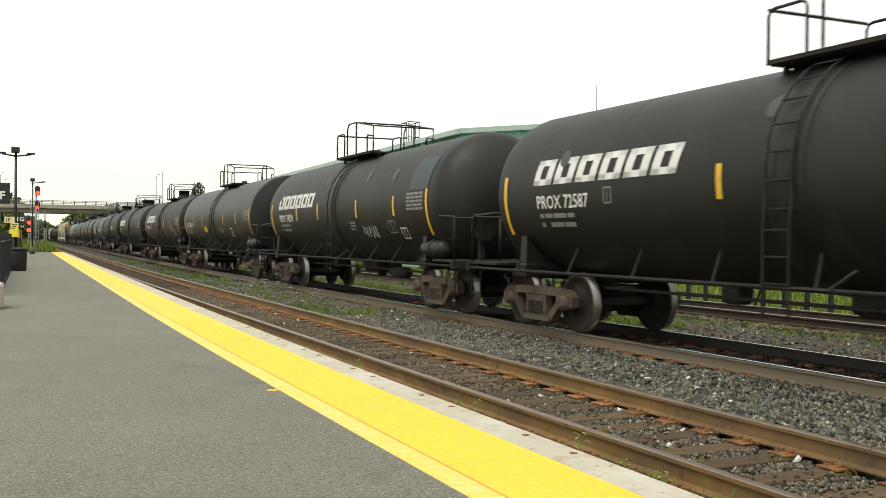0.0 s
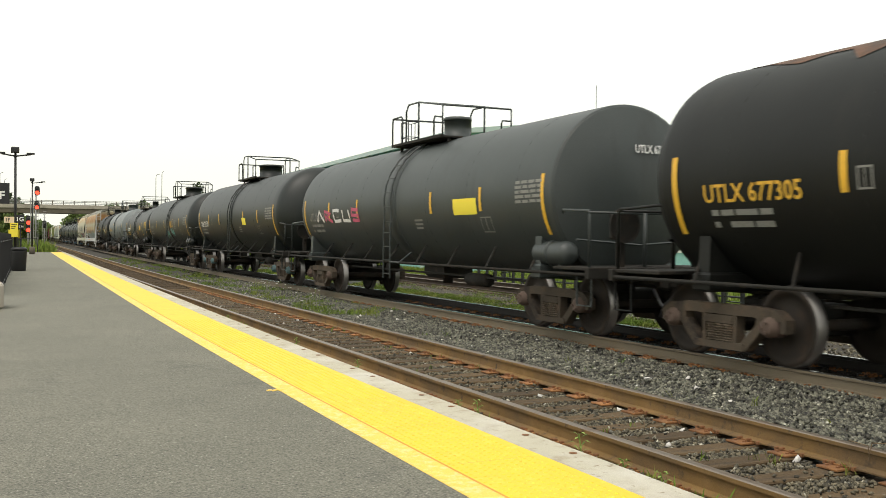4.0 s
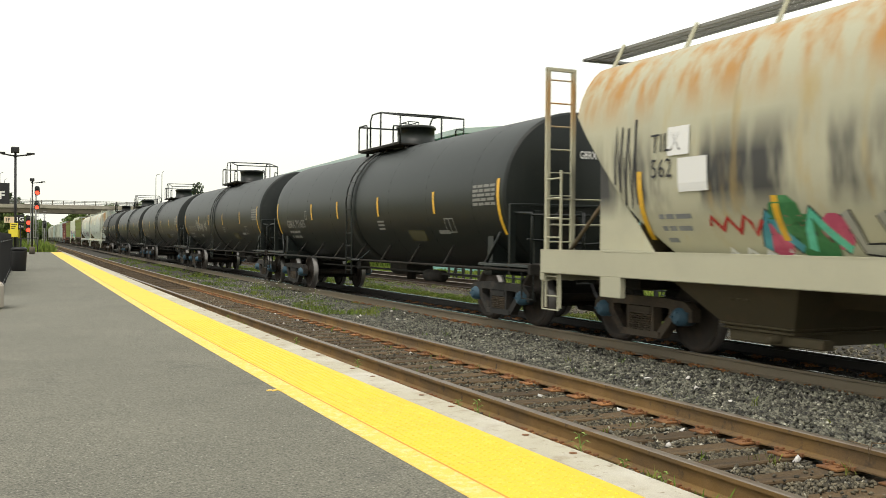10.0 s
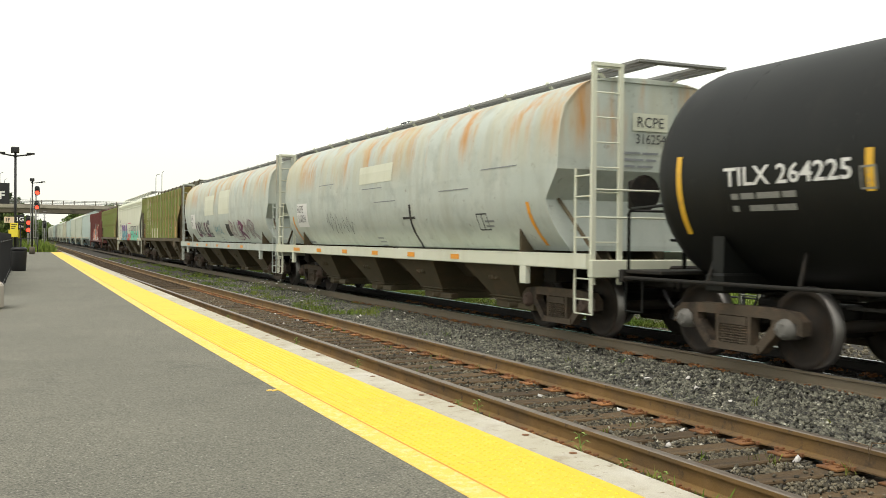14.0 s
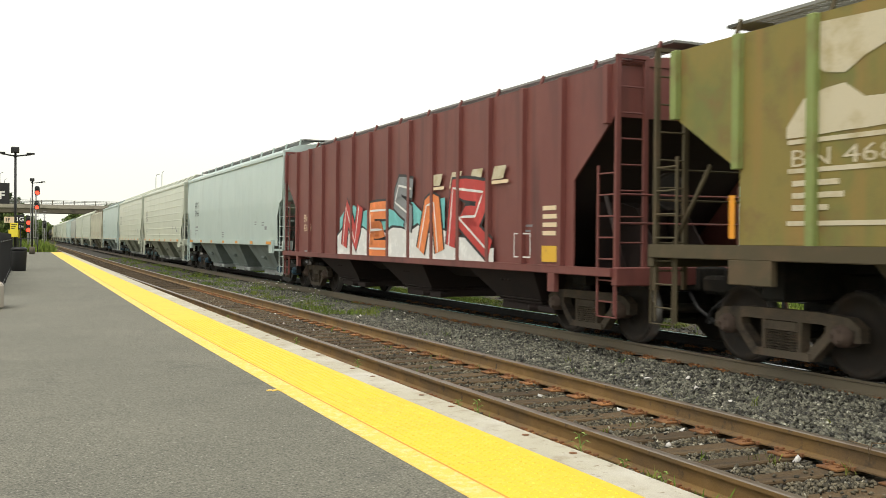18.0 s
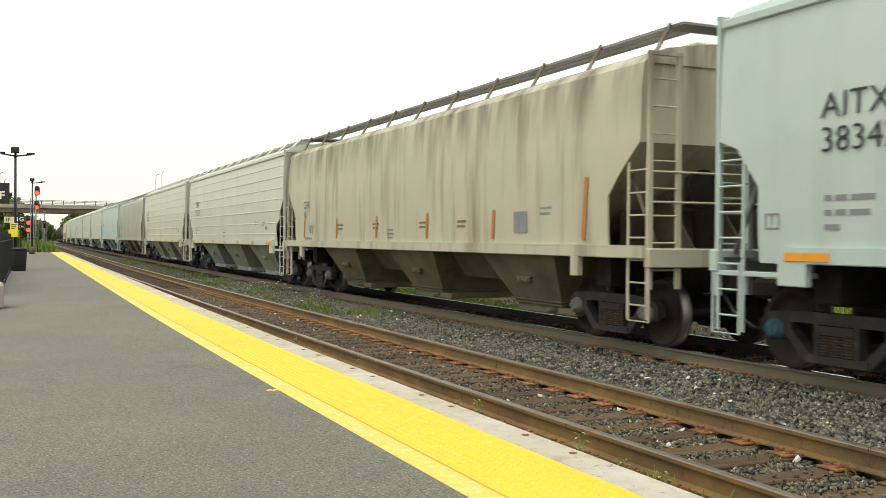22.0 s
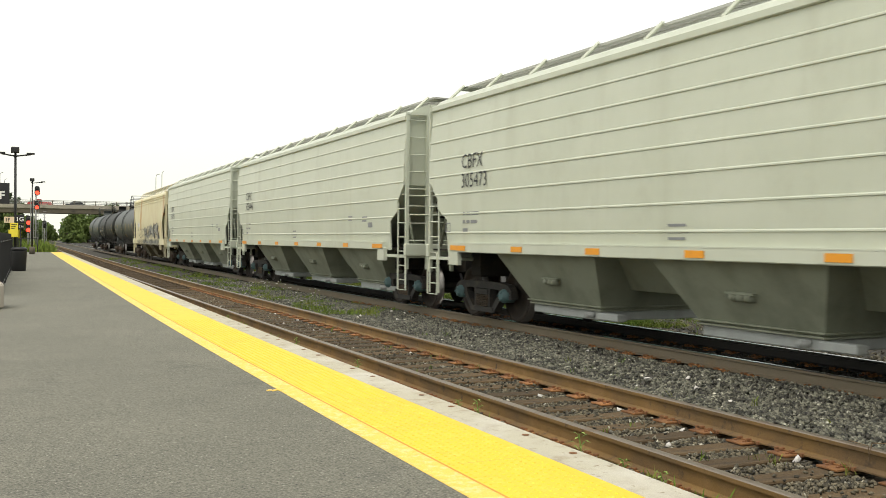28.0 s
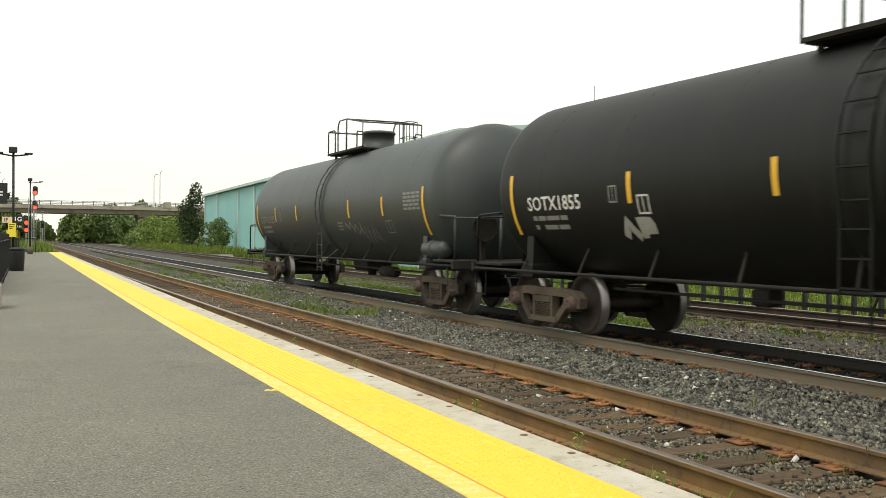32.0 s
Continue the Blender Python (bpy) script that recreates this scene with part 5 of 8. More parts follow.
    xp = {"flat": 1.0 + 0.28 * slant, "smooth": 1.0 + 0.28 * slant, "low": 1.2, "shallow": 1.2, "deep": 1.2, "round": 1.08, "rounder": 1.08, "rib": 0.75, "red": 0.75}[kind] if not lean else ww - 0.3
    for i in range(n):
        y = -e + 0.2 + (2 * e - 0.4) * i / (n - 1)
        for sx in (-1, 1):
            me = kept(("post", kind, slant, sx, lean), lambda: Shape().tube([(sx * xp, 0, zp), (sx * (ww + 0.01), 0, zw + 0.02)], 0.03, 5), pm, "walkway_post")
            put("walkway_post", me, car, (0, y, 0))
    hatch = kept(("hatch", kind), lambda: Shape().box(-0.25, 0.25, -0.38, 0.38, zr - 0.1, zr + 0.1, 0.03), roof_mat or paint, "roof_hatch")
    for i in range(10):
        put("roof_hatch", hatch, car, (0, -e + 0.9 + (2 * e - 1.8) * i / 9, 0))
    if eave:
        ev = Shape()
        for sx in (-1, 1):
            ev.box(sx * 1.545 - 0.03, sx * 1.545 + 0.04, -e, e, z1 - 0.04, z1 + 0.07, 0.015)
        part("eave_rail", ev, roof_mat or paint, car)
    if beads:
        for z in (1.61, 1.96, 2.34, 2.69, 3.02, 3.36, 3.70):
            ye = yend(z)
            bs = Shape()
            for sx in (-1, 1):
                w = hw(z)
                bs.prism([(sx * (w - 0.004), z - 0.022), (sx * (w + 0.013), z - 0.010), (sx * (w + 0.013), z + 0.006), (sx * (w - 0.004), z + 0.026)][::sx], "y", -ye + 0.01, ye - 0.01)
            part("side_bead", bs, paint, car)
    for i in range(seams):
        y = -e + 2 * e * (i + 1) / (seams + 1)
        v, f = quad_strip(y + 0.009, y - 0.009, zs + 0.18, z1 - 0.03, 12)
        decal("side_seam", car, v, f, surf, paint, lift=0.005)
    if ribs:
        nr = 15
        for i in range(nr):
            y = -e + 0.12 + (2 * e - 0.24) * i / (nr - 1)
            lo = zs + 0.12 if abs(y) < e - K["cut"] else K["zb"] + (K["zc"] - K["zb"]) * (abs(y) - (e - K["cut"])) / K["cut"]
            for sx in (-1, 1):
                a, b = sorted((sx * 1.55, sx * 1.64))
                me = kept(("rib", kind, sx, round(lo, 1)), lambda: Shape().box(a, b, -0.055, 0.055, lo, z1, 0.01), rib_mat or paint, "side_post")
                put("side_post", me, car, (0, y, 0))
    # marks
    if orange:
        for i in range(6 if kind in ("round", "rounder") else 7):
            y = e - 1.42 - (2 * e - 2.84) * i / 6
            w = 0.62 if i in (0, 6) else 0.36
            s = Shape().box(-1.662, -1.656, y - w / 2, y + w / 2, zs + tall / 2 - 0.05, zs + tall / 2 + 0.04)
            part("reflector_stripe", s, M["orange"], car)
    mm = mark_mat or M["dark_letter"]
    if marks:
        if plates:
            for (py, pz, w, h) in plates:
                v, f = quad_strip(py, py - w, pz, pz + h, 3)
                decal("lettering_panel", car, v, f, surf, M["white_paint"], lift=0.005)
        my, mz = mark_pos or (d / 2 - 0.25, 2.72)
        top_line, low_line = marks
        writing(car, top_line, my, mz, mark_h, lambda a, b, l: surf(a, b, l + 0.014), mm, wide=mark_wide, bold=-0.004)
        writing(car, low_line, my, mz - mark_h * 1.35, mark_h, lambda a, b, l: surf(a, b, l + 0.014), mm, wide=mark_wide, bold=-0.004)
        bars(car, my - 0.05, mz - 0.85, [(0.1, 0.16, 0.3), (0.1, 0.14, 0.26), (0.2,)], 0.06, 0.09, surf, M["g_grey"])
        bars(car, 0.6, zs + 0.42, [(0.36,), (0.4,), (0.34,)], 0.035, 0.05, surf, M["g_grey"], "capacity_notice")
        bars(car, -e + 2.6, zs + 0.72, [(0.36,), (0.3,)], 0.035, 0.05, surf, M["g_grey"], "capacity_notice")
    if vert_marks:
        for i in range(7):
            y = e - 1.2 - (2 * e - 2.5) * i / 6
            v, f = quad_strip(y + 0.05, y - 0.05, zs + 0.25, zs + 0.75, 4)
            decal("reflector_stripe", car, v, f, surf, M["orange"], lift=0.014 + (0.05 if ribs else 0))
    if extra:
        extra(car, e, surf)
    return car


def ribbon_stroke(pts, w):
    """A thick flat stroke along (along, up) points, with square ends."""
    v, f = [], []
    n = len(pts)
    for i, (a, b) in enumerate(pts):
        a0, b0 = pts[max(i - 1, 0)]
        a1, b1 = pts[min(i + 1, n - 1)]
        l = math.hypot(a1 - a0, b1 - b0) or 1.0
        nx, nz = -(b1 - b0) / l * w / 2, (a1 - a0) / l * w / 2
        v += [(a + nx, b + nz), (a - nx, b - nz)]
    for i in range(n - 1):
        f.append((2 * i, 2 * i + 1, 2 * i + 3, 2 * i + 2))
    return v, f


def spray(car, surf, y0, y1, z0, z1, letters, fills, outline, seed, w=0.16, back=None, lift=0.0, slant=0.15, rough=1.0):
    """Spray-painted piece: chunky letter-like forms, outlined, with no readable word."""
    rng = random.Random(seed)
    if back:
        v, f = [], []
        n = 16
        for i in range(n + 1):
            y = y0 + (y1 - y0) * i / n
            v += [(y, z0), (y, z0 + (z1 - z0) * (0.55 + 0.45 * abs(math.sin(i * 1.9 + seed))))]
        f = [(2 * i, 2 * i + 1, 2 * i + 3, 2 * i + 2) for i in range(n)]
        decal("graffiti_backing", car, v, f, surf, back, lift=0.006 + lift)
    step = (y1 - y0) / letters
    h = z1 - z0
    forms = [[(0.1, 0.05), (0.15, 0.95), (0.8, 0.85), (0.85, 0.5), (0.2, 0.45)], [(0.15, 0.95), (0.1, 0.08), (0.9, 0.05), (0.85, 0.9)], [(0.85, 0.85), (0.2, 0.95), (0.1, 0.5), (0.85, 0.45), (0.8, 0.05), (0.1, 0.1)],
             [(0.05, 0.05), (0.45, 0.95), (0.9, 0.05)], [(0.1, 0.05), (0.12, 0.95), (0.5, 0.45), (0.88, 0.95), (0.9, 0.05)], [(0.85, 0.9), (0.15, 0.92), (0.12, 0.08), (0.9, 0.1)], [(0.1, 0.05), (0.1, 0.95), (0.85, 0.7), (0.2, 0.45), (0.9, 0.05)]]
    ov, of, groups = [], [], {}
    for i in range(letters):
        form = rng.choice(forms)
        pts = []
        for k in range(len(form) - 1):
            for t in (0, 0.5):
                a = form[k][0] * (1 - t) + form[k + 1][0] * t
                b = form[k][1] * (1 - t) + form[k + 1][1] * t
                pts.append((a + rng.uniform(-0.04, 0.04) * rough, b + rng.uniform(-0.03, 0.03) * rough))
        pts.append(form[-1])
        spots = [(y0 + step * (i + 0.04 + 0.92 * a) + slant * (b - 0.5) * (1 if step < 0 else -1) * abs(step), z0 + h * (0.05 + 0.9 * b)) for a, b in pts]
        v, f = ribbon_stroke(spots, w * 1.45)
        of += [tuple(q + len(ov) for q in x) for x in f]
        ov += v
        key = fills[i % len(fills)]
        gv, gf = groups.setdefault(key, ([], []))
        v, f = ribbon_stroke(spots, w)
        gf += [tuple(q + len(gv) for q in x) for x in f]
        gv += v
    if outline:
        tagged(decal("graffiti_outline", car, ov, of, surf, M[outline], lift=0.009 + lift), kind="stuff")
    for key, (gv, gf) in groups.items():
        tagged(decal("graffiti_fill", car, gv, gf, surf, M[key], lift=0.012 + lift), kind="stuff")


def graffiti_word(car, surf, text, y, z, h, width, fill, outline, upper=None, split=0.5, lift=0.0, edge_w=0.09, shine=True, bold=0.035):
    """A sprayed word in fat letters: dark outline, two-tone fill and pale highlights."""
    base, _ = glyphs(text, bold)
    x0, x1 = min(v[0] for v in base), max(v[0] for v in base)
    kx, kz = width / (x1 - x0), h / 0.73
    def laid(offset, shift=0.0, rise=0.0):
        vs, fs = glyphs(text, offset)
        return [(y - (a - x0) * kx - shift, z + b * kz + rise) for a, b, _ in vs], fs
    if outline:
        v, f = laid(bold + edge_w)
        tagged(decal("graffiti_outline", car, v, f, surf, outline, lift=0.008 + lift), kind="stuff")
    if shine:
        v, f = laid(bold + 0.02, -0.03, 0.03)
        tagged(decal("graffiti_highlight", car, v, f, surf, M["g_white"], lift=0.011 + lift), kind="stuff")
    v, f = laid(bold)
    cutz = z + h * split
    tagged(decal("graffiti_fill", car, v, f, surf, fill, lift=0.014 + lift), kind="stuff")
    if upper:
        v, f = sliced(v, f, [cutz, 99.0])
        tagged(decal("graffiti_fill", car, v, f, surf, upper, lift=0.017 + lift), kind="stuff")


def jagged(car, surf, y0, y1, z0, z1, fill, seed, thick):
    """Angular sprayed letters that cannot be read: pale shards with dark zigzag outlines."""
    rng = random.Random(seed)
    pts, y, up = [], y0, False
    while y > y1:
        z = (z1 - (z1 - z0) * 0.35 * rng.random()) if up else (z0 + (z1 - z0) * 0.3 * rng.random())
        pts.append((y, z))
        y -= rng.choice((0.05, 0.12, 0.2, 0.28))
        up = not up
    if fill:
        v, f = ribbon_stroke(pts, thick * 3.2)
        tagged(decal("graffiti_fill", car, v, f, surf, M[fill], lift=0.008), kind="stuff")
    v, f = [], []
    for (a0, b0), (a1, b1) in zip(pts, pts[1:]):
        if rng.random() < 0.8:
            w = thick * rng.uniform(0.4, 1.5)
            k = len(v)
            v += [(a0 + w / 2, b0), (a0 - w / 2, b0 + 0.03), (a1 - w / 2, b1), (a1 + w / 2, b1 - 0.03)]
            f.append((k, k + 1, k + 2, k + 3))
    tagged(decal("graffiti_outline", car, v, f, surf, M["g_black"], lift=0.016), kind="stuff")


def tag_scrawl(car, surf, y, z, w, h, material, seed, n=14, thick=0.03, lift=0.004):
    """A quick looping spray scrawl."""
    rng = random.Random(seed)
    pts = [(y - w * (i / n) + 0.06 * w * math.sin(i * 2.3), z + h * (0.5 + 0.5 * math.sin(i * 1.9 + rng.uniform(-0.5, 0.5)))) for i in range(n + 1)]
    v, f = ribbon_stroke(pts, thick)
    decal("graffiti_scrawl", car, v, f, surf, material, lift=0.008 + lift)


def block(car, surf, y0, y1, z0, z1, material, name="notice_panel", lift=0.008, n=4, skew=0.0):
    """A painted rectangle that follows the side."""
    v, f = quad_strip(y0, y1, z0, z1, n)
    v = [(a - skew * (b - z0), b) for a, b in v]
    return decal(name, car, v, f, surf, material, lift=lift)


def diamond(car, surf, y, z, r, material):
    return decal("placard", car, [(y, z - r), (y - r, z), (y, z + r), (y + r, z)], [(0, 3, 2, 1)], surf, material, lift=0.012)


def spots_row(car, surf, items):
    for y, z, r, m in items:
        decal("graffiti_dot", car, [(y - r * math.cos(k * 0.628), z + r * math.sin(k * 0.628)) for k in range(10)], [tuple(range(10))], surf, M[m], lift=0.01)


TRAIN = []


def add_car(car, lead_s, trail_s):
    TRAIN.append((car, (lead_s + trail_s) / 2))
    return car

# ---- the train, in the order in which it passes ----
def tank(a, b, *args, **kw):
    return add_car(tank_car(a, b, *args, **kw), a, b)


def hopper(a, b, *args, **kw):
    return add_car(hopper_car(a, b, *args, **kw), a, b)


def strip_between(rows):
    """Faces of a band: rows of (along, low, high)."""
    v = [p for y, lo, hi in rows for p in ((y, lo), (y, hi))]
    return v, [(2 * i, 2 * i + 1, 2 * i + 3, 2 * i + 2) for i in range(len(rows) - 1)]


W, D, Y = M["white_paint"], M["dull_white"], M["yellow_letter"]
DISCS = ((0.9, 3.05), (-2.4, 3.0), (-4.2, 2.93), (5.2, 2.75))


def worn_discs(c, h, s):
    """Round patches of worn paint where plates were once fixed."""
    for y, z in DISCS:
        decal("worn_disc", c, [(y - 0.14 * math.cos(k * 0.628), z + 0.14 * math.sin(k * 0.628)) for k in range(10)], [tuple(range(10))], s, M["grey_tank"], lift=0.008)


def mural_b(c, h, s):
    worn_discs(c, h, s)
    block(c, s, -5.3, -6.3, 2.52, 3.2, M["g_tealgrey"], "paint_patch", n=6)
    tag_scrawl(c, s, -2.2, 1.5, 0.9, 0.3, W, 4)
    frame_box(c, -4.6, 1.5, 0.36, 0.24, s, W)


def mural_c(c, h, s):
    block(c, s, 2.0, 1.4, 1.72, 1.95, M["yellow_letter"])
    frame_box(c, -3.3, 1.55, 0.5, 0.3, s, W)
    diamond(c, s, -1.9, 1.75, 0.13, M["g_grey"])


def mural_d(c, h, s):
    worn_discs(c, h, s)
    tag_scrawl(c, s, 2.0, 1.5, 1.1, 0.5, D, 1, 22, 0.02)
    tag_scrawl(c, s, 5.2, 1.38, 1.9, 0.42, M["g_grey"], 2, 30, 0.018)
    tag_scrawl(c, s, 4.2, 1.3, 1.2, 0.3, M["g_grey"], 7, 22, 0.018)
    spray(c, s, -0.3, -0.9, 1.75, 2.0, 2, ["g_pink"], None, 8, 0.09)
    tag_scrawl(c, s, -1.5, 1.85, 0.35, 0.5, D, 3, 14, 0.022)
    tag_scrawl(c, s, -2.0, 1.42, 0.4, 0.4, D, 5, 12, 0.022)
    tag_scrawl(c, s, -2.7, 1.85, 0.9, 0.2, D, 6, 14, 0.022)
    tag_scrawl(c, s, -3.2, 1.3, 2.2, 0.4, M["g_tealgrey"], 9, 30, 0.04)
    block(c, s, -4.69, -5.42, 1.82, 2.12, M["g_brown"])
    frame_box(c, -5.5, 1.58, 0.5, 0.28, s, W)


def mural_f(c, h, s):
    block(c, s, -2.35, -3.1, 2.04, 2.42, M["sign_yellow"])
    diamond(c, s, -6.2, 1.56, 0.2, W)
    v, f = [], []
    r = random.Random(3)
    for y0, y1, w in ((6.9, 2.2, 0.5), (1.4, -0.2, 0.35), (-1.6, -6.6, 0.45)):
        n = 14
        k = len(v)
        for i in range(n + 1):
            y = y0 + (y1 - y0) * i / n
            e = w * (0.25 + 0.75 * math.sin(math.pi * i / n)) * r.uniform(0.6, 1.1)
            v += [(y, -0.3), (y, e)]
        f += [(k + 2 * i, k + 2 * i + 1, k + 2 * i + 3, k + 2 * i + 2) for i in range(n)]
    rr, zz = 1.472, 0.85 + 1.47
    on_top = lambda a, b, l: (-(rr + l) * math.sin(b * 1.1 + 0.12), a, zz + (rr + l) * math.cos(b * 1.1 + 0.12))
    decal("rust_patch", c, v, f, on_top, M["rust_roof"], lift=0.005)


def mural_g(c, h, s):
    spray(c, s, 5.6, 2.0, 1.9, 2.25, 5, ["g_white", "g_pink", "g_white"], None, 12, 0.08)
    block(c, s, -3.3, -4.3, 1.95, 2.25, M["sign_yellow"])


def mural_h(c, h, s):
    block(c, s, -2.0, -2.6, 1.95, 2.2, M["sign_yellow"])


def mural_i(c, h, s):
    for k, (y, z, w, hh) in enumerate(((0.45, 1.45, 0.5, 0.25), (0.0, 1.5, 0.9, 0.35), (-0.6, 1.4, 0.4, 0.3), (-1.85, 1.55, 0.45, 0.42), (-2.3, 1.5, 0.35, 0.4))):
        tag_scrawl(c, s, y, z, w, hh, M["g_aqua"], 20 + k, 13, 0.04)
    block(c, s, -1.5, -2.2, 2.0, 2.32, M["ochre_patch"])
    bars(c, -3.0, 2.3, [(0.5, 0.2), (0.55,), (0.4, 0.2), (0.6,), (0.5,)], 0.05, 0.05, s, D)


def mural_j(c, h, s):
    tag_scrawl(c, s, 2.4, 1.35, 1.6, 0.5, W, 31, 18, 0.045)
    tag_scrawl(c, s, -0.6, 1.5, 1.4, 0.55, M["g_brown"], 32, 16, 0.03)
    block(c, s, -2.6, -3.3, 1.95, 2.25, M["yellow_letter"])
    block(c, s, 5.2, 4.6, 2.25, 2.7, M["black"], "paint_patch")


def mural_k(c, h, s):
    block(c, s, 2.7, 1.8, 1.46, 1.75, M["charcoal"], "paint_patch", skew=0.2)
    block(c, s, -2.9, -4.0, 1.25, 1.9, M["charcoal"], "paint_patch", skew=0.3)
    block(c, s, -5.45, -6.0, 1.75, 2.2, M["charcoal"], "paint_patch", skew=0.3)
    block(c, s, -1.9, -2.25, 1.5, 1.64, M["charcoal"], "paint_patch")
    bars(c, 2.0, 2.55, [(0.3,), (0.36,), (0.3,)], 0.04, 0.04, s, Y)
    tag_scrawl(c, s, 0.4, 1.7, 1.4, 0.35, M["g_silver"], 41, 14, 0.04)
    diamond(c, s, -5.2, 1.35, 0.2, M["dark_letter"])


def mural_l(c, h, s):
    block(c, s, -2.33, -3.05, 1.98, 2.22, M["faded_cream"])
    bars(c, -2.4, 1.84, [(0.3, 0.35), (0.5, 0.1), (0.3,)], 0.025, 0.05, s, Y)
    bars(c, -3.6, 1.93, [(0.3, 0.3, 0.6), (0.4, 0.2, 0.5), (0.6,)], 0.03, 0.055, s, Y)
    bars(c, 0.15, 2.74, [(0.4,), (0.36,), (0.4,)], 0.03, 0.04, s, Y)
    frame_box(c, -4.4, 1.42, 0.5, 0.28, s, W)


tank(1.1, 14.19, M["black_dirty"], "dusty black tank car with bold white mark", "PROX 72587", W, big=True, lad=0.55, dome=0.0, dome_y=0.5, radius=1.415, platform=1.9, stripes=[7.0, 1.6, -2.2, -4.6, -6.9], extra=worn_discs)
tank(18.38, 30.2, M["black_dirty"], "dusty black tank car with blue-grey patch near its end", "PROX 74210", W, big=True, dome=0.0, dome_y=0.5, radius=1.43, stripes=[6.25, 3.4, 1.3, -1.9, -4.4, -6.25], extra=mural_b)
tank(34.31, 47.2, M["charcoal"], "charcoal tank car with white lettering and placards", "SHPX 201914", W, dome=0.0, heads=0.14, radius=1.435, over=0.15, extra=mural_c)
tank(50.35, 63.65, M["black"], "black tank car covered with scrawled graffiti", "PROX 72688", W, big=True, dome=0.3, dome_y=0.5, radius=1.425, stripes=[6.95, 3.95, 1.7, -1.55, -3.8, -6.95], extra=lambda c, h, s: mural_d(c, h, lambda a, b, l: s(a + 0.65, b, l)))
tank(67.86, 81.56, M["black"], "clean black tank car with bold white mark", "PROX 51317", W, big=True, lad=-0.45, big_y=0.5, dome=0.42, dome_y=0.2, radius=1.45, stripes=[7.1, 4.04, 1.53, -1.6, -4.4, -7.1])
tank(85.7, 98.8, M["black"], "black tank car with rusty top and yellow lettering", "UTLX 677305", Y, dome=0.42, radius=1.47, stripes=[6.95, 4.24, 1.26, -1.43, -4.36, -6.9], extra=mural_f)
tank(102.9, 115.61, M["grey_tank"], "slate grey tank car with graffiti and yellow notice", "UTLX 671310", D, dome=0.3, heads=0.2, extra=mural_g)
tank(119.8, 132.38, M["charcoal"], "charcoal tank car with crisp white lettering", "TILX 725536", W, cap=M["cap_teal"], dome=0.42, radius=1.46, extra=mural_h)
tank(136.8, 150.42, M["charcoal"], "charcoal tank car with green scrawled graffiti", "TILX 726742", D, lad=-1.1, dome=0.42, radius=1.435, stripes=[7.18, 3.86, 0.66, -2.48, -4.75, -7.1], extra=mural_i)
tank(154.75, 165.7, M["charcoal"], "dark tank car with pale lettering and scrawls", "PROX 221679", W, dome=0.2, radius=1.33, over=0.6, stripes=[6.5, 3.18, 0.6, -1.9, -3.9, -6.4], mark_y=1.6, mark_w=1.75, small=Y, extra=mural_j)
tank(170.08, 181.07, M["light_grey_tank"], "light grey tank car with dark repainted patches", "UTLX 654440", Y, platform=0.95, dome_y=-0.55, dome=0.38, radius=1.44, stripes=[5.9, 3.16, 0.55, -1.72, -3.83, -5.9], small=M["g_black"], extra=mural_k)
tank(185.42, 195.52, M["black"], "glossy black tank car with yellow lettering", "UTLX 649325", Y, lad=-0.95, dome=0.3, radius=1.427, stripes=[5.4, 2.51, 0.55, -1.8, -3.81, -5.3], mark_y=0.6, band=M["charcoal"], extra=mural_l)


def mural_n13(c, e, s):
    # blue-grey lower band, darkened for shade where the side tucks in
    v, f = strip_between([(5.9, 1.36, 1.88), (5.0, 1.36, 1.89), (0.0, 1.36, 1.89), (-6.6, 1.36, 1.89)])
    decal("lower_paint_band", c, v, f, s, M["tank_green_grey"], lift=0.008)
    r = random.Random(5)
    spots_row(c, s, [(3.0 - i * 0.44 + r.uniform(-0.1, 0.1), 2.05 + r.uniform(-0.08, 0.2), r.uniform(0.07, 0.17), r.choice(["g_brown", "g_rustbrown", "g_rustbrown", "g_brown", "g_plum"])) for i in range(20)])
    spots_row(c, s, [(2.8 - i * 0.66, 1.98, 0.1 + 0.07 * (i % 3), ("g_rustbrown", "g_aqua", "g_brown", "g_silver", "g_orange")[i % 5]) for i in range(13)])
    tag_scrawl(c, lambda a, b, l: (-1.53, a, b), 7.75, 1.5, 0.75, 0.4, M["g_teal"], 51, 10, 0.03)
    bars(c, 4.0, 1.45, [(0.6,), (0.75,)], 0.05, 0.05, s, M["red_letter"])
    sill = lambda a, b, l: (-1.637 - l, a, b)
    bars(c, 4.6, 1.2, [(0.7, 0.02), (0.62,)], 0.025, 0.03, sill, M["red_letter"])
    bars(c, 2.9, 1.2, [(0.8,), (0.8,)], 0.025, 0.03, sill, M["dark_letter"])
    bars(c, 1.5, 1.2, [(0.8,), (0.7,)], 0.025, 0.03, sill, M["red_letter"])


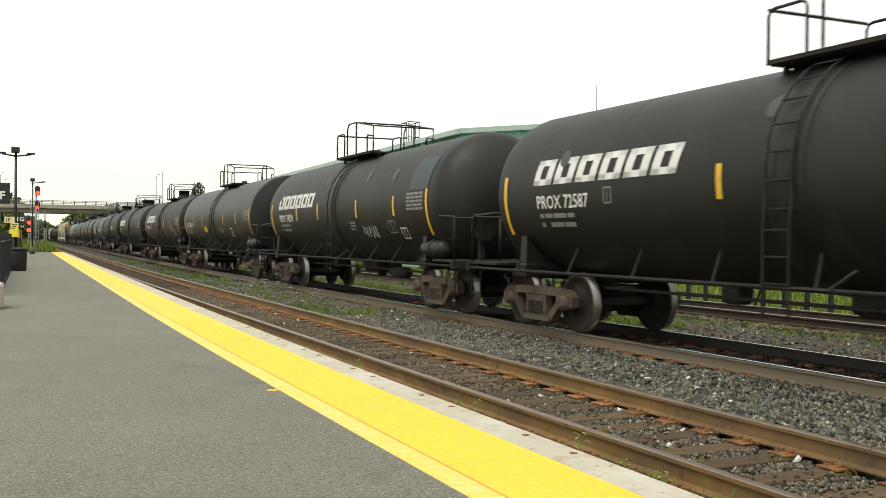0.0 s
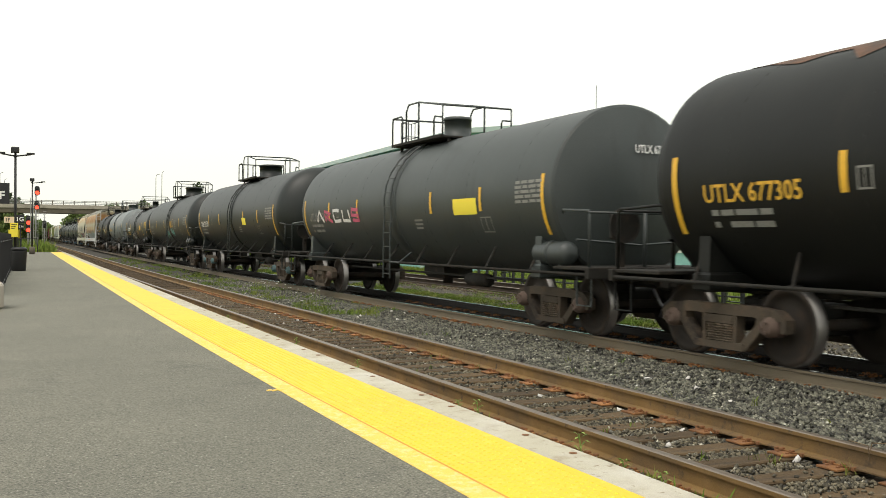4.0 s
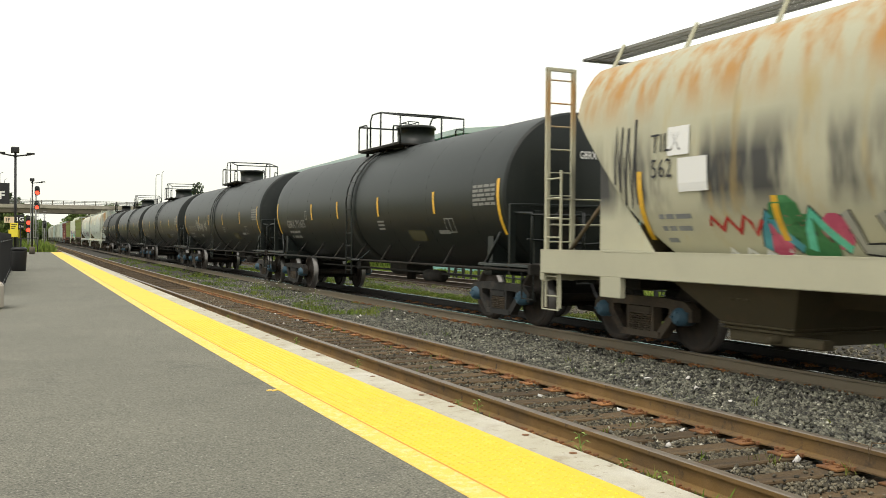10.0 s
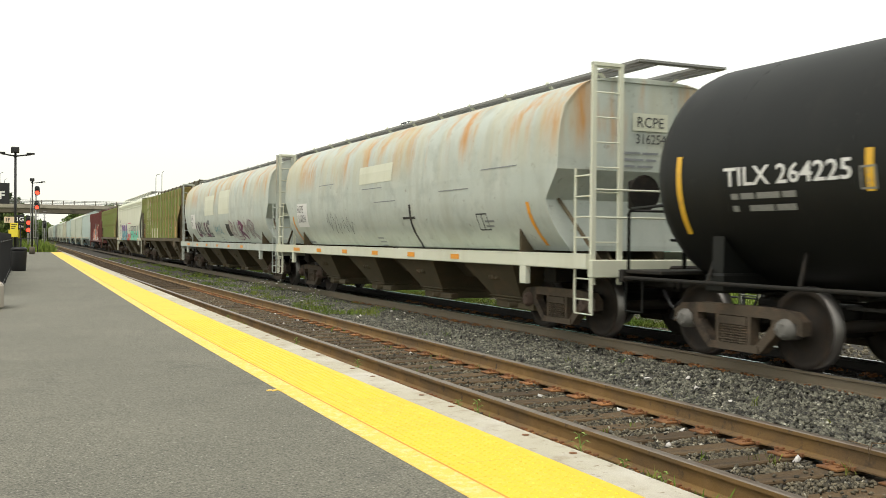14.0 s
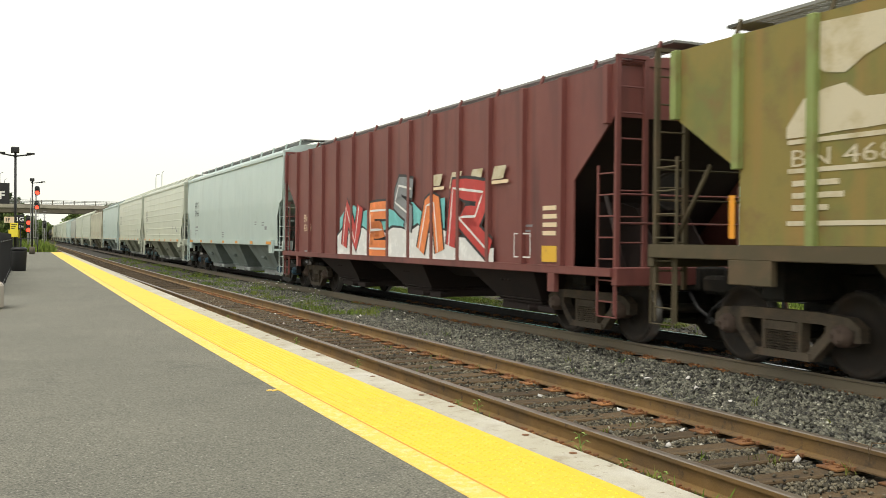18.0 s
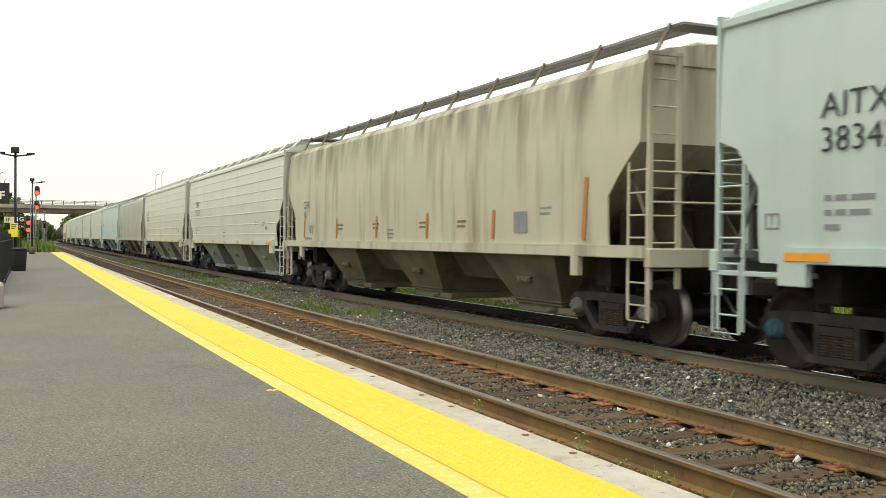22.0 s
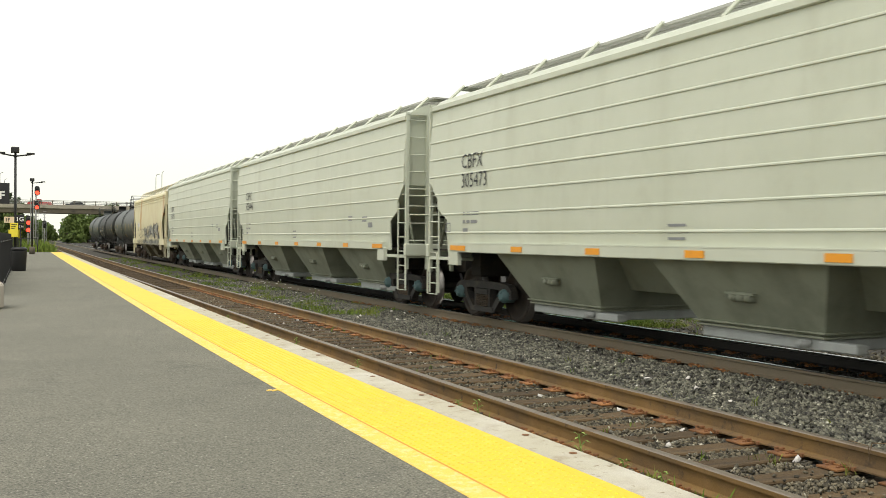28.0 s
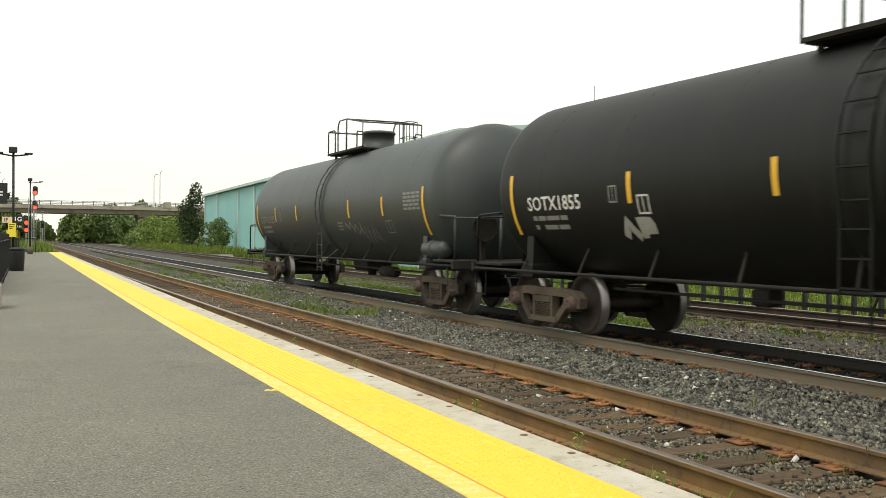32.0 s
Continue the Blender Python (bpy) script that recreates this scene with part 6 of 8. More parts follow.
def mural_t14(c, e, s):
    for y, z, w, h in ((6.25, 2.56, 0.42, 0.36), (6.05, 2.1, 0.55, 0.42)):
        block(c, s, y, y - w, z, z + h, M["sign_white"], "patch_panel", lift=0.02)
    spray(c, s, 4.9, 1.6, 1.36, 1.85, 5, ["g_teal", "g_mint", "g_silver"], "g_black", 61, 0.11, None)
    spray(c, s, 1.6, -2.2, 1.36, 1.95, 4, ["g_brown", "g_silver", "g_rustbrown"], "g_plum", 62, 0.13, M["g_plum"])
    spray(c, s, -2.3, -6.3, 1.36, 2.0, 5, ["g_plum", "g_silver", "g_plum"], "g_silver", 63, 0.13, M["g_plum"])
    spots_row(c, s, [(4.35, 1.75, 0.26, "g_green"), (4.05, 1.5, 0.3, "g_green"), (3.7, 1.6, 0.2, "g_pink"), (4.6, 1.5, 0.2, "g_pink"), (4.35, 1.72, 0.06, "g_pink"), (4.15, 1.72, 0.06, "g_pink")])
    tag_scrawl(c, s, 5.6, 1.55, 0.85, 0.25, M["g_red"], 64, 10, 0.05)
    tag_scrawl(c, s, 5.5, 1.2, 1.1, 0.2, W, 65, 12, 0.06)
    tag_scrawl(c, s, 7.4, 1.9, 0.5, 1.2, M["g_black"], 66, 12, 0.04)
    for y in (6.9, 4.5, -6.6):
        block(c, s, y, y - 0.1, 1.5, 2.4 if y > 6 else 2.0, M["reflector"], "reflector_stripe", lift=0.015)


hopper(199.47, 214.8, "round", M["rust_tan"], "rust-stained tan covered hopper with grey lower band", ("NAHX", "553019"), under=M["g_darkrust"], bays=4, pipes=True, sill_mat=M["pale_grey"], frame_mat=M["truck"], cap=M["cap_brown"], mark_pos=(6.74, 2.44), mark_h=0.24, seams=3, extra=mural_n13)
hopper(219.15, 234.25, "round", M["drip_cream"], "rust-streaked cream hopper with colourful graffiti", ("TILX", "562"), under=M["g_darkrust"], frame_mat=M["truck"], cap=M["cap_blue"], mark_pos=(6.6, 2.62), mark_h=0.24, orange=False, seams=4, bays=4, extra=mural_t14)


def mural_gbrx(c, h, s):
    block(c, s, -3.0, -3.87, 1.45, 1.68, M["g_olive"])
    bars(c, -4.6, 1.6, [(0.5,)], 0.07, 0.05, s, D)


def mural_g16(c, h, s):
    mural_gbrx(c, h, s)
    for k, (y, z, w, hh) in enumerate(((4.4, 1.75, 0.35, 0.5), (4.05, 1.8, 0.5, 0.35), (3.5, 1.75, 0.6, 0.35), (2.6, 1.75, 0.5, 0.45), (3.9, 1.5, 0.4, 0.16))):
        tag_scrawl(c, s, y, z, w, hh, M["g_silver"], 70 + k, 12, 0.04)


def mural_g17(c, h, s):
    mural_gbrx(c, h, s)
    tag_scrawl(c, s, -6.1, 1.7, 0.8, 0.4, D, 77, 10, 0.05)
    tag_scrawl(c, s, -4.2, 1.5, 0.6, 0.16, D, 78, 8, 0.05)


GSTRIPES = [7.45, 3.82, 1.52, -1.45, -4.62, -7.4]
for a, b, n, fn in ((238.53, 252.22, "711675", mural_gbrx), (255.98, 270.08, "711725", mural_g16), (273.72, 287.9, "711718", mural_g17), (291.5, 305.42, "711657", mural_gbrx)):
    tank(a - 0.14, b - 0.14, M["charcoal"], "charcoal tank car with flat ends and blue bearing caps", "GBRX " + n, D, frame_mat=M["truck_dark"], cap=M["cap_blue"], dome=0.46, heads=0.13, radius=1.455, truck_y=0.14, lad=-0.9 if n == "711657" else 0.4, mark_y=1.1, mark_w=1.9, mark_z=1.8, over=0.14, posts=True, top_y=0.22, stripes=GSTRIPES, small=D, extra=fn)


def mural_t19(c, h, s):
    block(c, s, 1.8, 1.2, 1.6, 1.9, M["orange"], skew=0.2)
    bars(c, -0.6, 2.2, [(0.4,), (0.42,), (0.38,), (0.42,)], 0.05, 0.04, s, W)
    frame_box(c, -4.6, 1.5, 0.46, 0.3, s, W)


tank(309.65, 321.55, M["black"], "clean black tank car with white lettering", "TILX 264225", W, mark_z=2.14, over=0.2, stripes=[6.5, 3.55, 1.3, -1.9, -4.1, -6.4], cap=M["cap_grey"], dome=0.38, radius=1.48, mark_w=1.9, mark_y=1.1, extra=mural_t19)


def mural_r20(c, e, s):
    tag_scrawl(c, s, 3.8, 1.6, 1.0, 0.55, M["g_black"], 81, 10, 0.022)
    tag_scrawl(c, s, 2.6, 1.55, 0.8, 0.5, M["g_black"], 82, 8, 0.022)
    block(c, s, -1.45, -2.1, 1.9, 1.95, M["g_black"], "scorch_mark")
    block(c, s, -1.72, -1.82, 1.3, 2.2, M["g_black"], "scorch_mark", skew=0.12)
    for y, z in ((4.4, 2.86), (1.0, 2.62), (-3.4, 2.4), (0.2, 2.3), (-5.2, 2.7)):
        block(c, s, y, y - 1.3, z, z + 0.018, M["g_grey"], "scrape_mark", n=1)
    frame_box(c, -4.9, 1.65, 0.42, 0.3, s, M["g_black"])
    end = lambda a, b, l: (-a, -e - 0.004 - l, b)
    block(c, end, 0.25, -0.42, 3.22, 3.5, M["white_hopper"], "lettering_panel")
    writing(c, "RCPE", 0.18, 3.28, 0.16, lambda a, b, l: end(a, b, 0.014), M["dark_letter"], width=0.52)
    writing(c, "316254", 0.2, 3.02, 0.15, lambda a, b, l: end(a, b, 0.014), M["dark_letter"], width=0.58)
    bars(c, 0.4, 2.85, [(0.3, 0.3), (0.36, 0.2), (0.2, 0.3)], 0.035, 0.07, end, M["g_grey"])
    block(c, s, 1.2, -0.9, 2.75, 3.15, M["white_hopper"], "paint_patch", n=5)
    for y in (6.9, -6.9):
        block(c, s, y, y - 0.1, 1.4, 2.1, M["orange"], "reflector_stripe", skew=-0.2)


def mural_r21(c, e, s):
    spray(c, s, 5.3, 1.9, 1.5, 2.2, 5, ["g_plum", "g_grey", "g_silver"], "g_black", 85, 0.12)
    spray(c, s, -1.8, -6.0, 1.4, 2.15, 5, ["g_silver", "g_silver", "g_plum"], "g_plum", 86, 0.12)
    tag_scrawl(c, s, 1.2, 1.6, 1.5, 0.4, M["g_teal"], 87, 16, 0.035)
    block(c, s, -1.2, -1.9, 1.55, 2.0, M["g_black"], "paint_patch")
    block(c, s, 3.0, 1.0, 2.4, 3.2, M["white_hopper"], "paint_patch", n=5)
    block(c, s, 0.0, -2.0, 2.4, 3.3, M["white_hopper"], "paint_patch", n=5)


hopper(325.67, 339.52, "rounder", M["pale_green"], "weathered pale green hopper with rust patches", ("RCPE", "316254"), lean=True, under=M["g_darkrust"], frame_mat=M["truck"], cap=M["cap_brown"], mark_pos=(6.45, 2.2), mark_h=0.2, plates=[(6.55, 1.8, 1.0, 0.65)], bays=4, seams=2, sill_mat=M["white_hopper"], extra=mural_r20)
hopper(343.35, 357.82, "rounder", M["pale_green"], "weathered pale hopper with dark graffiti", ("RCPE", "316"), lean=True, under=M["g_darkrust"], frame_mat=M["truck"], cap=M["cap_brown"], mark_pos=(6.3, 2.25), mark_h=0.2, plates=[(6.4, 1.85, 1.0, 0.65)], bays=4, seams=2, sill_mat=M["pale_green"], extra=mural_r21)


def mural_bn(c, e, s):
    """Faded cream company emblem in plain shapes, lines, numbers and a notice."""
    L = 0.008
    for rows in ([(5.71, 3.36, 3.78), (5.5, 3.24, 3.77), (5.25, 3.2, 3.76), (5.0, 3.34, 3.75), (4.75, 3.42, 3.74), (4.45, 3.2, 3.71), (4.2, 3.22, 3.62), (4.0, 3.34, 3.48)],
                 [(6.04, 2.6, 2.72), (5.8, 2.6, 3.0), (5.5, 2.61, 3.08), (5.25, 2.62, 3.1), (5.0, 2.62, 2.93), (4.75, 2.63, 2.92), (4.5, 2.64, 3.12), (4.2, 2.66, 3.1), (4.02, 2.74, 2.95)]):
        v, f = strip_between(rows)
        decal("company_emblem", c, v, f, s, M["faded_cream"], lift=L)
    for z in (2.53, 2.22, 1.66):
        block(c, s, 6.02, 3.88, z, z + 0.05, M["faded_cream"], "emblem_line", lift=L, n=1)
    writing(c, "BN 468155", 6.0, 2.29, 0.18, lambda a, b, l: s(a, b, L), M["faded_cream"], width=2.05)
    bars(c, 5.95, 2.08, [(0.3, 0.3), (0.3, 0.36), (0.26, 0.2)], 0.06, 0.07, lambda a, b, l: s(a, b, L), M["faded_cream"])
    frame_box(c, 3.45, 2.2, 0.3, 0.26, lambda a, b, l: s(a, b, L), M["faded_cream"])
    tag_scrawl(c, s, 3.75, 1.6, 0.75, 0.25, M["g_black"], 88, 10, 0.04)
    frame_box(c, -4.2, 1.6, 0.46, 0.4, lambda a, b, l: s(a, b, L), M["sign_white"])


def mural_b22(c, e, s):
    mural_bn(c, e, s)
    block(c, s, 3.4, 0.6, 1.45, 2.0, M["faded_cream"], "paint_patch", lift=0.012)


def mural_bnsf(c, e, s):
    """Magenta haze with pale stars behind two sprayed words, one blue and purple, one mint and silver."""
    n = 40
    r = random.Random(14)
    rows = [(5.15 - 12.0 * i / n, 1.43, 1.56 + 0.16 * abs(math.sin(i * 0.9)) + 0.12 * r.random()) for i in range(n + 1)]
    v, f = strip_between(rows)
    decal("graffiti_backing", c, v, f, s, M["g_pink"], lift=0.005)
    v, f = strip_between([(y, 1.43, 1.43 + (z - 1.43) * 0.6) for y, _, z in rows])
    decal("graffiti_backing", c, v, f, s, M["g_red"], lift=0.007)
    for y0, y1, m in ((4.95, 4.62, "g_red"), (4.6, 0.25, "g_teal"), (0.23, -1.7, "g_red"), (-1.72, -6.6, "g_mint")):
        block(c, lambda a, b, l: (-1.657, a, b), y0, y1, 1.26, 1.41, M[m], "graffiti_backing", n=1)
    graffiti_word(c, s, "DRA", 4.7, 1.46, 0.92, 4.45, M["g_teal"], M["g_black"], M["g_purple"], 0.5, edge_w=0.055, bold=0.062)
    graffiti_word(c, s, "EKLI", -1.85, 1.47, 0.70, 4.9, M["g_mint"], M["g_black"], M["g_silver"], 0.62, edge_w=0.05, bold=0.06, shine=False)
    for y, z in ((4.95, 1.62), (5.1, 1.5), (-0.05, 1.62), (-0.9, 1.5), (-1.3, 1.6), (0.1, 1.5)):
        v = [(y - 0.09 * (1.0 if k % 2 == 0 else 0.28) * math.cos(k * 0.785), z + 0.09 * (1.0 if k % 2 == 0 else 0.28) * math.sin(k * 0.785)) for k in range(8)]
        decal("graffiti_star", c, v + [(y, z)], [(8, k, (k + 1) % 8) for k in range(8)], s, M["sign_cream"], lift=0.013)
    bars(c, 0.12, 2.42, [(0.3, 0.2, 0.9, 0.2, 0.3)], 0.07, 0.06, s, M["g_pink"])
    bars(c, -0.4, 2.05, [(0.5, 0.3), (0.6, 0.2), (0.7,)], 0.06, 0.06, s, M["dull_white"])
    bars(c, 6.4, 1.98, [(0.2, 0.3, 0.5), (0.2, 0.2, -0.2, 0.4)], 0.06, 0.1, s, M["g_grey"])
    frame_box(c, -6.2, 1.75, 0.5, 0.36, s, M["g_black"])
    ev = Shape()
    for z in (3.5, 3.65, 3.76):
        ev.box(-1.592, -1.53, -e, e, z - 0.02, z + 0.02, 0.006)
    part("eave_bead", ev, M["white_hopper"], c)


def mural_red(c, e, s):
    """Letters in red, orange and grey over a white cloud, with aqua behind."""
    L = 0.052
    r = random.Random(8)
    v, f = [], []
    n = 18
    for i in range(n + 1):
        y = 3.46 - 8.5 * i / n
        v += [(y, 1.0), (y, 1.0 + (0.55 + 0.22 * abs(math.sin(i * 1.3))) * (1 - 0.55 * max(0, i - 13) / 5))]
    f = [(2 * i, 2 * i + 1, 2 * i + 3, 2 * i + 2) for i in range(n)]
    v2, f2 = [(a + (0.05 if b > 1.1 else 0), b + (0.05 if b > 1.1 else 0)) for a, b in v], f
    v3 = [(3.3 - 6.3 * i / 12 + 0.0, z) for i in range(13) for z in (1.5, 2.0 + 0.3 * abs(math.sin(i * 2.2)))]
    decal("graffiti_backing", c, v3, [(2 * i, 2 * i + 1, 2 * i + 3, 2 * i + 2) for i in range(12)], s, M["g_aqua"], lift=L)
    decal("graffiti_outline", c, v2, f2, s, M["g_black"], lift=L + 0.003)
    decal("graffiti_cloud", c, v, f, s, M["g_white"], lift=L + 0.006)
    forms = ([(0.05, 0.0), (0.15, 1.0), (0.75, 0.1), (0.9, 1.0)], [(0.9, 0.95), (0.15, 0.95), (0.2, 0.5), (0.75, 0.5), (0.2, 0.48), (0.15, 0.05), (0.95, 0.05)], [(0.9, 0.9), (0.3, 1.0), (0.15, 0.65), (0.8, 0.4), (0.75, 0.05)],
             [(0.05, 0.0), (0.3, 0.95), (0.62, 1.0), (0.9, 0.0)], [(0.1, 0.05), (0.15, 0.95), (0.85, 0.85), (0.7, 0.5), (0.3, 0.5), (1.0, 0.0)])
    for i, (form, m) in enumerate(zip(forms, ("g_red", "g_orange", "g_grey", "g_orange", "g_red"))):
        y0 = (3.0, 1.3, -0.3, -1.8, -3.1)[i]
        z0, h = (1.3, 1.22, 1.62, 1.25, 1.3)[i], (0.95, 0.95, 1.0, 0.95, 1.2)[i]
        w = (1.25, 1.35, 1.15, 1.1, 1.8)[i]
        pts = []
        for k in range(len(form) - 1):
            for t in (0, 0.34, 0.67):
                pts.append((form[k][0] * (1 - t) + form[k + 1][0] * t, form[k][1] * (1 - t) + form[k + 1][1] * t))
        pts.append(form[-1])
        pts = [(y0 - a * w - 0.1 * b, z0 + b * h) for a, b in pts]
        for wd, mm, dl in ((0.5, "g_black", 0.009), (0.39, m, 0.012), (0.045, "g_white", 0.014)):
            vv, ff = ribbon_stroke([(a + (0.08 if mm == "g_white" else 0), b) for a, b in pts], wd)
            decal("graffiti_letter", c, vv, ff, s, M[mm], lift=L + dl)
    for i in range(4):
        y = -2.35 - i * 0.86
        block(c, s, y, y - 0.6, 2.44, 2.5, M["sign_cream"], "company_emblem", lift=L)
        block(c, s, y, y - 0.42, 2.52, 2.74, M["faded_cream"], "company_emblem", lift=L, skew=0.5)
    frame_box(c, -5.75, 1.2, 0.55, 0.4, lambda a, b, l: s(a, b, L), W)
    block(c, s, -6.6, -7.2, 1.15, 1.4, M["reflector"], lift=0.02)
    bars(c, -6.6, 1.95, [(0.4,), (0.5,), (0.45,), (0.4,)], 0.07, 0.06, s, M["sign_cream"])


RIB = dict(sill_mat=M["g_darkrust"], frame_mat=M["truck"], cap=M["cap_brown"], ribs=True, orange=False, vert_marks=True, walk_mat=M["mesh_walk"], rib_mat=M["apple"])
hopper(361.72, 374.6, "rib", M["mustard"], "faded green ribbed hopper stained with rust", None, under=M["g_darkrust"], extra=mural_b22, **RIB)
hopper(378.24, 392.62, "low", M["white_hopper"], "off-white hopper with purple and mint graffiti", ("BNSF", "401500"), frame_mat=M["truck"], cap=M["cap_brown"], mark_pos=(6.45, 2.56), mark_h=0.26, mark_wide=1.25, slant=0, seams=6, extra=mural_bnsf)
hopper(396.73, 409.94, "rib", M["mustard"], "faded green ribbed hopper with cream emblem", None, under=M["g_darkrust"], extra=mural_bn, **RIB)
RIB["vert_marks"], RIB["rib_mat"], RIB["sill_mat"] = False, M["oxide"], M["oxide"]
hopper(414.04, 428.2, "red", M["oxide"], "dark red ribbed hopper with bright graffiti", ("BNSF", "436539"), mark_mat=M["sign_cream"], mark_pos=(6.6, 1.95), mark_h=0.2, under=M["g_darkred"], extra=mural_red, **RIB)
C1, C2 = "pale beige hopper with horizontal side beads", "clean pale blue smooth-sided hopper"


def plain_notes(c, e, s):
    bars(c, -e + 3.6, 2.0, [(0.3,), (0.26,)], 0.03, 0.05, s, M["g_grey"])
    block(c, s, -e + 2.2, -e + 1.9, 1.75, 1.86, M["g_grey"], "notice_panel")
    frame_box(c, e - 0.75, 1.62, 0.22, 0.18, s, M["g_grey"])


AX = dict(cap=M["cap_blue"], eave=True, mark_pos=(6.53, 2.76), mark_h=0.26, mark_wide=1.05, under=M["aqua_under_shade"], walk_mat=M["mesh_walk"], slant=0, extra=plain_notes)
CX = dict(cap=M["cap_teal"], eave=True, beads=True, mark_h=0.26, mark_wide=0.93, under=M["beige_under_shade"], walk_mat=M["pale_walk"], extra=plain_notes)
for a, b, n in ((431.3, 445.87, "38166"), (484.74, 498.32, "38342"), (573.94, 588.3, "38365")):
    hopper(a, b, "smooth", M["aqua"], C2, ("AITX", n), **AX)
for a, b, n in ((449.76, 463.5, "303741"), (467.25, 480.66, "305459"), (520.4, 534.64, "313721"), (538.54, 552.05, "305567"), (591.76, 605.6, "303"), (609.6, 622.9, "315128"), (627.0, 640.56, "305473"), (644.51, 657.97, "305444"), (661.93, 675.4, "303956")):
    hopper(a, b, "flat", M["beige"], C1, ("CBFX", n), mark_pos=(6.62, 2.78), **CX)


def mural_dirty(c, e, s):
    for i in range(6):
        y = e - 1.6 - (2 * e - 3.0) * i / 5
        block(c, s, y, y - 0.1, 1.5, 2.0 if i < 5 else 2.4, M["orange_dull"], "reflector_stripe", lift=0.016, skew=0.12)
    for y in (4.0, 1.5, -1.2, -3.0):
        bars(c, y, 1.8, [(0.4,), (0.36,)], 0.04, 0.05, s, M["g_brown"])
    block(c, s, -5.2, -5.65, 1.6, 1.95, M["g_grey"])
    tag_scrawl(c, s, 6.6, 1.6, 0.5, 0.3, M["g_grey"], 99, 8, 0.03)


def mural_admx(c, e, s):
    for y in (7.1, 4.58, 2.2, -0.6, -3.0, -5.0, -6.8):
        block(c, s, y, y - 0.1, 1.5, 1.98 if abs(y) < 6 else 2.3, M["reflector"], "reflector_stripe", lift=0.016, skew=0.12)
    frame_box(c, 5.1, 2.3, 0.2, 0.24, s, M["g_grey"])
    bars(c, 1.4, 1.95, [(1.0,), (0.7,)], 0.05, 0.05, s, M["g_grey"])


def mural_pmrx(c, e, s):
    low = lambda a, b, l: (-1.662 - l, a, b)
    spray(c, s, 4.9, 1.4, 1.43, 1.95, 7, ["cream"], "g_black", 201, 0.16, None, 0.0, 0.2, 4.0)
    spray(c, s, 1.7, -1.9, 1.43, 2.1, 6, ["g_silver", "g_silver", "g_grey"], "g_black", 202, 0.2, None, 0.0, 0.3, 5.0)
    spray(c, s, -1.6, -5.6, 1.43, 2.2, 6, ["g_silver", "g_silver", "g_black"], "g_black", 203, 0.22, None, 0.0, 0.4, 5.0)
    jagged(c, s, 1.6, -5.4, 1.45, 2.1, None, 33, 0.06)
    jagged(c, low, 4.8, 1.5, 1.08, 1.38, "cream", 34, 0.04)
    jagged(c, low, 1.6, -5.9, 1.07, 1.38, "g_silver", 35, 0.07)
    block(c, s, -6.3, -6.42, 1.45, 2.35, M["reflector"], "reflector_stripe", lift=0.02)
    block(c, s, 3.9, 3.3, 1.3, 3.9, M["rust_streak"], "rust_stain", n=8)
    for y in (4.0, 0.1, -5.5):
        block(c, s, y, y - 0.1, 1.6, 2.05, M["reflector"], "reflector_stripe", lift=0.02)
    ev = Shape()
    for z in (3.5, 3.65, 3.76):
        ev.box(-1.592, -1.53, -e, e, z - 0.02, z + 0.02, 0.006)
    part("eave_bead", ev, M["cream"], c)


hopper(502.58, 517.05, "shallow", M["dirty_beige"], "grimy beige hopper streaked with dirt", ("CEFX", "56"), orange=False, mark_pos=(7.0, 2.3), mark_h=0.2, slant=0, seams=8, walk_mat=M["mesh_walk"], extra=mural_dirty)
hopper(556.01, 569.75, "shallow", M["grey_hopper"], "faded lilac-grey hopper with yellow stripes", ("ADMX", "54072"), orange=False, frame_mat=M["truck"], mark_pos=(6.6, 2.36), mark_h=0.25, slant=0, seams=8, extra=mural_admx)
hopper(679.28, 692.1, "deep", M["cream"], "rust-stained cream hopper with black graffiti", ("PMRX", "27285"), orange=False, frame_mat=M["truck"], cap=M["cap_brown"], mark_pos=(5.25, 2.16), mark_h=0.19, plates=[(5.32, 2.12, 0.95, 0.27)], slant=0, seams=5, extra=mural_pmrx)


def mural_c41(c, h, s):
    block(c, s, -0.8, -1.12, 1.5, 1.72, M["yellow_letter"], skew=-0.2)
    bars(c, -2.0, 1.95, [(0.7,)], 0.04, 0.04, s, D)


def mural_s42(c, h, s):
    spray(c, s, 4.2, 3.4, 1.5, 1.8, 2, ["g_silver"], None, 210, 0.13)
    frame_box(c, 3.7, 1.85, 0.26, 0.26, s, W)


def mural_c43(c, h, s):
    tag_scrawl(c, s, -1.9, 1.6, 1.2, 0.3, D, 211, 12, 0.05)
    tag_scrawl(c, s, -3.0, 1.4, 1.1, 0.42, D, 212, 16, 0.03)


tank(696.16, 709.85, M["grey_tank"], "slate grey tank car with yellow stripes", "CGTX 31210", W, dome=0.42, radius=1.495, mark_w=1.7, platform=1.1, dome_y=0.2, stripes=[7.1, 4.6, 1.35, -2.15, -4.8, -7.0], extra=mural_c41)
tank(713.84, 727.5, M["black"], "matt black tank car with white lettering", "SOTX1855", W, dome=0.34, radius=1.497, stripes=[7.15, 3.86, 1.13, -1.8, -4.2, -7.0], mark_w=1.55, mark_y=0.8, extra=mural_s42)
tank(731.85, 745.2, M["grey_tank"], "grey tank car closing the end of the train", "CGTX 31225", D, dome=0.42, radius=1.51, mark_w=1.7, extra=mural_c43)


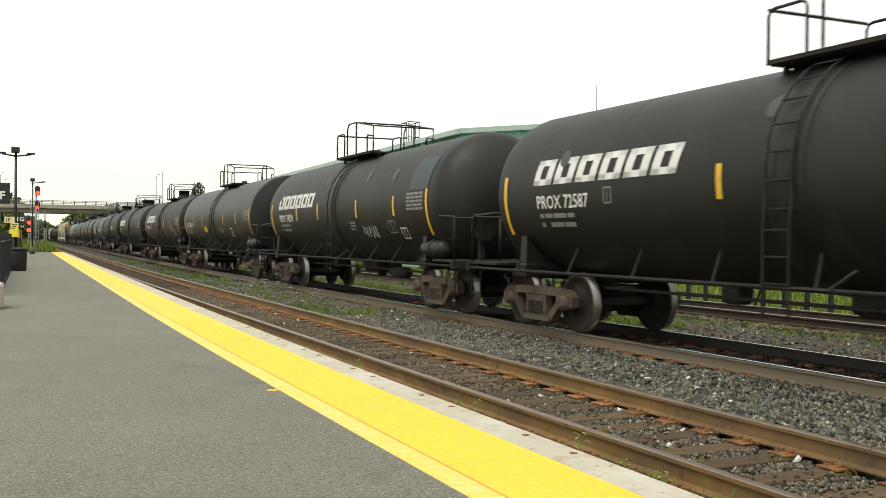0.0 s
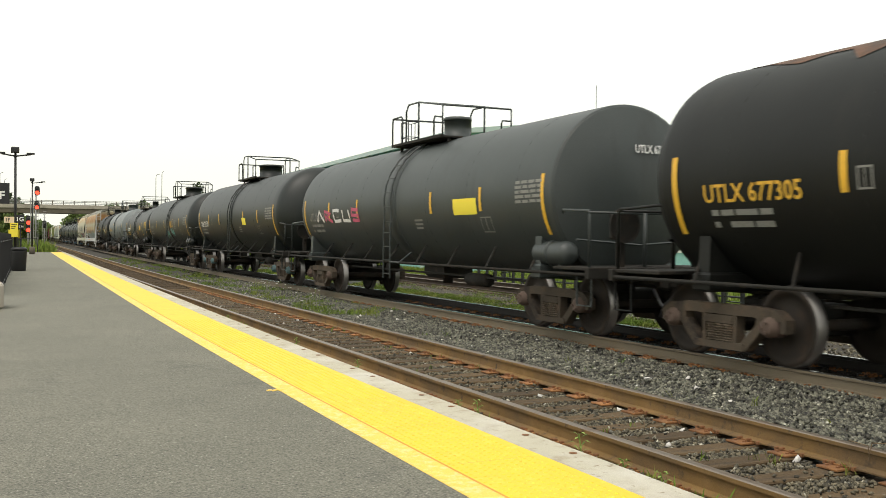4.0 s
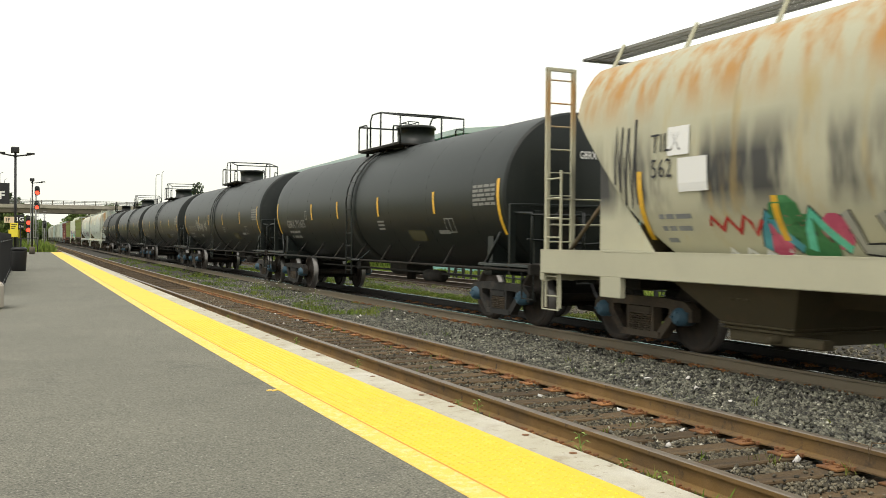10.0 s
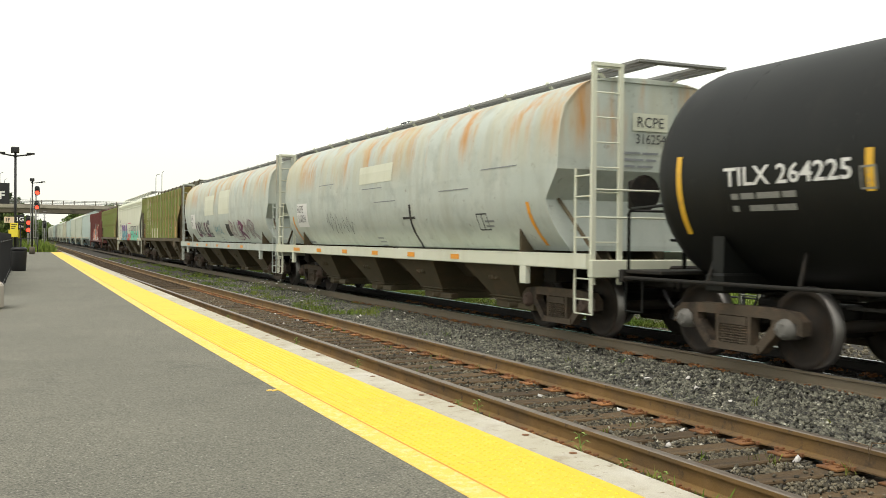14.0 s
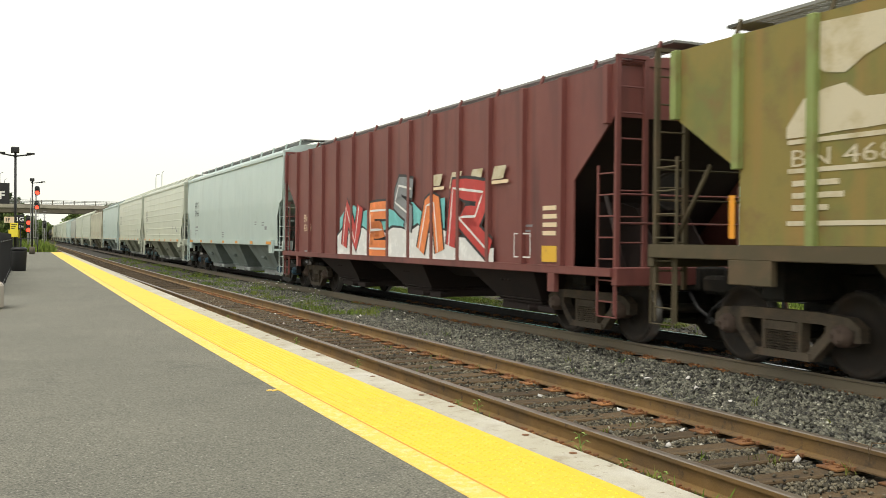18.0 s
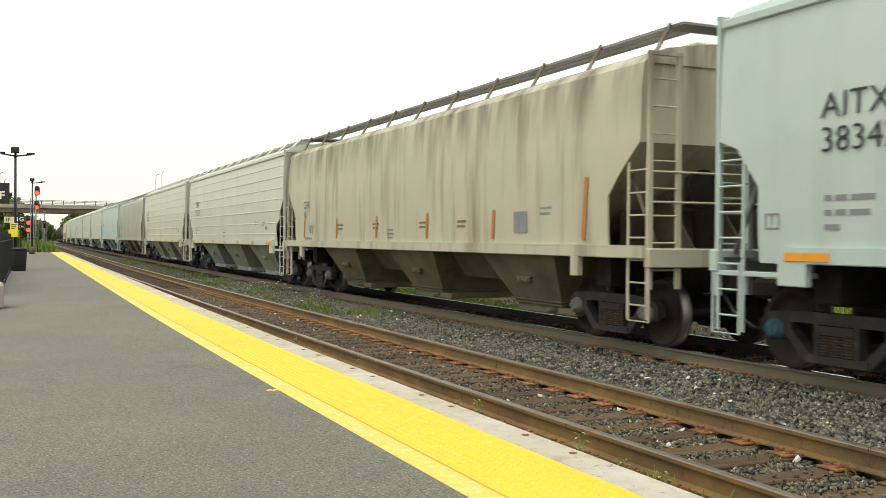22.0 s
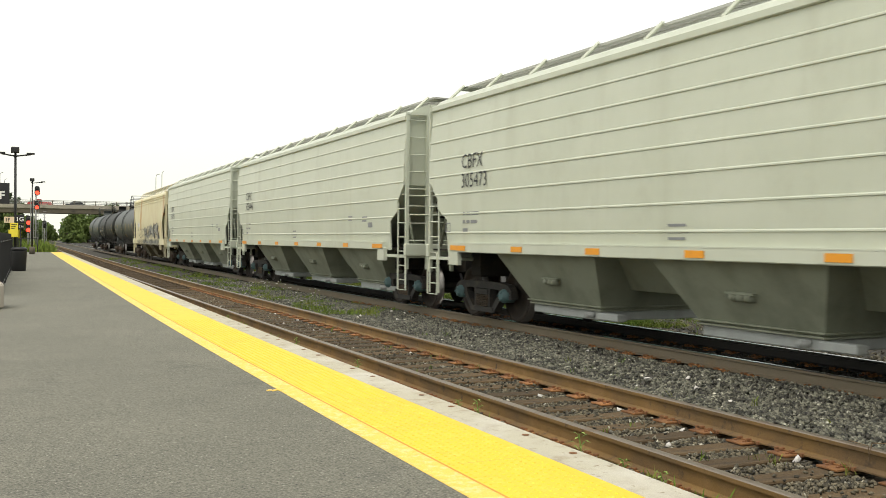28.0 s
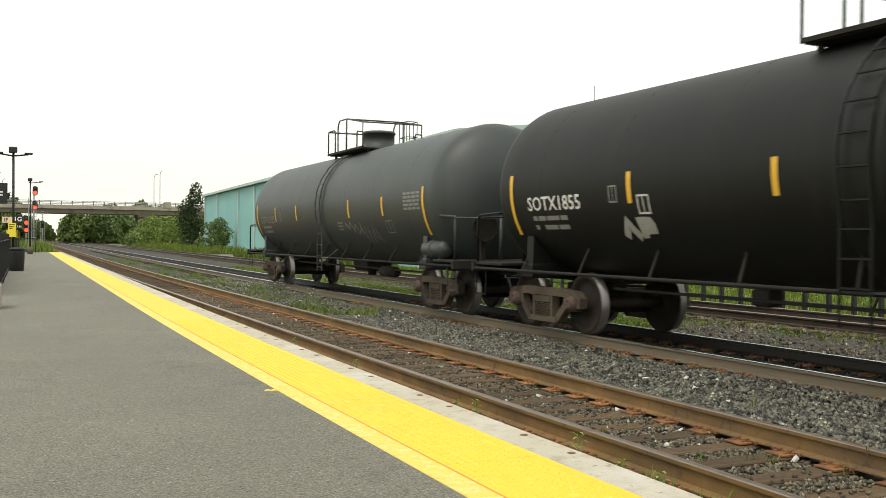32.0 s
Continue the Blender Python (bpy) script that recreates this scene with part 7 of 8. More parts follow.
# ---- plants ----
def leaf_mesh(name, lobes, count, size, material, seed, droop=0.0):
    """Crown of many small leaf blades scattered over uneven lobes: (x, y, z, radius, height share)."""
    rng = np.random.default_rng(seed)
    tot = sum(l[3] ** 2 for l in lobes)
    vs = []
    for x, y, z, r, hs in lobes:
        n = max(30, int(count * r * r / tot))
        d = rng.normal(size=(n, 3))
        d /= np.linalg.norm(d, axis=1)[:, None]
        rad = r * (0.55 + 0.5 * rng.random(n) ** 0.6) * (1 + 0.18 * np.sin(d[:, 0] * 5 + seed) * np.cos(d[:, 2] * 6 + x))
        p = d * rad[:, None]
        p[:, 2] *= hs
        p += np.array((x, y, z))
        a = rng.normal(size=(n, 3))
        a /= np.linalg.norm(a, axis=1)[:, None]
        b = np.cross(a, rng.normal(size=(n, 3)))
        b /= np.linalg.norm(b, axis=1)[:, None] + 1e-6
        s = size * (0.6 + 0.9 * rng.random(n))[:, None]
        vs.append(np.stack([p - a * s, p + b * s * 0.5, p + a * s, p - b * s * 0.5], 1).reshape(-1, 3))
    v = np.concatenate(vs)
    me = bpy.data.meshes.new(name)
    k = len(v) // 4
    me.vertices.add(len(v))
    me.vertices.foreach_set("co", v.ravel())
    me.loops.add(len(v))
    me.loops.foreach_set("vertex_index", np.arange(len(v), dtype=np.int32))
    me.polygons.add(k)
    me.polygons.foreach_set("loop_start", np.arange(0, len(v), 4, dtype=np.int32))
    me.polygons.foreach_set("loop_total", np.full(k, 4, dtype=np.int32))
    me.update(calc_edges=True)
    me.materials.append(material)
    return me


GROUND = -0.46


def tree(x, y, h, w, seed, leaves="leaf", label="broad-crowned green roadside tree", count=2600, size=None, narrow=False, name="tree", low=False):
    rng = random.Random(seed)
    t = new(name)
    t.location = (x, y, GROUND)
    tagged(t, label, name.replace("_", " "), "trees and bushes along the line")
    top = h * 0.85
    tk = Shape()
    r = h * 0.022 + 0.03
    tk.tube([(0, 0, -0.1), (rng.uniform(-0.1, 0.1), rng.uniform(-0.1, 0.1), h * 0.3), (rng.uniform(-0.2, 0.2), rng.uniform(-0.2, 0.2), top * 0.62)], r, 7)
    for i in range(5):
        a = i * 1.257 + rng.uniform(-0.4, 0.4)
        z0 = h * (0.16 + 0.08 * i) if not low else h * 0.1
        tk.tube([(0, 0, z0), (w * 0.2 * math.cos(a), w * 0.2 * math.sin(a), z0 + h * 0.12), (w * 0.38 * math.cos(a), w * 0.38 * math.sin(a), z0 + h * 0.22)], r * 0.45, 5)
    part("trunk", tk, M["bark"], t)
    lobes = []
    n = 11 if not narrow else 9
    for i in range(n):
        a = rng.uniform(0, 6.28)
        f = i / (n - 1)
        if narrow:
            z = h * (0.12 + 0.78 * f)
            rr = w * 0.36 * (1.05 - 0.75 * abs(f - 0.35) ** 1.0)
            lobes.append((w * 0.14 * math.cos(a), w * 0.14 * math.sin(a), z, rr, 1.25))
        else:
            z = h * ((0.38 if not low else 0.2) + (0.45 if not low else 0.58) * f) + rng.uniform(-0.05, 0.05) * h
            d = w * 0.34 * (1 - 0.6 * f) * rng.uniform(0.6, 1.15)
            lobes.append((d * math.cos(a), d * math.sin(a), z, w * rng.uniform(0.17, 0.27), 0.85))
    put("crown", leaf_mesh("crown", lobes, count, size or max(0.12, w * 0.032), M[leaves], seed), t)
    return t


def tufts(name, count, place, height, material, label, seed, blades=6, lean=0.5, width=0.012):
    """Grass and weeds: thin bent blades in clumps."""
    rng = np.random.default_rng(seed)
    pr = random.Random(seed)
    vs = []
    for _ in range(count):
        spot = place(pr)
        if spot is None:
            continue
        x, y, z = spot[:3]
        hh = height * (0.5 + pr.random())
        for _ in range(blades):
            a = pr.uniform(0, 6.28)
            dx, dy = math.cos(a), math.sin(a)
            l = hh * pr.uniform(0.6, 1.1)
            o = lean * l * pr.random()
            bx, by = x + pr.uniform(-0.05, 0.05), y + pr.uniform(-0.05, 0.05)
            w = width * pr.uniform(0.6, 1.4)
            px, py = -dy * w, dx * w
            vs.append([(bx - px, by - py, z), (bx + px, by + py, z), (bx + dx * o * 0.5 + px * 0.8, by + dy * o * 0.5 + py * 0.8, z + l * 0.62), (bx + dx * o, by + dy * o, z + l * 0.95)])
    v = np.array(vs).reshape(-1, 3)
    k = len(vs)
    me = bpy.data.meshes.new(name)
    me.vertices.add(len(v))
    me.vertices.foreach_set("co", v.ravel())
    me.loops.add(len(v))
    me.loops.foreach_set("vertex_index", np.arange(len(v), dtype=np.int32))
    me.polygons.add(k)
    me.polygons.foreach_set("loop_start", np.arange(0, len(v), 4, dtype=np.int32))
    me.polygons.foreach_set("loop_total", np.full(k, 4, dtype=np.int32))
    me.update(calc_edges=True)
    me.materials.append(M[material])
    return tagged(new(name, me), label, "plants", "", "stuff")


def spot_in(x0, x1, y0, y1, z, p=1.3):
    def f(r):
        y = y0 + (y1 - y0) * r.random() ** p
        return r.uniform(x0, x1) + lead(y), y, z
    return f


def clumped(f, seed, share=0.5, scale=0.35):
    """Keeps spots only where the plants stand in patches."""
    def g2(r):
        s = f(r)
        n = noise.noise(Vector((s[0] * scale * 2 + seed, s[1] * scale, seed * 1.7)))
        return s if n > 0.5 - share else None
    return g2


tufts("weed_strip", 17000, clumped(spot_in(10.8, 13.6, 14, 60, -0.33), 3, 0.56, 0.6), 0.085, "grass", "green weeds between the main track and siding", 11, 7, 1.1, 0.006)
tufts("verge_grass", 2600, clumped(spot_in(6.1, 8.3, 20, 80, -0.2), 7, 0.47, 0.6), 0.10, "grass", "yellow-green weeds growing between the tracks", 12, 7, 1.0, 0.007)
tufts("platform_weeds", 700, clumped(spot_in(3.5, 4.15, 4, 45, -0.2), 5, 0.42, 0.8), 0.11, "grass", "small weeds along the platform wall", 13, 6, 0.7, 0.006)
tufts("siding_weeds", 6500, clumped(spot_in(13.4, 17.6, 9, 60, -0.26), 9, 0.47, 0.6), 0.1, "grass", "green weeds in the siding track", 14, 6, 1.0, 0.007)
tufts("tall_grass", 24000, spot_in(17.6, 34, 10, 62, GROUND, 1.1), 0.15, "grass", "tall bright grass beyond the siding", 15, 5, 0.5, 0.018)
tufts("trackside_weeds", 9000, clumped(spot_in(18.0, 25.0, 62, 175, GROUND, 1.0), 2, 0.75, 0.1), 0.75, "grass", "tall rough weeds in front of the bushes", 16, 6, 0.5, 0.04)
tufts("far_weeds", 2600, clumped(spot_in(-4, 3.6, 90, 170, GROUND, 1.0), 2, 0.75, 0.1), 1.1, "grass", "tall weeds beyond the platform end", 17, 6, 0.5, 0.04)
tufts("ballast_weeds", 160, clumped(spot_in(4.4, 8.1, 4, 24, -0.2), 21, 0.4, 0.9), 0.09, "grass", "tiny weeds sprouting through the ballast", 18, 5, 0.8, 0.005)


def flower_clump(x, y, n, seed):
    """Daisies on thin stems."""
    r = random.Random(seed)
    c = new("flower_clump")
    c.location = (x, y, -0.2)
    tagged(c, "white daisies on thin green stems in ballast", "flowers")
    st, hd = Shape(), Shape()
    for _ in range(n):
        a, b, h = r.uniform(-0.4, 0.4), r.uniform(-0.9, 0.9), r.uniform(0.22, 0.45)
        st.tube([(a, b, 0), (a + 0.03, b, h * 0.6), (a + 0.02, b + 0.03, h)], 0.004, 3)
        hd.turn("z", (a + 0.02, b + 0.03, h), [(0, 0.0), (0.004, 0.025), (0.012, 0.022), (0.014, 0.0)], 7)
    part("stems", st, M["leaf_light"], c)
    part("flower_heads", hd, M["stone_white"], c)


flower_clump(7.45, 28.5, 22, 1)
flower_clump(7.3, 24.0, 10, 2)


def weed_plant(x, y, z, h, seed, name="weed_plant"):
    r = random.Random(seed)
    w = new(name)
    w.location = (x, y, z)
    tagged(w, "leafy green weed growing beside the rail", "weed", "weeds by the rail")
    stem = Shape().tube([(0, 0, -0.03), (0.01, 0, h * 0.5), (0.0, 0.02, h)], 0.006, 5)
    part("stem", stem, M["leaf_light"], w)
    lf = Shape()
    for i in range(16):
        t = 0.15 + 0.85 * i / 15
        a = i * 2.4
        l = h * (0.42 - 0.2 * abs(t - 0.6))
        dx, dy = math.cos(a), math.sin(a)
        p, m, e = Vector((0, 0, h * t)), Vector((dx * l * 0.55, dy * l * 0.55, h * t + l * 0.32)), Vector((dx * l, dy * l, h * t + l * 0.18))
        sd = Vector((-dy, dx, 0)) * 0.012
        lf.add([p, m - sd, e, m + sd], [(0, 1, 2, 3)])
    part("leaves", lf, M["leaf_light"], w)


weed_plant(3.87, 5.02, -0.2, 0.2, 5)
weed_plant(3.80, 4.55, -0.2, 0.12, 6)
weed_plant(3.72, 6.2, -0.2, 0.13, 7)
weed_plant(3.78, 10.4, -0.2, 0.16, 8)
for k, (x, y, h) in enumerate(((4.02, 5.65, 0.15), (3.98, 6.15, 0.24), (4.05, 8.0, 0.2), (4.0, 8.3, 0.16), (3.9, 9.3, 0.14), (4.02, 11.2, 0.2), (3.9, 12.4, 0.16), (4.05, 14.0, 0.2), (3.8, 16.2, 0.22), (4.0, 18.5, 0.2))):
    weed_plant(x + lead(y), y, -0.21, h, 40 + k)
weed_plant(11.2, 13.6, -0.3, 0.4, 9)
weed_plant(11.6, 12.1, -0.3, 0.34, 10)
# dry stalk hanging over the rail and a chip of wood by the wall
tagged(part("dry_stalk", Shape().tube([(5.72, 5.05, -0.1), (5.70, 5.0, 0.05), (5.76, 4.9, 0.06), (5.86, 4.75, -0.08)], 0.004, 4).tube([(5.70, 5.02, -0.08), (5.64, 4.98, 0.04), (5.58, 5.1, 0.06)], 0.003, 4), M["straw"], None), "dry straw stalk caught beside the rail", "straw")
tagged(part("wood_stake", Shape().box(3.47, 3.52, 4.47, 4.5, -0.22, -0.04, 0.006), M["concrete"], None), "short pale stake in the ballast", "stake")

# ---- teal warehouse ----
def wall_x(y):
    return 25.1 + (y - 52.0) * 0.0432


hall = new("warehouse")
hall.location = (0, 0, GROUND)
tagged(hall, "long teal metal-clad warehouse with pale trim", "building")
ZE = 7.95 - GROUND
YN, YF, XR = 52.0, 150.0, 50.0
wl_s = Shape()
n_panels = 24
for i in range(n_panels):
    a, b = YN + (YF - YN) * i / n_panels, YN + (YF - YN) * (i + 1) / n_panels
    s = Shape()
    ribs = 14
    row = []
    for k in range(ribs * 4 + 1):
        yy = a + (b - a) * k / (ribs * 4)
        row.append((wall_x(yy) - (0.035 if k % 4 in (1, 2) else 0.0), yy))
    s.sheet([[(x, yy, 0.0) for x, yy in row], [(x, yy, ZE) for x, yy in row]], False)
    part("wall_panel", s, M["teal"], hall)
xe = wall_x(YN)
s = Shape()
row = []
for k in range(200 + 1):
    x = xe + (XR - xe) * k / 200
    row.append((x, YN - (0.035 if k % 4 in (1, 2) else 0.0)))
mid = (xe + XR) / 2
s.sheet([[(x, y, 0.0) for x, y in row], [(x, y, ZE + 1.3 * (1 - abs(x - mid) / (mid - xe))) for x, y in row]], False)
part("end_wall", s, M["teal"], hall)
s = Shape().box(wall_x(YF), XR + 4, YF - 0.2, YF, 0, ZE)
s.box(XR, XR + 0.2, YN, YF, 0, ZE)
part("rear_wall", s, M["teal"], hall)
s = Shape()
s.sheet([[(wall_x(YN) - 0.35, YN - 0.35, ZE + 0.06), (mid, YN - 0.35, ZE + 1.4), (XR + 0.4, YN - 0.35, ZE + 0.06)], [(wall_x(YF) - 0.35, YF + 0.3, ZE + 0.06), (mid + 4, YF + 0.3, ZE + 1.4), (XR + 4.4, YF + 0.3, ZE + 0.06)]], False)
part("metal_roof", s, M["pale_trim"], hall)
s = Shape()
s.prism([(YN - 0.36, ZE - 0.22), (YN - 0.36, ZE + 0.08), (YF + 0.3, ZE + 0.08), (YF + 0.3, ZE - 0.22)], "x", -0.12, 0.12)
v = [(x + wall_x(y) - 0.36, y, z) for x, y, z in s.v]
s.v = v
part("gutter", s, M["pale_trim"], hall)
s = Shape()
s.add([(xe - 0.36, YN - 0.4, ZE - 0.2), (mid, YN - 0.4, ZE + 1.12), (XR + 0.4, YN - 0.4, ZE - 0.2), (XR + 0.4, YN - 0.4, ZE + 0.1), (mid, YN - 0.4, ZE + 1.44), (xe - 0.36, YN - 0.4, ZE + 0.1)], [(0, 1, 4, 5), (1, 2, 3, 4)])
s.add([(x, y - 0.08, z) for x, y, z in s.v[:6]], [(0, 1, 4, 5), (1, 2, 3, 4)])
part("gable_trim", s, M["pale_trim"], hall)
for y in (58, 70, 84, 98, 112, 122, 138, 149.6):
    part("downpipe", Shape().box(wall_x(y) - 0.22, wall_x(y) - 0.05, y - 0.14, y + 0.14, 0, ZE - 0.1), M["pale_trim"], hall)
for i in range(5):
    x = 40.5 + i * 1.9
    wd = part("window", Shape().box(x, x + 1.2, YN - 0.10, YN - 0.04, 1.2, 4.6), M["sign_white"], hall)
    part("pane", Shape().box(x + 0.12, x + 1.08, YN - 0.12, YN - 0.09, 1.35, 4.45), M["g_grey"], wd)
# roof ladder cage
cage = Shape()
cy, cx = 60.0, wall_x(60.0) - 0.4
for a, b in ((0, 0), (0.75, 0), (0.75, 1.3), (0, 1.3), (0.0, 0.45), (0.75, 0.65)):
    cage.tube([(cx + a, cy + b, ZE - 0.6), (cx + a, cy + b, ZE + 1.42)], 0.03, 5)
for z in (ZE + 0.4, ZE + 1.42):
    cage.tube([(cx, cy, z), (cx + 0.75, cy, z), (cx + 0.75, cy + 1.3, z), (cx, cy + 1.3, z), (cx, cy, z)], 0.03, 5)
part("roof_cage", cage, M["iron"], hall)
ant = new("antenna_mast", Shape().tube([(0, 0, -1.9), (0, 0, 1.6)], 0.03, 5).box(-0.25, 0.25, -0.25, 0.25, -2.2, -1.8, 0.03).mesh("antenna_mast", M["steel"]))
ant.location = (38.6, 58.0, 10.9)
tagged(ant, "thin metal antenna mast on the warehouse roof", "antenna")

# ---- black fence beyond the siding ----
fen = new("fence")
tagged(fen, "black metal post and rail fence beyond the siding", "fence")
post_me = Shape().box(-0.045, 0.045, -0.045, 0.045, -0.05, 0.86, 0.008).mesh("post", M["iron"])
brace_me = Shape().tube([(0, 0.0, 0.86), (0, 0.42, 0.02)], 0.035, 5).mesh("brace", M["iron"])
fy = 2.0
i = 0
while fy < 40:
    put("post", post_me, fen, (18.15 + lead(fy), fy, GROUND + 0.02))
    if i % 5 == 3:
        put("brace", brace_me, fen, (18.15 + lead(fy), fy, GROUND + 0.02))
    fy += 0.76
    i += 1
for z, r in ((0.80, 0.05), (0.45, 0.03), (0.14, 0.03)):
    part("rail_bar", Shape().tube([(18.15 + lead(q), q, GROUND + z) for q in (1.5, 12, 24, 40)], r, 6), M["iron"], fen)

# ---- trees ----
tree(27.6, 152, 10.3, 4.6, 31, "leaf_dark", "tall narrow dark tree at the warehouse corner", 5200, 0.17, True)
tree(25.6, 124, 4.9, 4.6, 32, "leaf", "bushy green shrub against the warehouse", 3600, 0.13, False, "shrub", True)
tree(26.8, 192, 6.6, 8.2, 33, "leaf_light", "bright green rounded bush beside the bridge", 4200, 0.2, False, "shrub", True)
tree(31.8, 196, 6.0, 7.6, 34, "leaf_light", "bright green rounded bush beside the bridge", 3800, 0.2, False, "shrub", True)
tree(22.0, 178, 2.4, 4.5, 35, "leaf", "low green shrub by the weeds", 1500, 0.16, False, "shrub", True)
rng = random.Random(77)
for i in range(9):
    y = 268 + i * 17
    tree(17.5 + 0.055 * (y - 250) + rng.uniform(0, 4), y, rng.uniform(6.0, 9.0), rng.uniform(7, 10), 50 + i, rng.choice(["leaf", "leaf_far", "leaf_light"]), "dense green trees lining the railway cutting", 3000, 0.5, False, "tree", True)
for i in range(8):
    y = 262 + i * 9
    tree(25 + i * 3.0 + rng.uniform(-1, 1), y + 8, rng.uniform(8, 11), rng.uniform(8, 11), 70 + i, rng.choice(["leaf", "leaf_far", "leaf_far"]), "dense green trees behind the road bridge", 3000, 0.5, False, "tree", True)
for i in range(5):
    tree(36 + i * 9, 330 + 6 * i, 13.6 + rng.uniform(-1, 1), 13, 90 + i, "leaf_far", "tall dark trees rising behind the bridge", 3000, 0.6, False, "tree", True)
for i in range(4):
    tree(2.0 - i * 8.0, 300 + 10 * i, 15.5 - 0.4 * i, 13, 100 + i, "leaf_dark", "tall green trees behind the bridge", 3200, 0.6, False, "tree", True)
for i in range(5):
    tree(4.5 + i * 2.8, 262 + i * 26, 7.5, 8, 110 + i, rng.choice(["leaf", "leaf_far"]), "green trees beside the far track", 2800, 0.5, False, "tree", True)
tree(-1.9, 76, 6.4, 4.6, 120, "leaf", "leafy tree beside the platform fence", 3400, 0.14, False, "tree", True)
tree(-1.2, 62, 4.6, 3.2, 121, "leaf_dark", "leafy shrub beside the platform fence", 2600, 0.12, False, "shrub", True)
tree(0.4, 112, 2.2, 3.4, 122, "leaf_light", "low bushes beyond the platform end", 1200, 0.12, False, "shrub", True)
for i in range(9):
    tree(50.5 + i * 3.0 + rng.uniform(-1, 1), 46 - i * 2.2 + rng.uniform(-4, 4), rng.uniform(6.5, 9.0), rng.uniform(5.5, 7.5), 130 + i, rng.choice(["leaf", "leaf_light", "leaf_dark"]), "leafy trees at the edge of the field", 3600, 0.17, False, "tree", True)
for i in range(14):
    tree(60 + i * 14 + rng.uniform(-3, 3), 30 - i * 6 + rng.uniform(-6, 6), rng.uniform(7, 10), 9, 150 + i, rng.choice(["leaf", "leaf_dark"]), "distant leafy trees across the field", 900, 0.34, False, "tree", True)

# ---- road bridge ----
BY = 250.0
br = new("road_bridge")
br.location = (0, BY, GROUND)
tagged(br, "concrete road bridge over the tracks with metal railing", "bridge")
g0 = -GROUND
part("deck", Shape().box(-60, 120, -4.2, 4.2, 8.05 + g0, 8.55 + g0, 0.03), M["bridge"], br)
for y in (-3.6, -1.2, 1.2, 3.6):
    part("girder", Shape().box(-60, 120, y - 0.3, y + 0.3, 6.95 + g0, 8.05 + g0, 0.03), M["bridge_dark"], br)
for x in (-30, 33, 62):
    s = Shape().box(x - 1.2, x + 1.2, -4.0, 4.0, 6.3 + g0, 6.95 + g0, 0.05)
    for y in (-2.8, 2.8):
        s.box(x - 0.9, x + 0.9, y - 0.7, y + 0.7, 0, 6.3 + g0, 0.05)
    part("pier", s, M["bridge_dark"], br)
for y in (-4.05, 4.05):
    part("kerb", Shape().box(-60, 120, y - 0.14, y + 0.14, 8.55 + g0, 8.95 + g0, 0.02), M["bridge"], br)
    for z, r in ((9.9, 0.06), (9.55, 0.035), (9.2, 0.035)):
        part("railing_bar", Shape().box(-60, 120, y - r, y + r, z + g0 - r, z + g0 + r), M["steel"], br)
post_me = Shape().box(-0.1, 0.1, -0.09, 0.09, 8.9 + g0, 9.95 + g0, 0.01).mesh("railing_post", M["bridge_dark"])
for i in range(75):
    put("railing_post", post_me, br, (-60 + i * 2.4, -4.05, 0))
part("utility_box", Shape().box(38.0, 39.6, -4.3, -3.9, 8.6 + g0, 10.2 + g0, 0.04), M["bridge"], br)


def street_light(x, y, z0, h, arm, label):
    l = new("street_light")
    l.location = (x, y, z0)
    tagged(l, label, "street light", "street lights on the bridge")
    part("pole", Shape().tube([(0, 0, 0), (0, 0, h - 0.8), (arm * 0.3, 0, h - 0.2), (arm, 0, h)], 0.09, 6), M["steel"], l)
    part("lamp_head", Shape().box(min(arm, arm * 1.7), max(arm, arm * 1.7), -0.15, 0.15, h - 0.08, h + 0.1, 0.03), M["steel"], l)


street_light(35.6, BY - 3.9, 8.55, 8.4, 0.5, "tall grey street light on the bridge")
street_light(38.2, BY + 3.9, 8.55, 9.6, 0.3, "tall grey street light on the bridge")
street_light(0.9, BY + 45, GROUND, 19.46, 0.5, "tall grey street light beyond the bridge")
street_light(1.9, BY + 30, GROUND, 16.96, 0.4, "tall grey street light beyond the bridge")

# ---- platform furniture ----
def lamp_post(x, y, h, arm_l, arm_r, label):
    l = new("lamp_post")
    l.location = (x, y, PLAT_Z)
    tagged(l, label, "lamp post", "platform lamps")
    part("base", Shape().turn("z", (0, 0, 0), [(0, 0.2), (0.5, 0.2), (0.55, 0.1)], 10), M["bridge_dark"], l)
    part("pole", Shape().turn("z", (0, 0, 0.5), [(0, 0.06), (h - 0.55, 0.045)], 10), M["iron"], l)
    part("cross_arm", Shape().tube([(-arm_l, 0, h - 0.1), (0, 0, h - 0.18), (arm_r, 0, h - 0.1)], 0.035, 6), M["iron"], l)
    part("lamp_head", Shape().box(-0.17, 0.14, -0.2, 0.2, h - 0.05, h + 0.18, 0.03), M["iron"], l)
    for a in (-arm_l, arm_r):
        if abs(a) > 0.1:
            part("light_panel", Shape().box(a - 0.15, a + 0.15, -0.1, 0.1, h - 0.1, h - 0.03, 0.01), M["iron"], l)


lamp_post(0.69, 42.5, 4.72, 0.52, 0.56, "dark platform lamp post with twin flat lights")
lamp_post(2.45, 79.0, 5.5, 0.1, 0.75, "dark platform lamp post near the platform end")


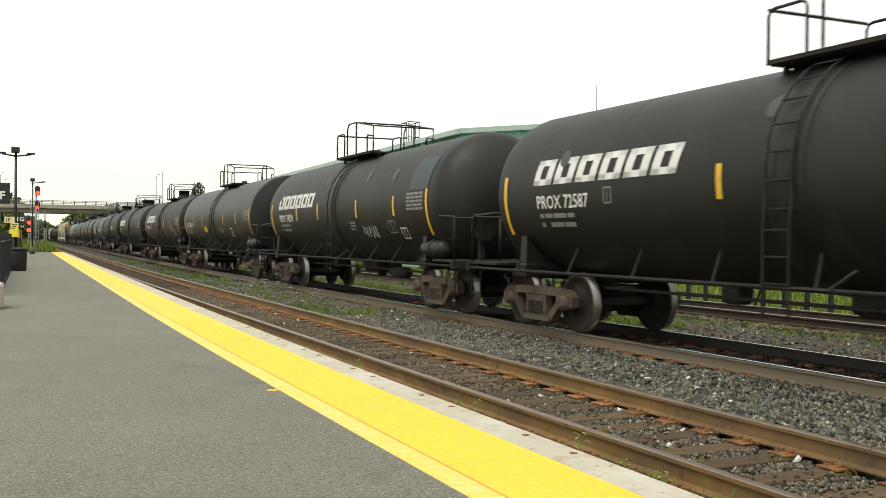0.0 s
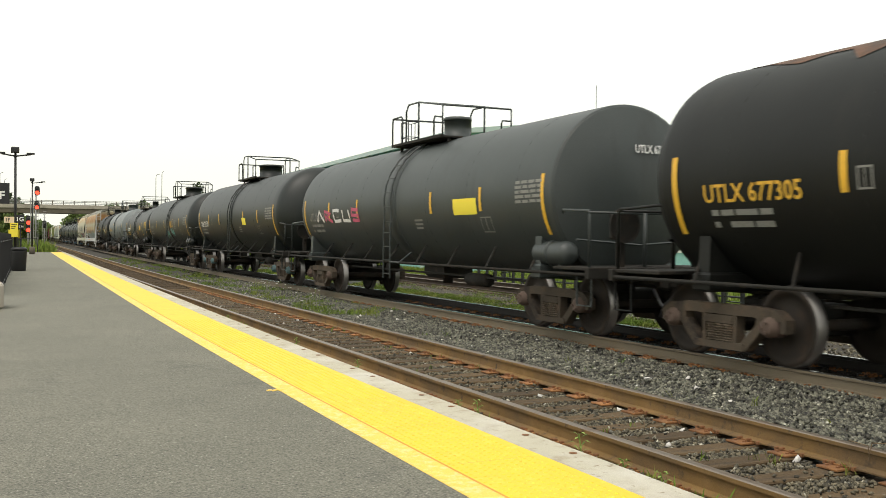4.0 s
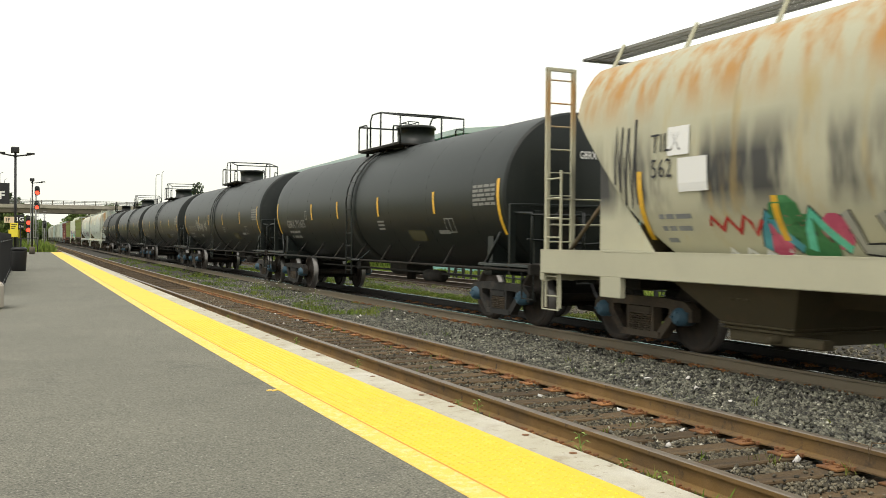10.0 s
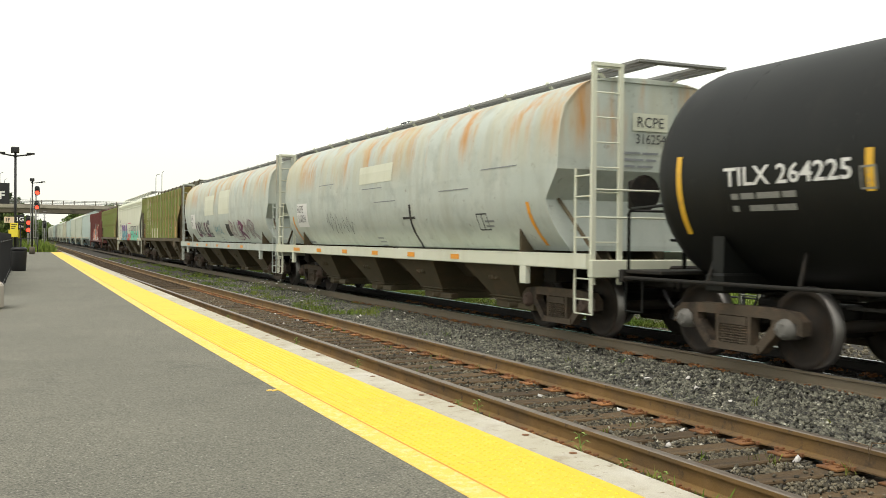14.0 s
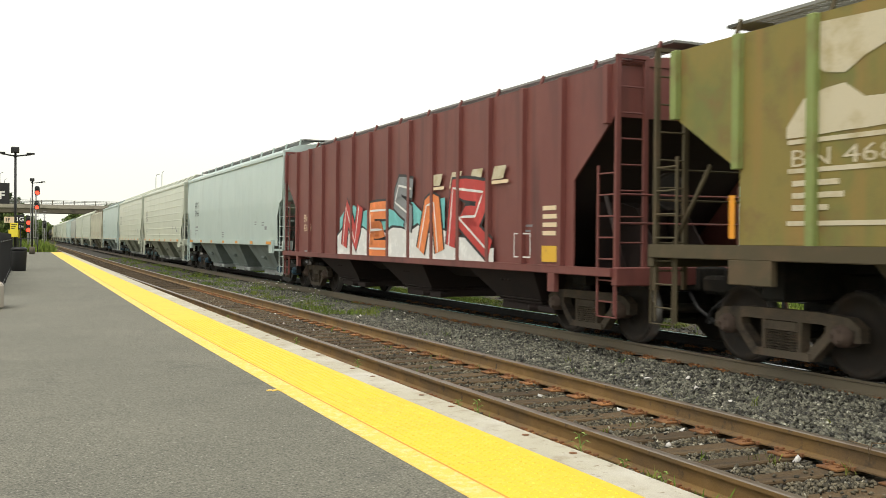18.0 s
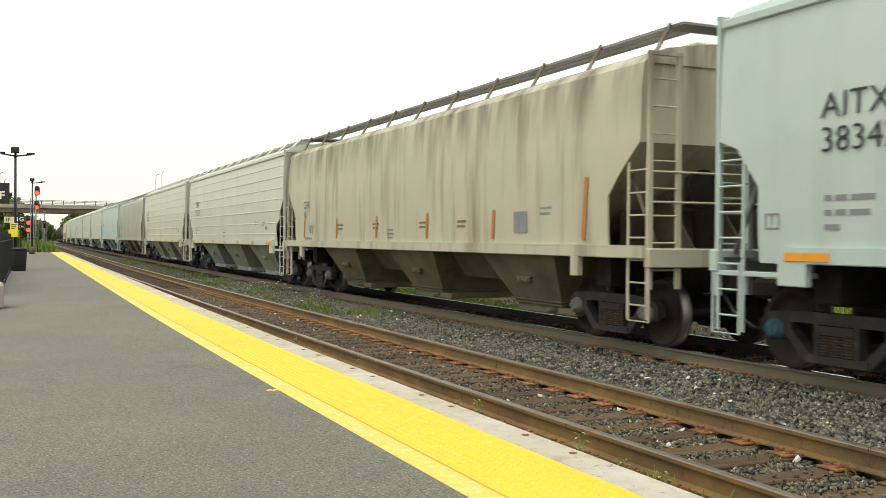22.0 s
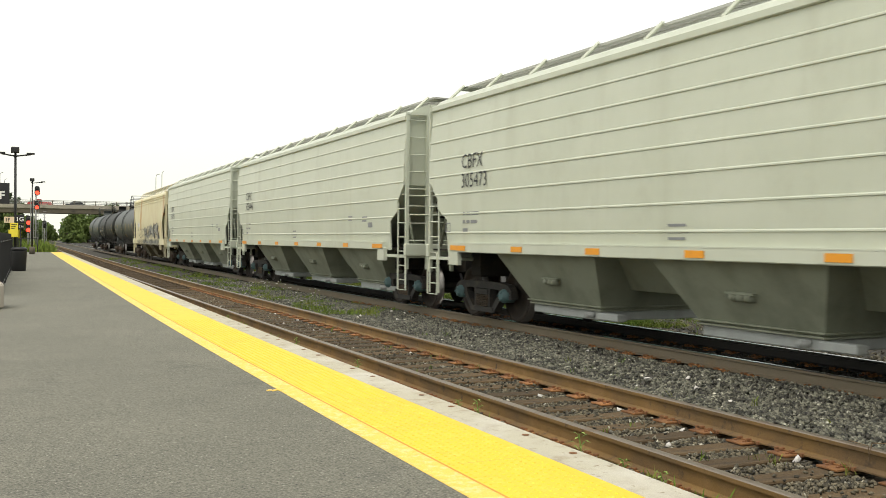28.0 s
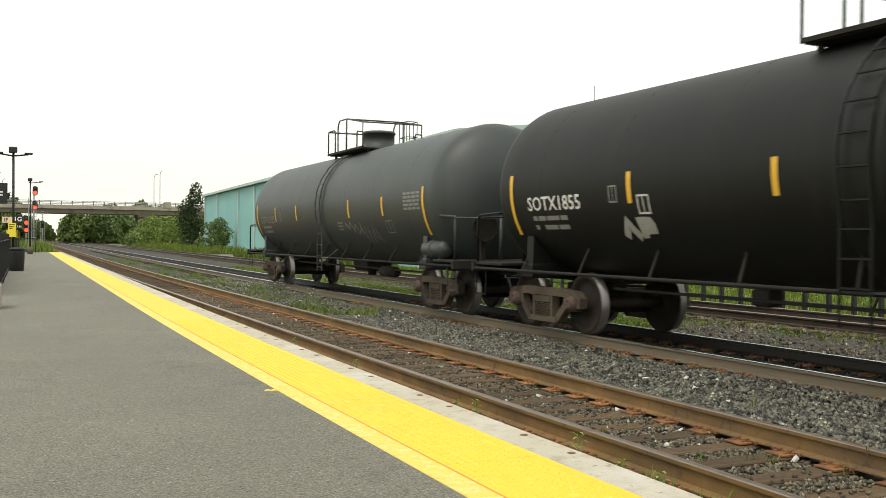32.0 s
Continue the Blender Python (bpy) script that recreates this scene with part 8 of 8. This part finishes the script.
def flat_sign(name, x, y, z, w, h, material, text, tmat, size, label, dx=0.0, dz=0.0):
    s = new(name)
    s.location = (x, y, z)
    tagged(s, label, "sign", "platform signs")
    part("board", Shape().box(-w / 2, w / 2, -0.02, 0.02, -h / 2, h / 2, 0.006), material, s)
    if text:
        vs, fs = glyphs(text, 0.02)
        k = size / 0.69
        wd = max(v[0] for v in vs) * k
        part("writing", Shape().add([(a * k - wd / 2 + dx, -0.026, b * k - size / 2 + dz) for a, b, _ in vs], fs), tmat, s)
    return s


f_sign = flat_sign("zone_sign", 0.06, 27.5, 2.58, 0.50, 0.54, M["sign_black"], "F", M["sign_white"], 0.2, "black hanging sign with white letter F", 0.07, -0.05)
part("sign_pole", Shape().tube([(-0.15, 0.05, 0.2), (-0.15, 0.05, -2.44)], 0.04, 6), M["iron"], f_sign)
def post_for(s, dx, z):
    part("sign_pole", Shape().tube([(dx, 0.045, 0.1), (dx, 0.045, PLAT_Z - z)], 0.025, 6), M["iron"], s)


post_for(flat_sign("platform_sign", 0.85, 42.3, 2.16, 0.34, 0.32, M["sign_black"], "1G", M["sign_white"], 0.17, "black sign with white platform code"), -0.08, 2.16)
post_for(flat_sign("platform_sign", 0.905, 42.5, 1.87, 0.20, 0.21, M["sign_black"], "1H", M["sign_white"], 0.1, "small black sign with white platform code"), -0.02, 1.87)
post_for(flat_sign("notice_sign", 0.465, 42.2, 2.12, 0.37, 0.24, M["sign_cream"], "1F", M["sign_black"], 0.13, "cream notice board with dark letters", -0.06), 0.1, 2.12)
nt_s = flat_sign("notice_sign", 0.645, 42.1, 1.72, 0.29, 0.56, M["sign_yellow"], None, None, 0, "yellow notice board with dark print")
post_for(nt_s, -0.06, 1.72)
for k in range(3):
    part("print_bar", Shape().box(-0.11, 0.1 - 0.04 * k, -0.026, -0.021, 0.2 - 0.08 * k, 0.23 - 0.08 * k), M["iron"], nt_s)
nt_s = flat_sign("notice_sign", 0.68, 42.6, 1.56, 0.48, 0.34, M["sign_yellow"], None, None, 0, "small yellow notice board")
post_for(nt_s, 0.15, 1.56)
bin_o = new("litter_bin")
bin_o.location = (0.79, 40.6, PLAT_Z)
tagged(bin_o, "black litter bin standing on the platform", "litter bin")
part("bin_body", Shape().turn("z", (0, 0, 0), [(0, 0.24), (0.04, 0.26), (0.72, 0.29), (0.78, 0.29), (0.8, 0.26)], 14), M["iron"], bin_o)
part("bin_lid", Shape().turn("z", (0, 0, 0.8), [(0, 0.31), (0.05, 0.31), (0.12, 0.2), (0.12, 0.0)], 14), M["sign_black"], bin_o)
blk = new("concrete_block", Shape().box(-0.75, 0.0, -0.5, 0.5, 0, 0.46, 0.04).mesh("concrete_block", M["bridge"]))
blk.location = (0.13, 19.9, PLAT_Z)
tagged(blk, "pale concrete base block on the platform", "block")
# black picket fence along the back of the platform
pf = new("picket_fence")
tagged(pf, "black metal picket fence along the platform", "fence")
picket_me = Shape().box(-0.012, 0.012, -0.012, 0.012, 0.06, 1.32).mesh("picket", M["iron"])
post_me = Shape().box(-0.035, 0.035, -0.035, 0.035, 0, 1.42, 0.006).mesh("post", M["iron"])
fx = lambda q: 0.06 + (q - 24) * 0.026
q = 24.0
k = 0
while q < 46:
    put("post" if k % 16 == 0 else "picket", post_me if k % 16 == 0 else picket_me, pf, (fx(q), q, PLAT_Z))
    q += 0.13
    k += 1
for z in (0.12, 1.2):
    part("rail_bar", Shape().tube([(fx(24), 24, PLAT_Z + z), (fx(46), 46, PLAT_Z + z)], 0.025, 5), M["iron"], pf)
gl = new("guard_rail")
gl.location = (3.1, 86.5, PLAT_Z)
tagged(gl, "black tubular guard rail at the platform end", "guard rail")
for x in (-1.25, 0.0):
    part("post", Shape().tube([(x, 0, 0), (x, 0, 1.12)], 0.04, 6), M["iron"], gl)
part("top_bar", Shape().tube([(-1.25, 0, 1.12), (0, 0, 1.12)], 0.04, 6), M["iron"], gl)


def signal(x, y, heads, h, label, ladder_on=True, red=True):
    s = new("railway_signal")
    s.location = (x, y, GROUND)
    tagged(s, label, "signal", "railway signals")
    part("mast", Shape().tube([(0, 0, 0), (0, 0, h)], 0.08, 8).box(-0.3, 0.3, -0.3, 0.3, -0.1, 0.35, 0.03), M["steel"], s)
    if ladder_on:
        part("ladder", Shape().tube([(-0.2, -0.35, 0), (-0.2, -0.25, h * 0.8)], 0.025, 5).tube([(0.2, -0.35, 0), (0.2, -0.25, h * 0.8)], 0.025, 5), M["steel"], s)
        rg = Shape()
        for i in range(14):
            rg.tube([(-0.2, -0.3, 0.4 + i * 0.35), (0.2, -0.3, 0.4 + i * 0.35)], 0.018, 4)
        part("rungs", rg, M["steel"], s)
    for dx, z in heads:
        hd = part("signal_head", Shape().prism([(dx + 0.25 * math.cos(t), z + 0.25 * math.sin(t) + (0.22 if math.sin(t) > 0 else -0.22)) for t in [k * 0.3927 for k in range(16)]], "y", -0.12, 0.0), M["sign_black"], s)
        if red:
            part("lens", Shape().turn("y", (dx, -0.14, z - 0.2), [(-0.03, 0.0), (-0.02, 0.17), (0.0, 0.19), (0.05, 0.19)], 14), M["signal_red"], hd)
        part("lens_dark", Shape().turn("y", (dx, -0.13, z + 0.22), [(-0.02, 0.0), (-0.01, 0.11), (0.02, 0.13)], 12), M["g_black"], hd)
        part("hood", Shape().sheet([[(dx + 0.2 * math.cos(t), yy, z - 0.18 + 0.2 * math.sin(t)) for t in [k * 0.3491 for k in range(10)]] for yy in (-0.5, -0.1)]), M["sign_black"], hd)


signal(3.55, 104.0, [(0.12, 6.43), (0.1, 5.0)], 6.9, "tall railway signal showing two red lights")
signal(2.80, 101.0, [(0.0, 3.42), (0.0, 2.72)], 4.0, "low railway signal showing two red lights", False)
signal(5.35, 128.0, [(0.0, 3.4)], 4.6, "distant railway signal facing away from the platform", True, False)
for x, y, h in ((2.95, 100, 5.6),):
    m_ = new("mast_pole", Shape().tube([(0, 0, 0), (0, 0, h)], 0.03, 5).mesh("mast_pole", M["steel"]))
    m_.location = (x, y, GROUND)
    tagged(m_, "thin grey mast beside the signals", "mast")
sb = new("signal_lamp", Shape().tube([(0, 0, 0), (0, 0, 2.6)], 0.05, 6).box(-0.2, 0.25, -0.15, 0.15, 2.2, 2.75, 0.05).mesh("signal_lamp", M["sign_white"]))
sb.location = (24.6, 190, GROUND)
tagged(sb, "small white trackside post", "post")


# ---- road approaches and traffic on the bridge ----
for x0, x1 in ((-460, -60), (120, 560)):
    part("road_embankment", Shape().prism([(-16, 0.0), (-4.2, 8.5 + g0), (4.2, 8.5 + g0), (16, 0.0)], "x", x0, x1), M["field"], br)
    part("approach_road", Shape().box(x0, x1, -4.0, 4.0, 8.4 + g0, 8.55 + g0), M["asphalt"], br)
TRAFFIC = []


def road_vehicle(name, paint, label, category, side, roof, hood, length, x7, speed, lane):
    """Road vehicle from a side outline: bodywork, glazed cabin and four wheels; it faces along x."""
    v = new(name)
    tagged(v, label, category, "traffic on the bridge")
    w = 0.88
    part("body", Shape().prism([(-length / 2, 0.35), (length / 2, 0.35), (length / 2, side * 0.8), (length / 2 - 0.2, side), (-length / 2 + 0.1, side), (-length / 2, side * 0.85)], "y", -w, w), paint, v)
    c0, c1, c2, c3 = hood
    part("cabin", Shape().prism([(c0, side - 0.01), (c3, side - 0.01), (c2, roof), (c1, roof)], "y", -w + 0.06, w - 0.06), paint, v)
    mid = (c1 + c2) / 2
    for y in (-w + 0.05, w - 0.05):
        a, b = sorted((y - 0.012, y + 0.012))
        part("side_window", Shape().prism([(c0 + 0.18, side + 0.04), (mid - 0.05, side + 0.04), (mid - 0.05, roof - 0.1), (c1 + 0.08, roof - 0.1)], "y", a, b), M["car_glass"], v)
        part("side_window", Shape().prism([(mid + 0.05, side + 0.04), (c3 - 0.18, side + 0.04), (c2 - 0.08, roof - 0.1), (mid + 0.05, roof - 0.1)], "y", a, b), M["car_glass"], v)
        for x in (-length * 0.31, length * 0.31):
            wh = part("wheel", Shape().turn("y", (x, y * 0.98, 0.34), [(-0.1, 0.0), (-0.1, 0.3), (-0.08, 0.34), (0.08, 0.34), (0.1, 0.3), (0.1, 0.0)], 16), M["iron"], v)
            part("rim", Shape().turn("y", (x, y * 0.98 + (0.105 if y > 0 else -0.105), 0.34), [(-0.005, 0.0), (-0.005, 0.2), (0.005, 0.2), (0.005, 0.0)], 12), M["steel"], wh)
    TRAFFIC.append((v, x7, speed, lane))


road_vehicle("sport_utility_car", M["car_white"], "white sport utility car driving over the bridge", "car", 1.05, 1.75, (-2.1, -1.8, 0.6, 1.3), 4.7, 19.6 + 14.5 * 7, -14.5, BY + 2.0)
road_vehicle("van", M["car_white"], "white delivery van driving over the bridge", "van", 1.05, 1.85, (-2.4, -2.3, 0.9, 1.7), 5.0, 15.6 - 15.7 * 12, 15.7, BY - 2.0)
road_vehicle("pickup_truck", M["car_red"], "red pickup truck driving over the bridge", "pickup truck", 1.1, 1.8, (-0.6, -0.4, 0.9, 1.6), 5.4, 16.3 + 13.8 * 27.5, -13.8, BY + 2.0)
road_vehicle("car", M["car_dark"], "dark car following over the bridge", "car", 0.9, 1.45, (-1.9, -1.3, 0.5, 1.2), 4.5, 24.3 + 13.8 * 27.5, -13.8, BY + 2.0)


# ---- movement ----
SPEED = 22.3


def motions():
    for car, s in TRAIN:
        rows = []
        for i in range(33):
            y = s - SPEED * i
            a, b = lead(y - 6.5), lead(y + 6.5)
            rows.append((float(i), pose(T2 + (a + b) / 2, y, 0, 0, 0, -math.degrees(math.atan2(b - a, 13.0)))))
        walk(car, rows)
    for v, x0, speed, lane in TRAFFIC:
        walk(v, [(float(i), pose(x0 + speed * i, lane, 8.55, 0, 0, 0 if speed > 0 else 180)) for i in range(0, 33, 4)])
    # rolling wheels: one turn for each axle place, shared by all alike axles
    for q in (-1, 1):
        first = WHEELSETS[q][0]
        step = math.degrees(SPEED / FPS / WHEEL_R)
        walk(first, [(i / FPS, pose(0, q * AXLE, WHEEL_R, (i * step) % 360.0)) for i in range(32 * FPS + 1)])
        keys = first.animation_data
        for w in WHEELSETS[q][1:]:
            w.rotation_mode = "QUATERNION"
            w.animation_data_create()
            w.animation_data.action = keys.action
            w.animation_data.action_slot = keys.action_slot


motions()
